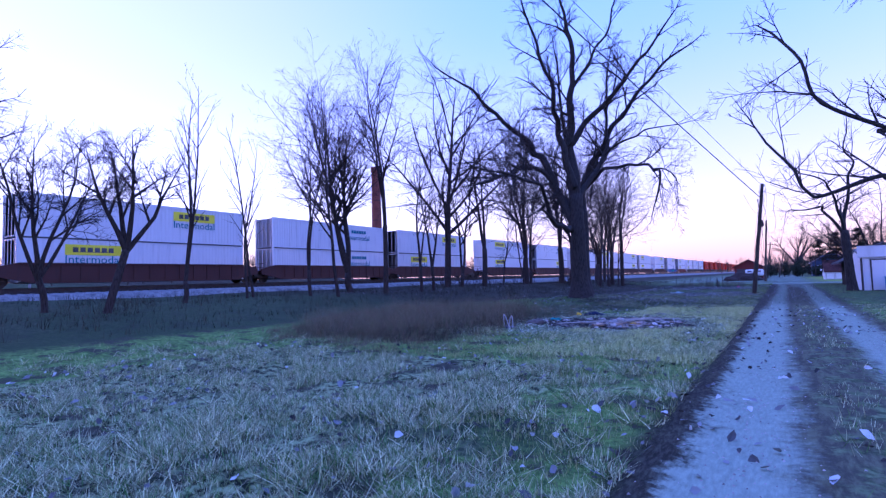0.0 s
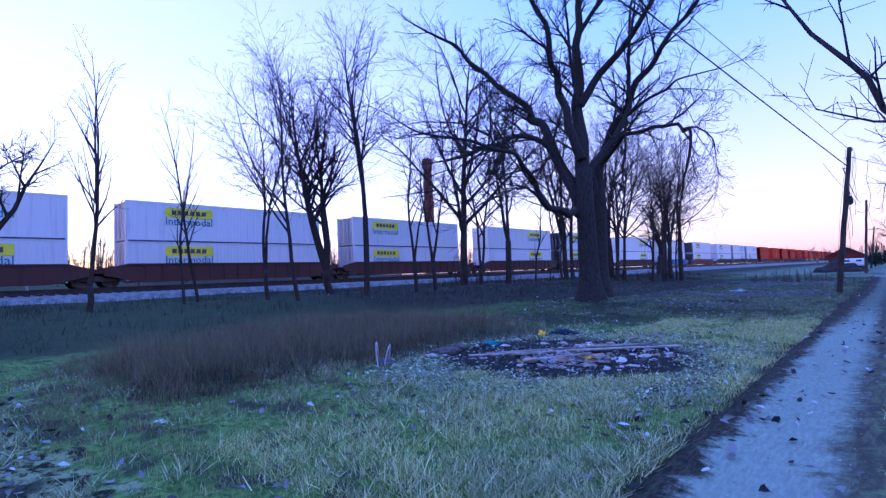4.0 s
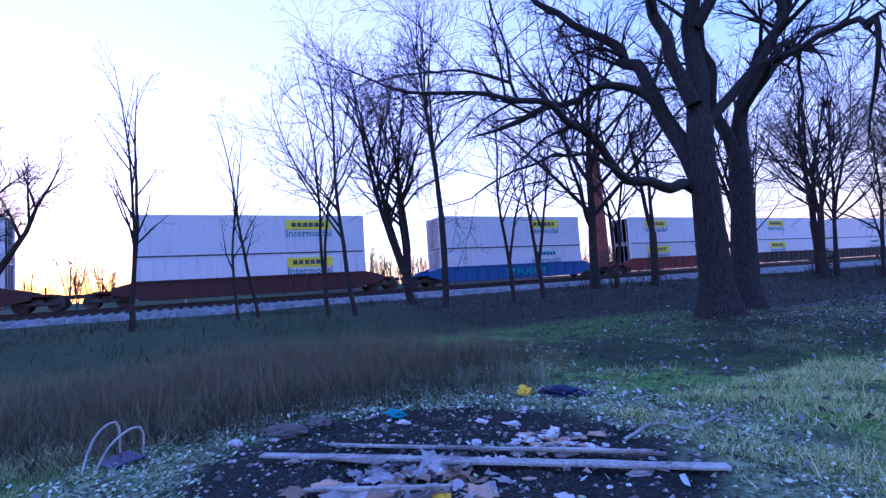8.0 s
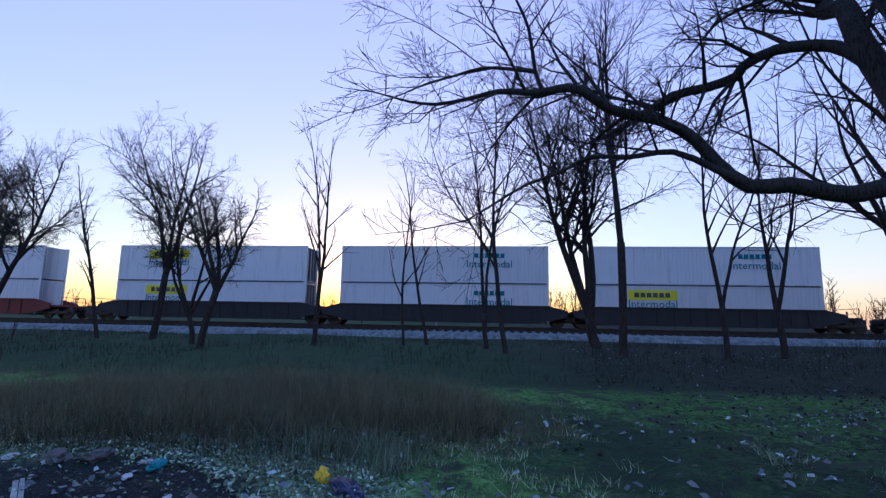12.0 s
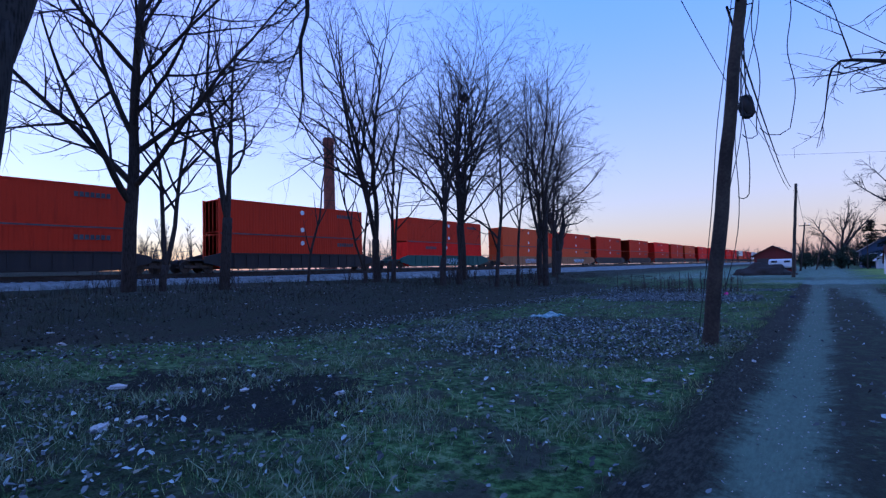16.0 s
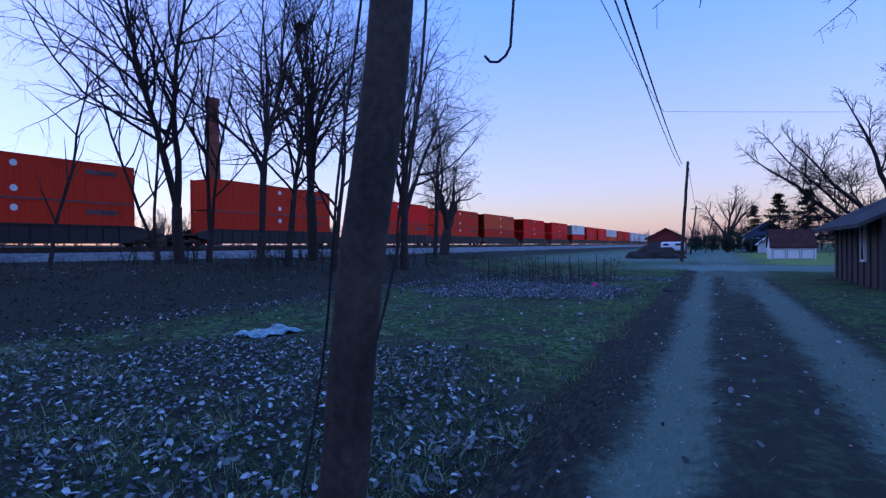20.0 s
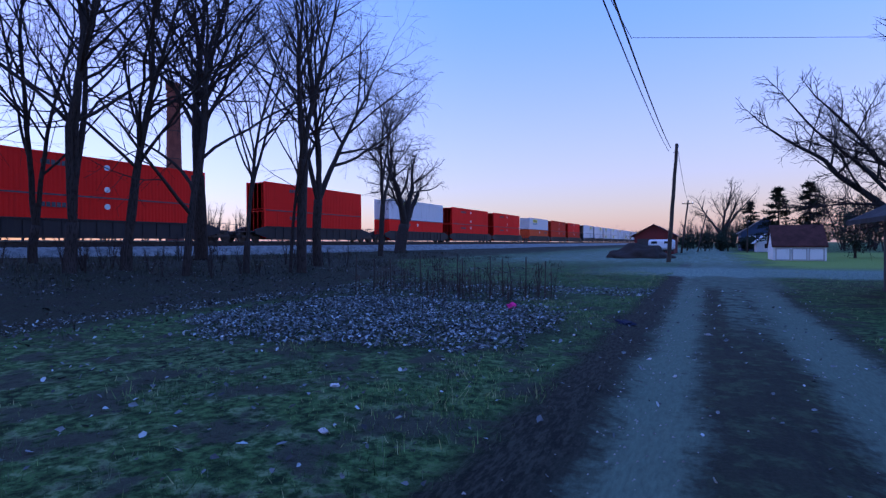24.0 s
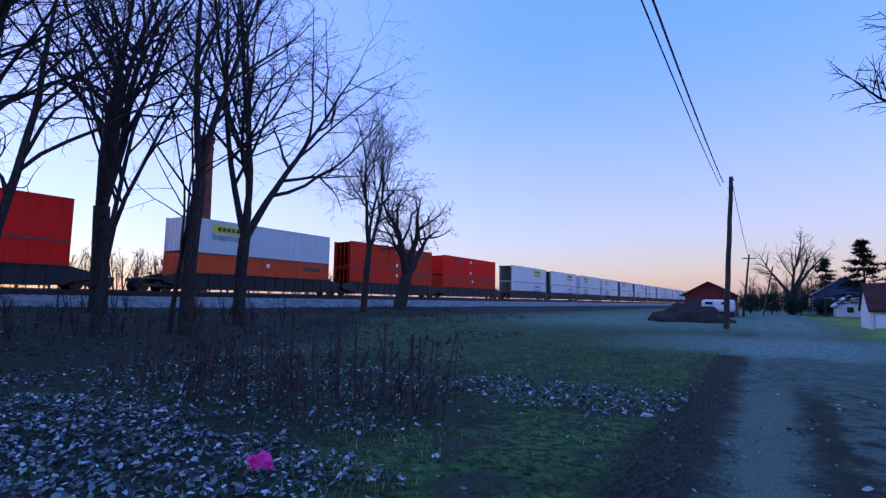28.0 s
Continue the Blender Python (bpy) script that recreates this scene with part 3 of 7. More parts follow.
ROOF_GREY = plain("grey_shingles", (0.10, 0.10, 0.105), (0.2, 0.2, 0.21), 8, 0.9, bump=0.6)
DARK_ROOF = plain("dark_roofing", (0.022, 0.022, 0.026), (0.06, 0.06, 0.066), 6, 0.9, bump=0.4)
BARN_RED = ribbed("barn_red_siding", (0.14, 0.022, 0.02), (0.07, 0.02, 0.02), 0.8)
HOUSE_BLUE = ribbed("slate_blue_siding", (0.05, 0.075, 0.14), (0.03, 0.05, 0.09), 0.8)
BRICK = plain("chimney_brick", (0.13, 0.045, 0.033), (0.20, 0.075, 0.055), 3, 0.9, bump=0.5, distance=0.05)
GLASS = plain("window_glass", (0.02, 0.025, 0.03), (0.03, 0.035, 0.045), 2, 0.08, bump=0.0)
STEEL = plain("painted_steel", (0.30, 0.32, 0.34), (0.42, 0.44, 0.46), 3, 0.5)


# ---- ground ----
def make_ground():
    def steps(marks):
        out = []
        for a, b, d in marks:
            k = max(1, round((b - a) / d))
            out += [a + (b - a) * i / k for i in range(k)]
        return out + [marks[-1][1]]

    xs = steps([(-2600, -600, 500), (-600, -120, 80), (-120, -46, 12), (-46, -12, 1.2), (-12, 0.5, 0.15), (0.5, 5.5, 0.16), (5.5, 14, 0.8), (14, 60, 6), (60, 600, 90), (600, 2600, 500)])
    ys = steps([(-2600, -300, 400), (-300, -30, 25), (-30, 0, 2), (0, 24, 0.15), (24, 80, 0.3), (80, 150, 4), (150, 400, 25), (400, 3000, 400)])
    verts = [(x, y, height(x, y)) for x in xs for y in ys]
    ny = len(ys)
    faces = [(i * ny + j, (i + 1) * ny + j, (i + 1) * ny + j + 1, i * ny + j + 1) for i in range(len(xs) - 1) for j in range(ny - 1)]
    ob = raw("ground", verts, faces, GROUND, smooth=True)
    return tagged(ob, "rough dry grass and turf with a two-rut gravel lane", "ground", kind="structure")


make_ground()

# ---- railway: the whole line runs on one straight axis ----
TRACK = pose(-39.05, 0, 0, 0, 0, -0.5)
RAIL_Z = 1.75
SPEED = 23.0


def make_track():
    bed = bmesh.new()
    prof = [(9.6, 0.45), (8.2, 1.30), (4.0, 1.46), (-2.2, 1.56), (-3.8, 0.5)]
    ys = [-400 + 10 * i for i in range(141)]
    rows = [[bed.verts.new((x + 0.25 * noise.noise((y * 0.21, x, 5)), y, z + 0.05 * noise.noise((y * 0.3, x, 9)))) for x, z in prof] for y in ys]
    for a, b in zip(rows, rows[1:]):
        for k in range(len(prof) - 1):
            bed.faces.new((a[k], a[k + 1], b[k + 1], b[k]))
    ob = part("track_bed", bed, BALLAST)
    ob.matrix_basis = TRACK
    tagged(ob, "pale grey stone ballast bank under two tracks", "track bed", kind="structure")
    for k, (cx, top) in enumerate(((0.0, RAIL_Z), (4.6, RAIL_Z - 0.10))):
        track = thing("railway_track", "steel rails on dark wooden sleepers in ballast", "railway track", "tracks", TRACK)
        for s in (-0.7175, 0.7175):
            bm = bmesh.new()
            box(bm, (cx + s, 300, top - 0.02), (0.07, 1400, 0.04))
            box(bm, (cx + s, 300, top - 0.09), (0.02, 1400, 0.10))
            box(bm, (cx + s, 300, top - 0.15), (0.14, 1400, 0.02))
            part("rail", bm, RAIL, track)
        far, single = ([], []), None
        for i in range(900):
            y = -150 + 0.56 * i
            near_by = -20 < y < 130
            verts, faces = ([], []) if near_by else far
            if not near_by or single is None:
                b = len(verts)
                for dx in (-1.3, 1.3):
                    for dy in (-0.11, 0.11):
                        for z in (-0.34, -0.16):
                            verts.append((dx, dy, z) if near_by else (cx + dx, y + dy, top + z))
                faces += [(b, b + 1, b + 3, b + 2), (b + 4, b + 6, b + 7, b + 5), (b, b + 4, b + 5, b + 1), (b + 2, b + 3, b + 7, b + 6), (b + 1, b + 5, b + 7, b + 3)]
            if near_by:
                if single is None:
                    ob = raw("sleeper", verts, faces, SLEEPER, track)
                    single = ob.data
                else:
                    ob = new("sleeper", single)
                    ob.parent = track
                ob.matrix_basis = pose(cx, y, top)
        tagged(raw("far_sleeper_run", *far, SLEEPER, track), kind="stuff")


make_track()


# ---- the container train ----
LONG, WIDE, TALL = 16.15, 2.59, 2.896


def text_mesh(words, size):
    cu = bpy.data.curves.new("lettering", "FONT")
    cu.resolution_u = 2
    cu.body, cu.size, cu.extrude, cu.align_x, cu.align_y = words, size, 0.004, "CENTER", "CENTER"
    ob = bpy.data.objects.new("lettering", cu)
    scene.collection.objects.link(ob)
    me = bpy.data.meshes.new_from_object(ob.evaluated_get(bpy.context.evaluated_depsgraph_get()))
    bpy.data.objects.remove(ob)
    return me


INTERMODAL = finish(text_mesh("Intermodal", 0.80), TEAL_SIGN)


def container_body():
    """One shell with folded (corrugated) sides."""
    out, inn = WIDE / 2 - 0.02, WIDE / 2 - 0.036
    side = []
    n = 56
    for i in range(n):
        y = -LONG / 2 + 0.2 + (LONG - 0.4) * i / n
        d = (LONG - 0.4) / n
        side += [(inn, y), (inn, y + 0.30 * d), (out, y + 0.42 * d), (out, y + 0.88 * d)]
    side = [(inn, -LONG / 2 + 0.05)] + side + [(inn, LONG / 2 - 0.05)]
    ring = side + [(-x, y) for x, y in reversed(side)]
    bm = bmesh.new()
    low = [bm.verts.new((x, y, 0.10)) for x, y in ring]
    top = [bm.verts.new((x, y, TALL - 0.08)) for x, y in ring]
    k = len(ring)
    for i in range(k):
        bm.faces.new((low[i], low[(i + 1) % k], top[(i + 1) % k], top[i]))
    bm.faces.new(top), bm.faces.new(low[::-1])
    return bm


def make_container(paint, label):
    c = thing("shipping_container", label, "shipping container", "containers of the train")
    part("body", container_body(), paint, c)
    for side in (-1, 1):
        for z, nm in ((0.08, "bottom_rail"), (TALL - 0.07, "top_rail")):
            part(nm, box(bmesh.new(), (side * (WIDE / 2 - 0.035), 0, z), (0.07, LONG - 0.3, 0.14), bevel=0.01), paint, c)
        for end in (-1, 1):
            part("corner_post", box(bmesh.new(), (side * (WIDE / 2 - 0.07), end * (LONG / 2 - 0.08), TALL / 2), (0.15, 0.16, TALL), bevel=0.01), paint, c)
    for end in (-1, 1):
        line = [(-1.12, 0.0)]
        for x in (-0.9, -0.3, 0.3, 0.9):
            line += [(x - 0.03, 0.0), (x - 0.02, 0.035), (x + 0.02, 0.035), (x + 0.03, 0.0)]
        line += [(1.12, 0.0), (1.12, -0.05), (-1.12, -0.05)]
        bm = bmesh.new()
        rows = [[bm.verts.new((x, end * (LONG / 2 - 0.05 + d), z)) for x, d in line] for z in (0.15, TALL - 0.15)]
        for i in range(len(line)):
            j = (i + 1) % len(line)
            bm.faces.new((rows[0][i], rows[0][j], rows[1][j], rows[1][i]))
        bm.faces.new(rows[0]), bm.faces.new(rows[1][::-1])
        part("end_door", bm, paint, c)
    # dark strip drawn in as the shade between stacked containers
    part("seam_shade_strip", box(bmesh.new(), (WIDE / 2 - 0.005, 0, 0.0), (0.04, LONG - 0.3, 0.11)), SEAM, c)
    return c


def comb(x, y, z, count, step, wide, tall):
    """A row of upright bars joined along their foot, as one plate."""
    lo, foot, hi = z - tall / 2, z - tall / 2 + 0.04, z + tall / 2
    line = [(y, lo)]
    end = y + step * (count - 1) + wide
    line.append((end, lo))
    for i in reversed(range(count)):
        a, b = y + step * i, y + step * i + wide
        line += [(b, hi), (a, hi)] + ([(a, foot), (a - step + wide, foot)] if i else [])
    bm = bmesh.new()
    front = [bm.verts.new((x + 0.004, p, q)) for p, q in line]
    back = [bm.verts.new((x - 0.004, p, q)) for p, q in line]
    bm.faces.new(front), bm.faces.new(back[::-1])
    for i in range(len(line)):
        j = (i + 1) % len(line)
        bm.faces.new((front[i], back[i], back[j], front[j]))
    return bm


def add_sign(c, along, yellow=True):
    x = WIDE / 2 + 0.012
    if yellow:
        panel = part("sign_panel", box(bmesh.new(), (x, along, 2.16), (0.012, 3.5, 0.72), bevel=0.004), YELLOW_SIGN, c, "yellow name panel")
        part("name_bar", comb(x + 0.012, along - 1.30, 2.16, 6, 0.44, 0.33, 0.34), SEAM, panel)
    else:
        part("name_bar", comb(x, along - 1.15, 2.16, 6, 0.40, 0.30, 0.34), TEAL_SIGN, c)
    word = new("lettering", INTERMODAL)
    word.parent = c
    word.matrix_basis = Matrix.Translation((x, along, 1.48)) @ Matrix(((0, 0, 1), (1, 0, 0), (0, 1, 0))).to_4x4()


def add_marks(c, flip):
    x = WIDE / 2 + 0.012
    for z in (0.62, 2.25):
        bm = bmesh.new()
        bmesh.ops.create_cone(bm, cap_ends=True, segments=12, radius1=0.22, radius2=0.22, depth=0.012, matrix=Matrix.Translation((x, flip * 0.3, z)) @ pose(0, 0, 0, 0, 90, 0))
        part("round_mark", bm, PALE_SIGN, c)
    part("name_bar", comb(x, flip * 4.6, 2.2, 7, 0.32, 0.24, 0.34), SEAM, c)


def make_car(kind, label):
    car = thing("well_car", label, "railway car", "cars of the train")
    paint = CAR_PAINT[kind]
    half = LONG / 2 + 0.45
    for side in (-1, 1):
        bm = bmesh.new()
        x0, x1 = side * 1.33, side * 1.50
        prof = [(-half - 0.9, 0.80), (-half - 0.9, 1.25), (-half + 0.5, 1.60), (half - 0.5, 1.60), (half + 0.9, 1.25), (half + 0.9, 0.80), (half - 1.3, 0.30), (-half + 1.3, 0.30)]
        a = [bm.verts.new((x0, y, z)) for y, z in prof]
        b = [bm.verts.new((x1, y, z)) for y, z in prof]
        bm.faces.new(a), bm.faces.new(b)
        for i in range(8):
            bm.faces.new((a[i], a[(i + 1) % 8], b[(i + 1) % 8], b[i]))
        for i in range(13):
            box(bm, (side * 1.53, -half + 1.7 + (2 * half - 3.4) * i / 12, 0.95), (0.07, 0.09, 1.05))
        box(bm, (side * 1.54, 0, 1.57), (0.10, 2 * half - 1.0, 0.09))
        box(bm, (side * 1.54, 0, 0.34), (0.10, 2 * half - 2.8, 0.09))
        part("side_sill", bm, paint, car)
    bm = box(bmesh.new(), (0, 0, 0.33), (2.5, 2 * half - 2.6, 0.08))
    part("well_floor", bm, CAR_PAINT["black"], car)
    for end in (-1, 1):
        y = end * (half + 1.15)
        bm = bmesh.new()
        box(bm, (0, y - end * 0.3, 1.02), (2.7, 2.2, 0.16), bevel=0.02)
        box(bm, (0, y, 0.86), (0.5, 2.3, 0.34), bevel=0.02)
        part("end_platform", bm, paint, car)
        bm = bmesh.new()
        for x in (-1.25, 1.25):
            rod(bm, (x, y + end * 0.6, 1.05), (x, y + end * 0.6, 1.75), 0.022, n=6)
        rod(bm, (-1.25, y + end * 0.6, 1.75), (1.25, y + end * 0.6, 1.75), 0.022, n=6)
        rod(bm, (-1.25, y + end * 0.6, 1.4), (1.25, y + end * 0.6, 1.4), 0.018, n=6)
        rod(bm, (0.5, y + end * 0.3, 1.1), (0.5, y + end * 0.3, 1.55), 0.06, n=8)
        part("hand_rail", bm, paint, car)
        part("coupler", box(bmesh.new(), (0, y + end * 1.35, 0.86), (0.28, 0.9, 0.28), bevel=0.03), CAR_PAINT["black"], car)
        bm = bmesh.new()
        for x in (-1.02, 1.02):
            box(bm, (x, y, 0.50), (0.14, 2.3, 0.24), bevel=0.03)
            box(bm, (x, y, 0.62), (0.18, 0.6, 0.34), bevel=0.03)
        box(bm, (0, y, 0.55), (2.0, 0.36, 0.24))
        truck = part("truck", bm, WHEEL, car)
        for dy in (-0.9, 0.9):
            bm = bmesh.new()
            for x in (-0.76, 0.76):
                rod(bm, (x - 0.065, y + dy, 0.46), (x + 0.065, y + dy, 0.46), 0.46, n=20)
                rod(bm, (x * 0.93 - 0.02, y + dy, 0.46), (x * 0.93 + 0.02, y + dy, 0.46), 0.49, n=20)
            rod(bm, (-1.05, y + dy, 0.46), (1.05, y + dy, 0.46), 0.08, n=8)
            part("wheelset", bm, WHEEL, truck)
    return car


def graffiti(car, pale):
    """Hand-painted loops along the sill."""
    verts, faces = [], []
    rng = random.Random(7 if pale else 3)
    for i in range(9):
        y = -1.2 + 0.52 * i
        pts = [Vector((1.585, y + rng.uniform(-0.2, 0.2), 0.55 + 0.16 * k + rng.uniform(-0.05, 0.05))) for k in range(5)]
        pts.append(Vector((1.585, y + rng.uniform(-0.25, 0.35), 0.8)))
        tube(verts, faces, smooth_path(pts, 0.1), [0.05] * 200, 5)
    ob = raw("graffiti", verts, faces, GRAFFITI_PALE if pale else GRAFFITI, car)
    tagged(ob, "pale painted scrawl" if pale else "green painted scrawl")


WHITE_LABEL = "white ribbed steel shipping container stacked on a well car"
ORANGE_LABEL = "orange ribbed steel shipping container stacked on a well car"
TRAIN = []


def make_train():
    rng = random.Random(11)
    boxes = {
        "w_left": make_container(WHITE_BOX, WHITE_LABEL + ", yellow sign"),
        "w_right": make_container(WHITE_BOX, WHITE_LABEL + ", yellow sign"),
        "w_word": make_container(WHITE_BOX, WHITE_LABEL + ", teal lettering"),
        "o": make_container(ORANGE_BOX, ORANGE_LABEL),
        "r": make_container(RED_BOX, "red ribbed steel shipping container stacked on a well car"),
        "t": make_container(TAN_BOX, "faded orange ribbed steel shipping container on a well car"),
    }
    add_sign(boxes["w_left"], -3.7), add_sign(boxes["w_right"], 3.6), add_sign(boxes["w_word"], 3.6, False)
    for k, s in (("o", 1), ("r", -1), ("t", 1)):
        add_marks(boxes[k], s)
    cars = {k: make_car(k, f"{n} steel well car carrying stacked containers") for k, n in
            (("rust", "rust-brown"), ("blue", "blue"), ("red", "oxide-red"), ("black", "black"), ("green", "dull green"), ("tan", "tan"))}
    graffiti(cars["blue"], False), graffiti(cars["green"], True), graffiti(cars["tan"], True)
    used = set()

    def place(proto, s, z):
        m = TRACK @ pose(0, s, z)
        if proto in used:
            ob = copy_thing(proto, m)
        else:
            used.add(proto)
            proto.matrix_basis = m
            ob = proto
        TRAIN.append((ob, s, z))

    whites = [-53, -30, -9, 14.3, 33.6, 52.2, 75, 94.4, 113.9, 134, 156.3, 175.8, 198.8, 221.9, 245.2, 268.4, 287.4, 306.7]
    oranges = [330, 354, 377.2, 399.6, 422.4, 445.9, 468.3, 488.3, 508, 530.8, 553.8, 573, 592.2, 615.2, 638.2]
    mixed = [(660.9, "w_left", "r"), (680.6, "r", "r"), (699.8, "r", "r"), (723.6, "w_left", "t"), (743, "o", "o"), (762.1, "r", "o")]
    paints = ("oo", "oo", "oo", "oo", "oo", "or", "tt", "ot", "oo", "oo", "ro", "oo", "to", "rr", "rr")
    rows = [(s, None, None) for s in whites] + [(s, *pair) for s, pair in zip(oranges, paints)]
    rows += mixed + [(784.8 + 19.2 * i, None, None) for i in range(20)]
    for s, top, low in rows:
        if top is None:
            top = rng.choice(("w_left", "w_right", "w_right", "w_word"))
            low = rng.choice(("w_left", "w_right", "w_word", top))
            if abs(s - 221.9) < 1:
                top, low = "w_right", "w_word"
            if abs(s - 245.2) < 1:
                top = low = "w_left"
        kind = "rust" if s < 212 else "blue" if s < 230 else "red" if s < 258 else "green" if 440 < s < 450 else "tan" if 460 < s < 495 else "black"
        place(cars[kind], s + LONG / 2, RAIL_Z)
        place(boxes[low], s + LONG / 2, RAIL_Z + 0.37)
        place(boxes[top], s + LONG / 2, RAIL_Z + 0.37 + TALL)


make_train()


# ---- trees ----
def sprout(rng, trunk, crown, p, d, length, r, level, deepest, up=0.10, wig=0.22, twiggy=1.0, narrow=1.0, low=0.30, least=0.0045):
    """A limb with its side limbs, down to twigs."""
    n = max(2 if level < 3 else 1, int(length / (0.75 if level < 2 else 0.36 if level == 2 else 0.42)))
    n = min(n, 12)
    pts, radii = [p.copy()], [r]
    d = d.normalized()
    tip = 0.10 if level == 0 else 0.16
    for i in range(n):
        bend = Vector((rng.gauss(0, 1), rng.gauss(0, 1), rng.gauss(0, 1))) * wig * (0.55 if level == 0 else 1.0)
        d = (d + bend * 0.55 + Vector((0, 0, up))).normalized()
        p = p + d * (length / n)
        pts.append(p.copy())
        radii.append(max(least, r * (1 - (1 - tip) * (i + 1) / n)))
    bucket = trunk if level < 2 else crown
    tube(*bucket, pts, radii, (9, 6, 4, 3, 3, 3)[level])
    if level >= deepest:
        return
    count = {0: length * (1.35 if low > 0.2 else 1.0), 1: 3 + length * 1.9, 2: 2.2 + length * 3.0, 3: 1.4 + length * 3.4, 4: 2}[level] * (twiggy if level else 1.0)
    count = int(count + rng.random())
    for i in range(count):
        first = low if level == 0 else 0.18
        t = first + (0.98 - first) * (i + rng.random()) / count
        k = min(n - 1, int(t * n))
        f = t * n - k
        q = pts[k].lerp(pts[k + 1], f)
        here = (pts[k + 1] - pts[k]).normalized()
        axis = here.orthogonal().normalized()
        axis = Matrix.Rotation(rng.uniform(0, 2 * math.pi), 3, here) @ axis
        ang = radians(rng.uniform(24, 50) if level == 0 else rng.uniform(25, 62)) * (0.45 + 0.55 * narrow)
        nd = Matrix.Rotation(ang, 3, axis) @ here
        ln = length * (rng.uniform(0.30, 0.55) * narrow if level == 0 else rng.uniform(0.32, 0.62)) * (1.12 - 0.6 * t)
        rr = min(radii[k] * 0.62, 0.006 + 0.016 * ln + (0.012 * ln if level == 0 else 0))
        if ln > 0.16:
            sprout(rng, trunk, crown, q, nd, ln, rr, level + 1, deepest, up * 0.8, wig * 1.05, twiggy, narrow, low, least)


def finish_tree(name, label, trunk, crown, bark, twig, group="bare trees by the railway"):
    tree = thing(name, label, "tree", group)
    raw("trunk", *trunk, bark, tree, smooth=True)
    raw("crown", *crown, twig, tree)
    return tree


def bare_tree(seed, x, y, tall, r, stems=((0, 0),), fork=0.0, wig=0.2, deepest=4, twiggy=1.0, label="", twig=None, up=0.10, narrow=1.0, low=0.30, least=0.0045):
    """A leafless tree of one or several stems (each leaning by dx, dy per metre), which part at the height fork."""
    rng = random.Random(seed)
    trunk, crown = ([], []), ([], [])
    z = height(x, y)
    base = Vector((x, y, z - 0.15))
    if fork > 0.3:
        top = base + Vector((stems[0][0] * fork * 0.4, stems[0][1] * fork * 0.4, fork + 0.15))
        mid = base.lerp(top, 0.5) + Vector((rng.uniform(-0.1, 0.1), rng.uniform(-0.1, 0.1), 0))
        pts = smooth_path([base, base + Vector((0, 0, 0.25)), mid, top], 0.4)
        tube(*trunk, pts, [r * (1.35 if i == 0 else 1.12 if i == 1 else 1.0 - 0.12 * i / len(pts)) for i in range(len(pts))], 10)
        base = top - Vector((0, 0, 0.1))
    k = r * (0.9 if len(stems) == 1 else 0.72 if low > 0.2 else 0.62)
    for i, (dx, dy) in enumerate(stems):
        p = base + (Vector((dx, dy, 0)) * 0.5 if fork <= 0.3 else Vector((0, 0, 0)))
        ln = (tall - fork) * rng.uniform(0.9, 1.05)
        sprout(rng, trunk, crown, p, Vector((dx, dy, 1)), ln, k * rng.uniform(0.85, 1.1), 0, deepest, up * 0.4, wig, twiggy, narrow, low, least)
    return finish_tree("bare_tree", label or "leafless tree with dark bark and fine twigs", trunk, crown, BARK, twig or TWIG)


def limb(rng, trunk, crown, pts, r0, r1, twiggy=1.05, deepest=4, sides=9, count=None, up=0.06, start=0.25, crook=0.07):
    """A large limb along given points, with side limbs growing from it."""
    bent = [Vector(pts[0])]
    for p, q in zip(pts, pts[1:]):
        p, q = Vector(p), Vector(q)
        k = max(1, round((q - p).length / 0.8))
        bent += [p.lerp(q, i / k) + Vector((rng.gauss(0, 1), rng.gauss(0, 1), rng.gauss(0, 1))) * (crook if len(bent) > 2 else crook * 0.3) for i in range(1, k + 1)]
    path = smooth_path(bent, 0.28)
    n = len(path) - 1
    radii = [r0 + (r1 - r0) * (i / n) ** 0.8 for i in range(n + 1)]
    tube(*trunk, path, radii, sides)
    length = sum((b - a).length for a, b in zip(path, path[1:]))
    count = int(length * 1.5) if count is None else count
    for i in range(count):
        t = start + (1 - start) * (i + rng.random()) / count
        k = min(n - 1, int(t * n))
        here = (path[k + 1] - path[k]).normalized()
        axis = Matrix.Rotation(rng.uniform(0, 6.28), 3, here) @ here.orthogonal().normalized()
        nd = Matrix.Rotation(radians(rng.uniform(30, 70)), 3, axis) @ here
        ln = rng.uniform(1.1, 3.4) * (1.15 - 0.45 * t)
        sprout(rng, trunk, crown, path[k], nd, ln, min(radii[k] * 0.5, 0.02 + 0.017 * ln), 1, deepest, up, 0.34, twiggy)
    sprout(rng, trunk, crown, path[-1], path[-1] - path[-2], 1.8, r1, 1, deepest, up, 0.3, twiggy)


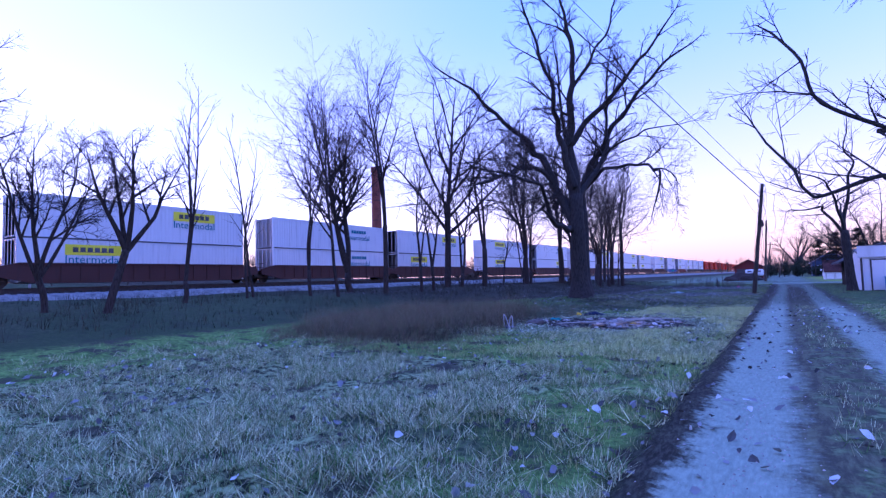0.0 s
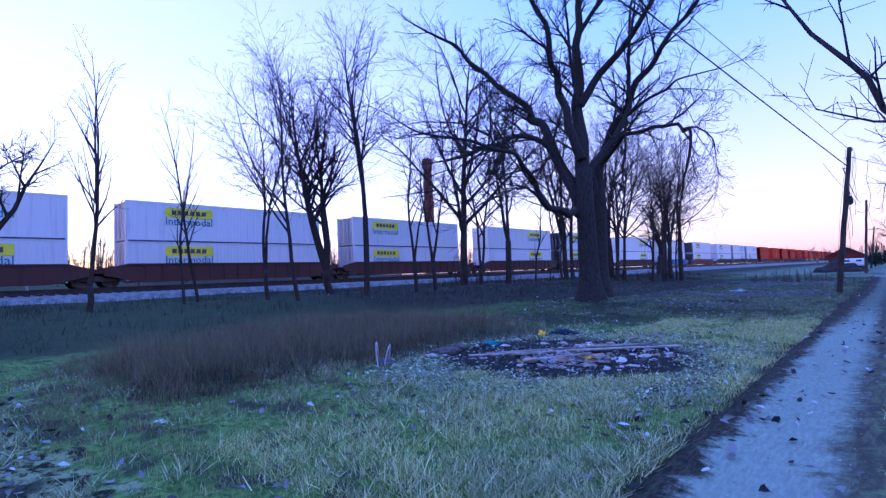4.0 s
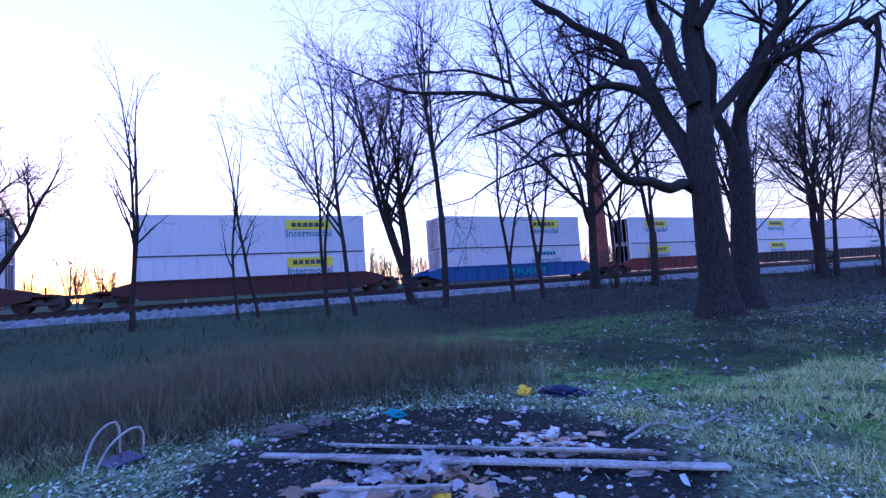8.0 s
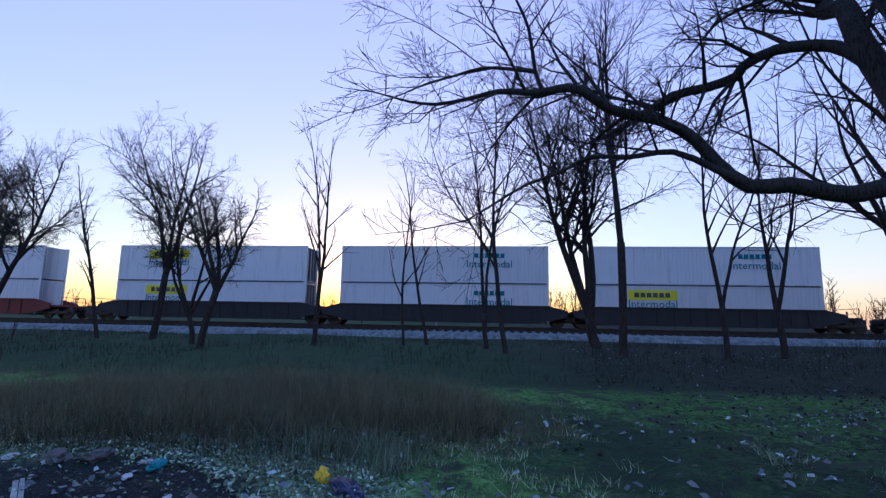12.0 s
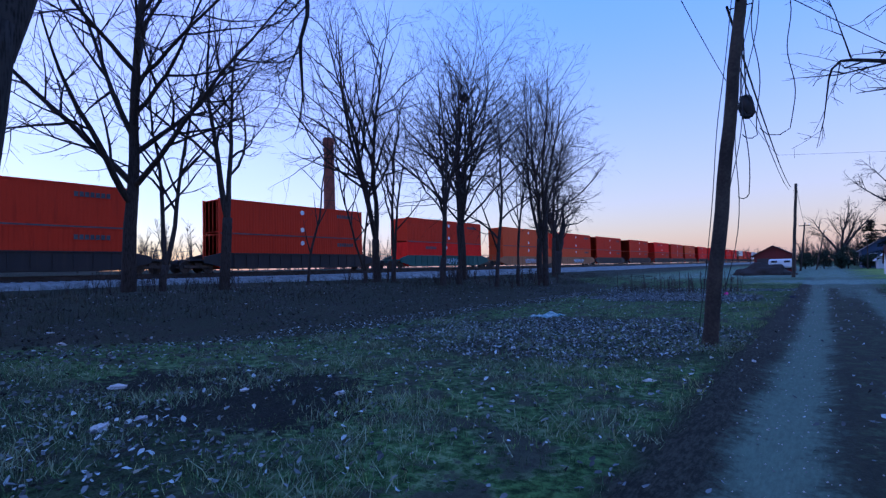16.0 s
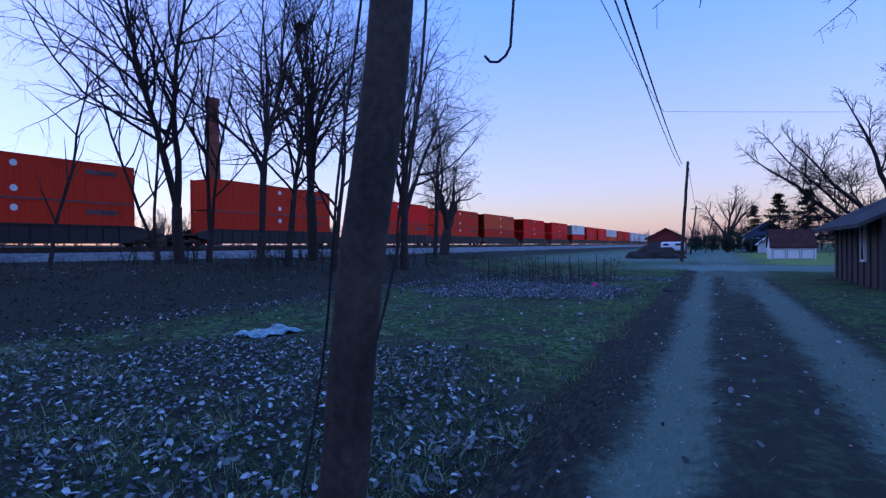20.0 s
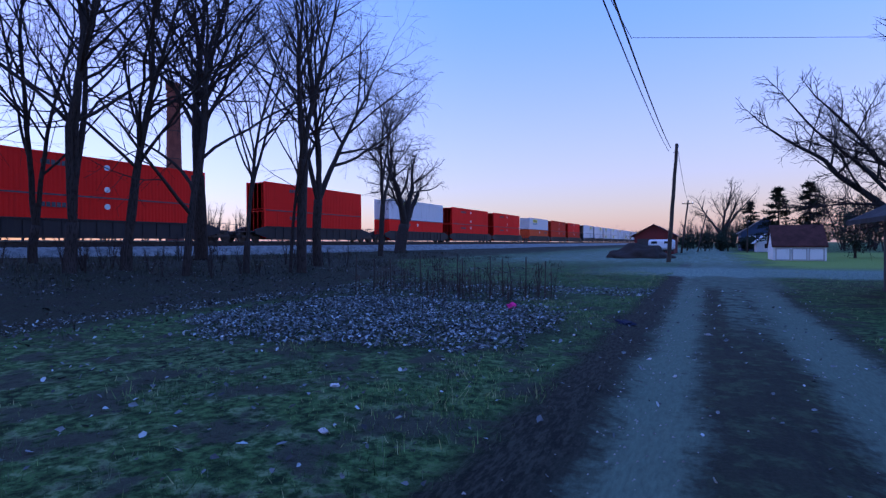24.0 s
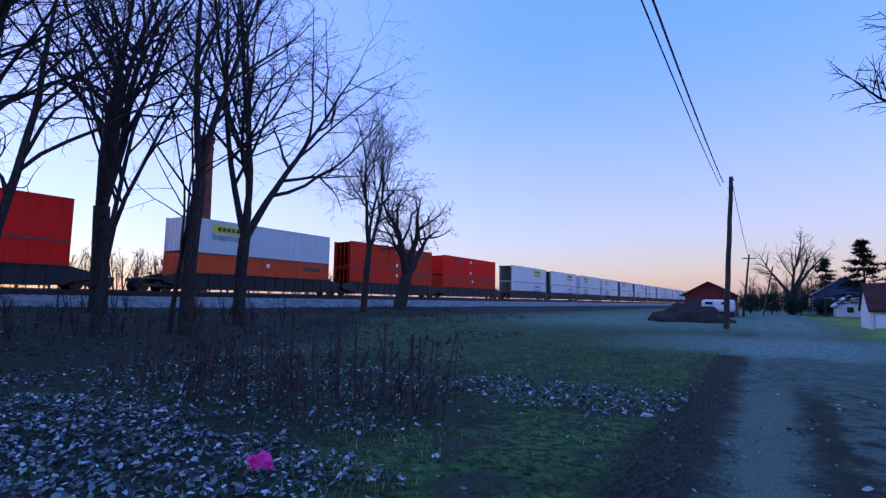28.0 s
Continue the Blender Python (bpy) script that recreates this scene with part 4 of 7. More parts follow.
def great_tree():
    """The old tree with two trunks and long crooked limbs."""
    rng = random.Random(5)
    trunk, crown = ([], []), ([], [])
    g = lambda x, y: height(x, y) - 0.2
    flare = lambda pts, r: tube(*trunk, smooth_path(pts, 0.4), [max(r * 0.72, r * (1.55 - 0.55 * ease(0, 1.3, 0.4 * i)) - 0.012 * i) for i in range(200)], 14)
    flare([(-7.2, 30.9, g(-7.2, 30.9)), (-7.2, 30.9, 0.9), (-7.2, 30.85, 2.4), (-7.18, 30.8, 4.4), (-7.25, 30.95, 6.2)], 0.50)
    flare([(-7.72, 33.02, g(-7.72, 33.02)), (-7.72, 33.1, 0.9), (-7.8, 33.35, 2.3), (-7.8, 33.6, 4.2), (-7.85, 33.75, 5.6)], 0.45)
    L = lambda pts, a, b, **k: limb(rng, trunk, crown, pts, a, b, **k)
    # low limb towards the near end, nearly level, then climbing; it parts in two
    L([(-7.2, 30.85, 3.8), (-7.45, 30.4, 4.25), (-7.2, 29.3, 4.1), (-7.2, 28.3, 4.1), (-7.3, 27.75, 4.25), (-7.35, 27.3, 4.75), (-7.35, 26.9, 5.1), (-7.2, 26.2, 5.4), (-6.9, 25.4, 5.55), (-6.8, 24.9, 5.7), (-7.0, 24.5, 5.9), (-7.4, 24.2, 6.05), (-7.9, 23.6, 6.3), (-8.4, 22.7, 6.5), (-8.8, 21.5, 6.6)], 0.19, 0.03, start=0.4)
    L([(-7.28, 27.85, 4.2), (-7.3, 27.2, 4.55), (-7.55, 26.6, 4.95), (-7.4, 25.8, 5.0), (-7.1, 25.0, 4.7), (-7.3, 24.5, 4.55), (-7.5, 23.9, 4.4), (-7.5, 23.3, 4.05), (-7.4, 22.8, 3.7)], 0.075, 0.015, count=12)
    L([(-7.3, 24.3, 6.0), (-7.4, 24.15, 6.5), (-7.25, 24.0, 7.3), (-7.4, 23.7, 8.2)], 0.05, 0.02, count=7)
    L([(-7.4, 24.15, 6.5), (-7.9, 23.2, 6.85), (-8.3, 22.0, 6.8), (-8.6, 20.9, 6.35)], 0.045, 0.012, count=7)
    # left leader
    L([(-7.3, 30.85, 4.3), (-7.8, 30.89, 5.5), (-8.25, 30.88, 6.5), (-8.62, 30.8, 7.5), (-9.2, 30.85, 8.5), (-9.9, 30.9, 9.5), (-10.7, 30.6, 10.5), (-11.6, 29.8, 11.6), (-12.6, 28.8, 12.8), (-13.6, 27.6, 13.6)], 0.33, 0.05)
    L([(-9.6, 30.87, 9.1), (-9.8, 29.7, 9.4), (-9.9, 28.7, 9.0), (-10.1, 28.0, 8.2)], 0.08, 0.02, count=8)
    # bowed limb off the leader, ending in a knotty stub
    L([(-8.45, 30.85, 6.9), (-8.95, 30.4, 7.65), (-9.55, 29.6, 8.0), (-9.95, 29.15, 7.8), (-10.15, 28.9, 7.55), (-10.2, 28.3, 7.3), (-10.4, 27.6, 7.1), (-10.63, 26.9, 6.82)], 0.14, 0.10, count=14)
    L([(-10.45, 27.4, 7.0), (-10.5, 26.2, 7.4), (-11.0, 25.0, 7.6), (-11.7, 23.6, 7.3)], 0.055, 0.015)
    # middle leaders
    L([(-7.2, 30.7, 6.6), (-7.6, 30.4, 8.2), (-7.8, 30.2, 9.7), (-7.7, 29.5, 10.9), (-7.7, 28.8, 12.2), (-8.1, 28.0, 14.2), (-8.6, 27.2, 16.6)], 0.24, 0.04)
    L([(-7.25, 30.9, 5.9), (-7.45, 31.4, 7.5), (-7.7, 31.8, 9.0), (-7.8, 31.9, 10.4), (-7.6, 31.6, 12.2), (-7.2, 31.3, 14.5), (-7.6, 31.0, 17.0), (-7.9, 30.8, 19.2)], 0.36, 0.04)
    L([(-7.65, 31.8, 9.4), (-6.9, 32.2, 10.7), (-5.9, 32.0, 11.3), (-4.8, 31.6, 12.0), (-3.5, 31.2, 13.2), (-2.0, 31.0, 14.6)], 0.21, 0.05)
    L([(-7.5, 31.6, 12.6), (-6.4, 31.8, 14.0), (-5.2, 32.0, 16.2), (-4.4, 32.2, 18.4)], 0.12, 0.03)
    # limb crossing from the left trunk behind the right one
    L([(-7.2, 31.0, 5.9), (-6.95, 32.2, 7.0), (-6.55, 33.2, 8.0), (-6.2, 34.0, 9.6), (-6.3, 34.5, 12.2), (-6.1, 34.9, 15.2)], 0.19, 0.05)
    # right trunk: three leaders
    L([(-7.83, 33.7, 5.0), (-8.1, 33.6, 6.2), (-8.42, 33.64, 7.2), (-8.6, 33.6, 9.5), (-8.8, 33.5, 12.5), (-9.1, 33.3, 16.0)], 0.23, 0.04)
    L([(-7.83, 33.75, 5.1), (-8.0, 34.15, 6.6), (-7.7, 34.6, 8.2), (-6.8, 34.7, 9.5), (-5.9, 34.8, 10.8), (-4.9, 34.9, 12.2), (-3.7, 35.2, 13.6), (-2.2, 35.6, 15.0)], 0.29, 0.06)
    L([(-7.9, 34.3, 7.1), (-7.3, 35.5, 8.6), (-6.8, 37.2, 9.9), (-6.6, 39.2, 10.8)], 0.14, 0.03)
    # limb over the lawn with its hanging elbow
    L([(-7.9, 34.2, 6.9), (-6.3, 33.5, 8.0), (-4.6, 32.6, 7.9), (-3.4, 31.6, 7.4), (-2.7, 30.7, 6.9), (-2.7, 30.6, 6.3), (-2.75, 30.6, 5.7)], 0.13, 0.05, count=10)
    L([(-3.0, 31.0, 7.1), (-2.3, 30.2, 6.9), (-1.9, 30.5, 6.4), (-2.1, 31.2, 5.9)], 0.055, 0.015, count=9)
    # long limb past the right trunk, its end hanging down
    L([(-7.95, 34.3, 7.1), (-7.6, 35.1, 8.4), (-7.7, 36.5, 9.6), (-8.3, 38.7, 10.4), (-9.0, 40.6, 10.6), (-9.25, 41.1, 9.9), (-9.15, 41.0, 9.0), (-9.3, 41.0, 8.3), (-9.5, 41.0, 7.5)], 0.17, 0.05, count=16)
    L([(-7.1, 34.65, 9.1), (-5.2, 34.0, 9.6), (-3.6, 33.4, 10.0), (-1.8, 32.8, 9.7)], 0.10, 0.02)
    return finish_tree("great_old_tree", "huge leafless tree with two trunks and crooked limbs", trunk, crown, OLD_BARK, TWIG, "")


def lane_tree(seed, base, limbs, r, twiggy=0.9, crook=0.16):
    """A spreading tree beside the lane, its limbs reaching over it."""
    rng = random.Random(seed)
    trunk, crown = ([], []), ([], [])
    x, y = base
    pts = smooth_path([(x, y, height(x, y) - 0.2), (x, y, 0.5), (x - 0.1, y, 2.0), (x - 0.2, y, 4.2)], 0.4)
    tube(*trunk, pts, [r * (1.4 - 0.4 * ease(0, 3, i)) for i in range(len(pts))], 12)
    for pts, a, b in limbs:
        limb(rng, trunk, crown, pts, a * 0.55, b * 0.6, twiggy=twiggy, crook=crook)
    return finish_tree("lane_tree", "old leafless tree with crooked limbs over the lane", trunk, crown, OLD_BARK, TWIG, "")


def far_wood(name, seed, spots, label, mat, width=(0.012, 0.05)):
    """Distant leafless growth: stems and upright twigs, far too many to count."""
    rng = random.Random(seed)
    verts, faces = [], []
    for x, y, tall in spots:
        z = height(x, y)
        stem = Vector((x, y, z - 0.1))
        for k in range(3):
            d = Vector((rng.gauss(0, 0.18), rng.gauss(0, 0.18), 1)).normalized()
            top = stem + d * tall * rng.uniform(0.7, 1.0)
            tube(verts, faces, [stem, stem.lerp(top, 0.5), top], [tall * 0.013, tall * 0.009, tall * 0.003], 4)
            for i in range(11):
                q = stem.lerp(top, rng.uniform(0.25, 0.95))
                e = (d + Vector((rng.gauss(0, 0.5), rng.gauss(0, 0.5), rng.uniform(0, 0.5)))).normalized()
                tip = q + e * tall * rng.uniform(0.10, 0.28)
                tube(verts, faces, [q, tip], [tall * 0.005, tall * 0.0015], 3)
                for j in range(2):
                    a = q.lerp(tip, rng.uniform(0.3, 0.9))
                    b = a + (e + Vector((rng.gauss(0, 0.6), rng.gauss(0, 0.6), 0.3))).normalized() * tall * rng.uniform(0.05, 0.12)
                    tube(verts, faces, [a, b], [tall * 0.0035, tall * 0.0012], 3)
    return tagged(raw(name, verts, faces, mat), label, "trees", kind="stuff")


def conifer(seed, x, y, tall):
    rng = random.Random(seed)
    tree = thing("pine_tree", "dark green pine with layered boughs", "tree", "pines")
    z = height(x, y)
    part("trunk", rod(bmesh.new(), (x, y, z - 0.1), (x, y, z + tall * 0.97), tall * 0.022, 0.03), BARK, tree)
    verts, faces = [], []
    for i in range(11):
        t = 0.20 + 0.78 * i / 10
        zz = z + tall * t
        for k in range(8):
            a = rng.uniform(0, 6.28)
            reach = tall * 0.38 * (1.06 - t) ** 0.8 * rng.uniform(0.55, 1.2)
            zz = z + tall * min(0.97, t + rng.uniform(-0.05, 0.05))
            tip = Vector((x, y, zz)) + Vector((math.cos(a), math.sin(a), rng.uniform(-0.25, 0.15))) * reach
            for j in range(90):
                q = Vector((x, y, zz)).lerp(tip, rng.random() ** 0.6)
                e = Vector((rng.gauss(0, 1), rng.gauss(0, 1), rng.gauss(0.25, 0.35))).normalized() * tall * rng.uniform(0.035, 0.08)
                f = Vector((-e.y, e.x, e.z * 0.3)) * 0.4
                b = len(verts)
                verts += [q - f * 0.5, q + f * 0.5, q + e]
                faces.append((b, b + 1, b + 2))
    raw("crown", verts, faces, NEEDLES, tree)
    return tree


def evergreen(seed, x, y, wide, tall, name="evergreen_shrub", label="dark dense evergreen shrub"):
    """A dense bush of small sprays round a short trunk, with an uneven outline."""
    rng = random.Random(seed)
    bush = thing(name, label, "shrub", "evergreens beyond the crossing")
    z = height(x, y)
    part("trunk", rod(bmesh.new(), (x, y, z - 0.1), (x, y, z + tall * 0.6), 0.12, 0.05), BARK, bush)
    verts, faces = [], []
    for i in range(2600):
        d = Vector((rng.gauss(0, 1), rng.gauss(0, 1), rng.gauss(0, 1))).normalized()
        r = (0.55 + 0.45 * rng.random()) * (0.85 + 0.45 * noise.noise(d * 2.2 + Vector((seed, 0, 0))))
        q = Vector((x, y, z + tall * 0.5)) + Vector((d.x * wide * 0.5 * r, d.y * wide * 0.5 * r, d.z * tall * 0.5 * r))
        e = Vector((rng.gauss(0, 1), rng.gauss(0, 1), rng.gauss(0.3, 0.8))).normalized() * rng.uniform(0.12, 0.32)
        f = e.orthogonal() * 0.45
        b = len(verts)
        verts += [q - f * 0.5, q + f * 0.5, q + e]
        faces.append((b, b + 1, b + 2))
    raw("crown", verts, faces, NEEDLES, bush)
    return bush


great_tree()
SLIM = "slender leafless sapling with twigs paled for sky glare"
MULTI = "leafless tree with several dark stems from one base"
LOW = "low spreading leafless tree with a crooked trunk"
for seed, x, y, tall, r, stems, fork, wig, tw, label in (
    (20, -20.0, -15.0, 10.4, 0.18, ((0.0, 0.28), (0.1, -0.3), (0.0, 0.02)), 1.0, 0.2, 1.5, MULTI),
    (21, -20.0, -6.0, 9.6, 0.16, ((-0.25, 0.3), (0.2, -0.3), (0.1, 0.15), (-0.1, -0.45)), 0.4, 0.2, 1.6, MULTI),
    (22, -20.8, -1.0, 9.8, 0.20, ((0.05, 0.42), (-0.1, -0.34), (0.0, 0.06)), 1.2, 0.18, 1.5, MULTI),
    (23, -22.0, 4.2, 8.6, 0.11, ((0, -0.22),), 0.0, 0.16, 0.8, SLIM),
    (24, -22.5, 6.6, 10.4, 0.17, ((0.05, 0.30), (-0.05, -0.26), (0, 0.02)), 3.2, 0.16, 1.3, ""),
    (25, -20.3, 10.0, 6.7, 0.12, ((0.1, -0.45), (0.0, 0.2), (-0.1, 0.6), (0.3, -0.1)), 1.3, 0.26, 2.0, LOW),
    (26, -18.6, 11.4, 6.6, 0.15, ((0.1, 0.6), (0.0, -0.6), (-0.3, 0.1), (0.3, 0.0)), 2.4, 0.28, 2.0, LOW),
    (27, -20.6, 15.5, 9.3, 0.12, ((0, 0.04), (0.0, 0.13)), 1.0, 0.12, 0.55, SLIM),
    (28, -21.4, 19.4, 9.0, 0.09, ((0.0, -0.05),), 0.0, 0.12, 0.5, SLIM),
    (29, -22.2, 20.4, 9.4, 0.10, ((0.0, -0.12),), 0.0, 0.12, 0.5, SLIM),
    (30, -20.7, 23.1, 11.5, 0.11, ((0.0, -0.14), (0, 0.02)), 1.5, 0.14, 0.7, SLIM),
    (31, -19.2, 24.0, 13.6, 0.14, ((0.0, -0.20),), 0.0, 0.12, 0.9, ""),
    (32, -22.2, 28.0, 12.5, 0.24, ((0.05, -0.42), (0.0, -0.22), (-0.05, 0.08), (0.1, -0.08)), 1.4, 0.16, 1.0, MULTI),
    (33, -19.5, 28.5, 15.5, 0.17, ((0.0, 0.03), (0.0, -0.07)), 4.5, 0.10, 0.9, "tall leafless tree with a straight double stem"),
    (34, -19.4, 32.4, 10.0, 0.12, ((0.0, -0.12), (0, 0.2)), 2.0, 0.20, 0.9, ""),
    (35, -20.0, 34.8, 9.4, 0.14, ((0.0, -0.25), (0, 0.24)), 1.8, 0.22, 0.9, ""),
    (36, -23.4, 42.0, 17.0, 0.24, ((0.0, 0.0),), 0.0, 0.07, 1.0, "tall straight leafless tree with a dark trunk"),
    (37, -22.5, 43.1, 11.5, 0.13, ((0.0, 0.30), (0, 0.0)), 1.2, 0.16, 0.9, ""),
    (38, -21.5, 45.6, 13.0, 0.19, ((0.0, 0.14), (0, -0.20)), 3.6, 0.16, 1.0, "leafless tree with a curved forked trunk"),
    (39, -22.5, 51.5, 9.0, 0.09, ((0.0, 0.05),), 0.0, 0.16, 0.7, SLIM),
    (40, -22.3, 56.2, 11.0, 0.12, ((0.0, -0.12), (0, -0.3)), 0.8, 0.14, 0.8, MULTI),
    (41, -22.5, 57.6, 15.5, 0.23, ((0.0, -0.12), (0.0, 0.10), (0.05, -0.3)), 3.0, 0.14, 1.1, MULTI),
    (42, -23.0, 59.8, 12.0, 0.16, ((0.0, 0.22), (0.0, -0.06)), 1.6, 0.16, 1.0, ""),
    (43, -17.4, 58.4, 12.6, 0.18, ((0.0, 0.16), (0.0, -0.16), (0.1, 0.02)), 1.8, 0.14, 1.2, MULTI),
    (44, -17.6, 60.5, 13.4, 0.19, ((0.0, 0.10), (0.0, 0.30)), 1.0, 0.13, 1.2, "leafless tree with a dark round nest in its crown"),
    (45, -15.1, 61.2, 11.6, 0.14, ((0.0, 0.07),), 0.0, 0.13, 1.0, "slender dark leafless tree, slightly leaning"),
    (46, -21.9, 67.2, 14.6, 0.30, ((0.0, -0.10), (0.0, 0.24), (0.05, 0.06)), 4.6, 0.14, 1.2, "stout leafless tree forking above head height"),
    (47, -15.0, 64.1, 11.4, 0.12, ((0.0, 0.14), (0, 0.02)), 1.4, 0.13, 1.0, "slender dark leafless tree with a double stem"),
    (48, -13.9, 66.3, 12.6, 0.19, ((0.0, 0.10), (0.0, -0.10)), 5.2, 0.13, 1.1, "leafless tree with a dark straight trunk"),
    (52, -14.3, 65.9, 9.6, 0.09, ((0.0, 0.16),), 0.0, 0.12, 0.9, "thin dark leafless sapling leaning along its neighbour"),
    (49, -16.05, 69.9, 13.2, 0.21, ((0.0, 0.04), (0.1, 0.30), (0.0, 0.55), (0.0, -0.14)), 3.6, 0.15, 1.35, "leafless tree with a broad one-sided crown"),
    (50, -20.9, 83.1, 12.2, 0.19, ((0.0, 0.22), (0.0, -0.35), (0, 0.5)), 4.2, 0.2, 2.4, ""),
    (51, -24.6, 92.0, 8.6, 0.50, ((0.0, 0.75), (0.0, -0.5), (0.1, 0.1), (0, 0.35)), 2.8, 0.32, 2.6, LOW),
):
    late = y > 35
    bare_tree(seed, x, y, tall * (1.25 if y > 50 else 1.18 if late else 1.04), r * (1.22 if y > 50 else 1.4 if late else 1.0), stems, fork, wig * (1.4 if late else 1.15), 4,
              tw * (0.32 if y > 50 else 0.40 if late else 0.65 if y > 27 else 0.8), label, PALE_TWIG if label == SLIM else TWIG,
              narrow=0.6 if label == SLIM else 1.25 if late else 1.12, up=0.09 if late else 0.10, low=0.18 if late else 0.24, least=0.0055 if late else 0.0045)

lane_tree(61, (10.5, 21.5), (
    ([(10.3, 21.5, 3.6), (8.4, 20.6, 3.2), (6.6, 19.8, 3.0), (5.0, 19.3, 3.4), (3.4, 19.0, 3.5), (2.9, 18.8, 4.3), (2.3, 18.8, 4.9)], 0.26, 0.05),
    ([(10.3, 21.5, 4.0), (8.0, 20.4, 5.2), (5.8, 19.8, 5.0), (4.6, 19.4, 4.9), (3.8, 19.1, 5.7), (3.0, 18.9, 7.0), (2.6, 18.8, 8.6)], 0.22, 0.05),
    ([(10.2, 21.6, 4.2), (9.0, 20.5, 6.8), (7.2, 19.6, 8.6), (5.4, 19.0, 9.6), (4.2, 18.4, 11.0)], 0.24, 0.05),
    ([(10.3, 21.5, 4.2), (10.8, 22.6, 7.2), (11.2, 23.5, 11.0)], 0.28, 0.06),
), 0.48)
lane_tree(62, (6.3, 47.2), (
    ([(6.1, 47.2, 3.8), (5.4, 46.8, 5.0), (4.6, 46.2, 5.9), (3.8, 45.6, 5.95), (3.0, 45.1, 5.5), (2.7, 45.0, 5.2)], 0.24, 0.03),
    ([(6.1, 47.2, 4.0), (5.6, 46.2, 6.4), (4.9, 45.2, 7.9), (3.8, 44.6, 8.1), (2.8, 44.3, 7.4)], 0.22, 0.03),
    ([(6.1, 47.3, 4.0), (6.2, 49.2, 5.8), (6.0, 51.0, 6.6), (5.7, 52.2, 6.5)], 0.20, 0.03),
    ([(6.1, 47.2, 4.0), (6.6, 47.6, 8.0), (6.4, 47.8, 12.0)], 0.28, 0.05),
), 0.27, 0.65)
lane_tree(63, (10.8, 70.6), (
    ([(10.7, 70.6, 0.7), (8.8, 70.3, 2.0), (6.7, 70.1, 3.7), (5.2, 70.0, 5.2)], 0.34, 0.07),
    ([(10.7, 70.6, 0.9), (9.2, 70.3, 2.8), (7.7, 70.1, 4.4), (6.5, 69.9, 5.8)], 0.32, 0.06),
    ([(10.7, 70.6, 1.2), (9.9, 70.4, 3.4), (9.3, 70.3, 5.4), (8.7, 70.2, 7.2)], 0.34, 0.07),
    ([(10.8, 70.6, 1.6), (11.0, 70.8, 5.5), (11.2, 70.9, 9.5)], 0.2, 0.05),
    ([(9.9, 70.4, 1.5), (8.0, 70.2, 3.2), (6.6, 70.0, 4.7), (5.6, 69.9, 5.9)], 0.2, 0.05),
), 0.36, 1.5, 0.06)

rng = random.Random(9)
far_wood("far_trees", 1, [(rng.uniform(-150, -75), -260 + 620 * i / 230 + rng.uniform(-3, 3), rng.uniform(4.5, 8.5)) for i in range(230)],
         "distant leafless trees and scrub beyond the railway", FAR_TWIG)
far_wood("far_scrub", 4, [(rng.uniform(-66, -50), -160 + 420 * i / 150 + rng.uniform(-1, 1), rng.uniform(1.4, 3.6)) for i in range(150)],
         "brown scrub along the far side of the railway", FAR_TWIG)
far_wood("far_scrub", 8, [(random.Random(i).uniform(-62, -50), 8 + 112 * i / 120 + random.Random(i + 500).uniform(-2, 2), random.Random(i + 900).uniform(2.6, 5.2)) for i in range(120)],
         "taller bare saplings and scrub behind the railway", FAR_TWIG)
far_wood("thicket", 6, [(rng.uniform(-21.5, -17.5), rng.uniform(-22, 2.5), rng.uniform(0.7, 1.7)) for i in range(70)],
         "dark low thicket of bare brush on the bank", BARK)
far_wood("thicket", 7, [(cx + rng.gauss(0, 0.7), cy + rng.gauss(0, 1.1), rng.uniform(0.6, 1.6)) for cx, cy in ((-23, 42), (-21.5, 45.5), (-22.5, 57), (-18, 59.5), (-15.3, 62.5), (-21.5, 67), (-16, 69.5)) for i in range(11)],
         "dark low brush round the feet of the trees", BARK)
far_wood("far_trees", 2, [(rng.uniform(22, 70), rng.uniform(100, 190), rng.uniform(6, 13)) for i in range(120)]
         + [(rng.uniform(-3, 18), rng.uniform(185, 240), rng.uniform(5, 9)) for i in range(50)],
         "distant leafless trees behind the yards", TWIG)
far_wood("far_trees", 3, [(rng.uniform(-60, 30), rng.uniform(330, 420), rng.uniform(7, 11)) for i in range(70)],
         "line of leafless trees on the horizon, haze put into their pale colour", FAR_TWIG)
bare_tree(71, 5.2, 150, 11.5, 0.42, ((0.1, 0.4), (-0.5, 0.1), (0.5, -0.1), (0.05, -0.3)), 2.6, 0.24, 4, 0.8, "round-crowned leafless tree beyond the crossing")
conifer(81, 11.4, 130, 8.8)
conifer(82, 15.0, 131, 9.4)
conifer(83, 10.2, 160, 9.0)
for k, (x, y, wide, tall) in enumerate(((-0.2, 148, 4.0, 3.4), (2.6, 149, 4.2, 3.8), (6.0, 146, 3.4, 4.6), (5.0, 143, 2.6, 3.2), (9.0, 147, 3.6, 2.6))):
    evergreen(90 + k, x, y, wide, tall)
evergreen(97, 14.6, 106, 4.2, 5.4, "evergreen_tree", "broad dark evergreen tree behind the low garage")
evergreen(98, 18.0, 107, 4.6, 4.8, "evergreen_tree", "broad dark evergreen tree behind the low garage")


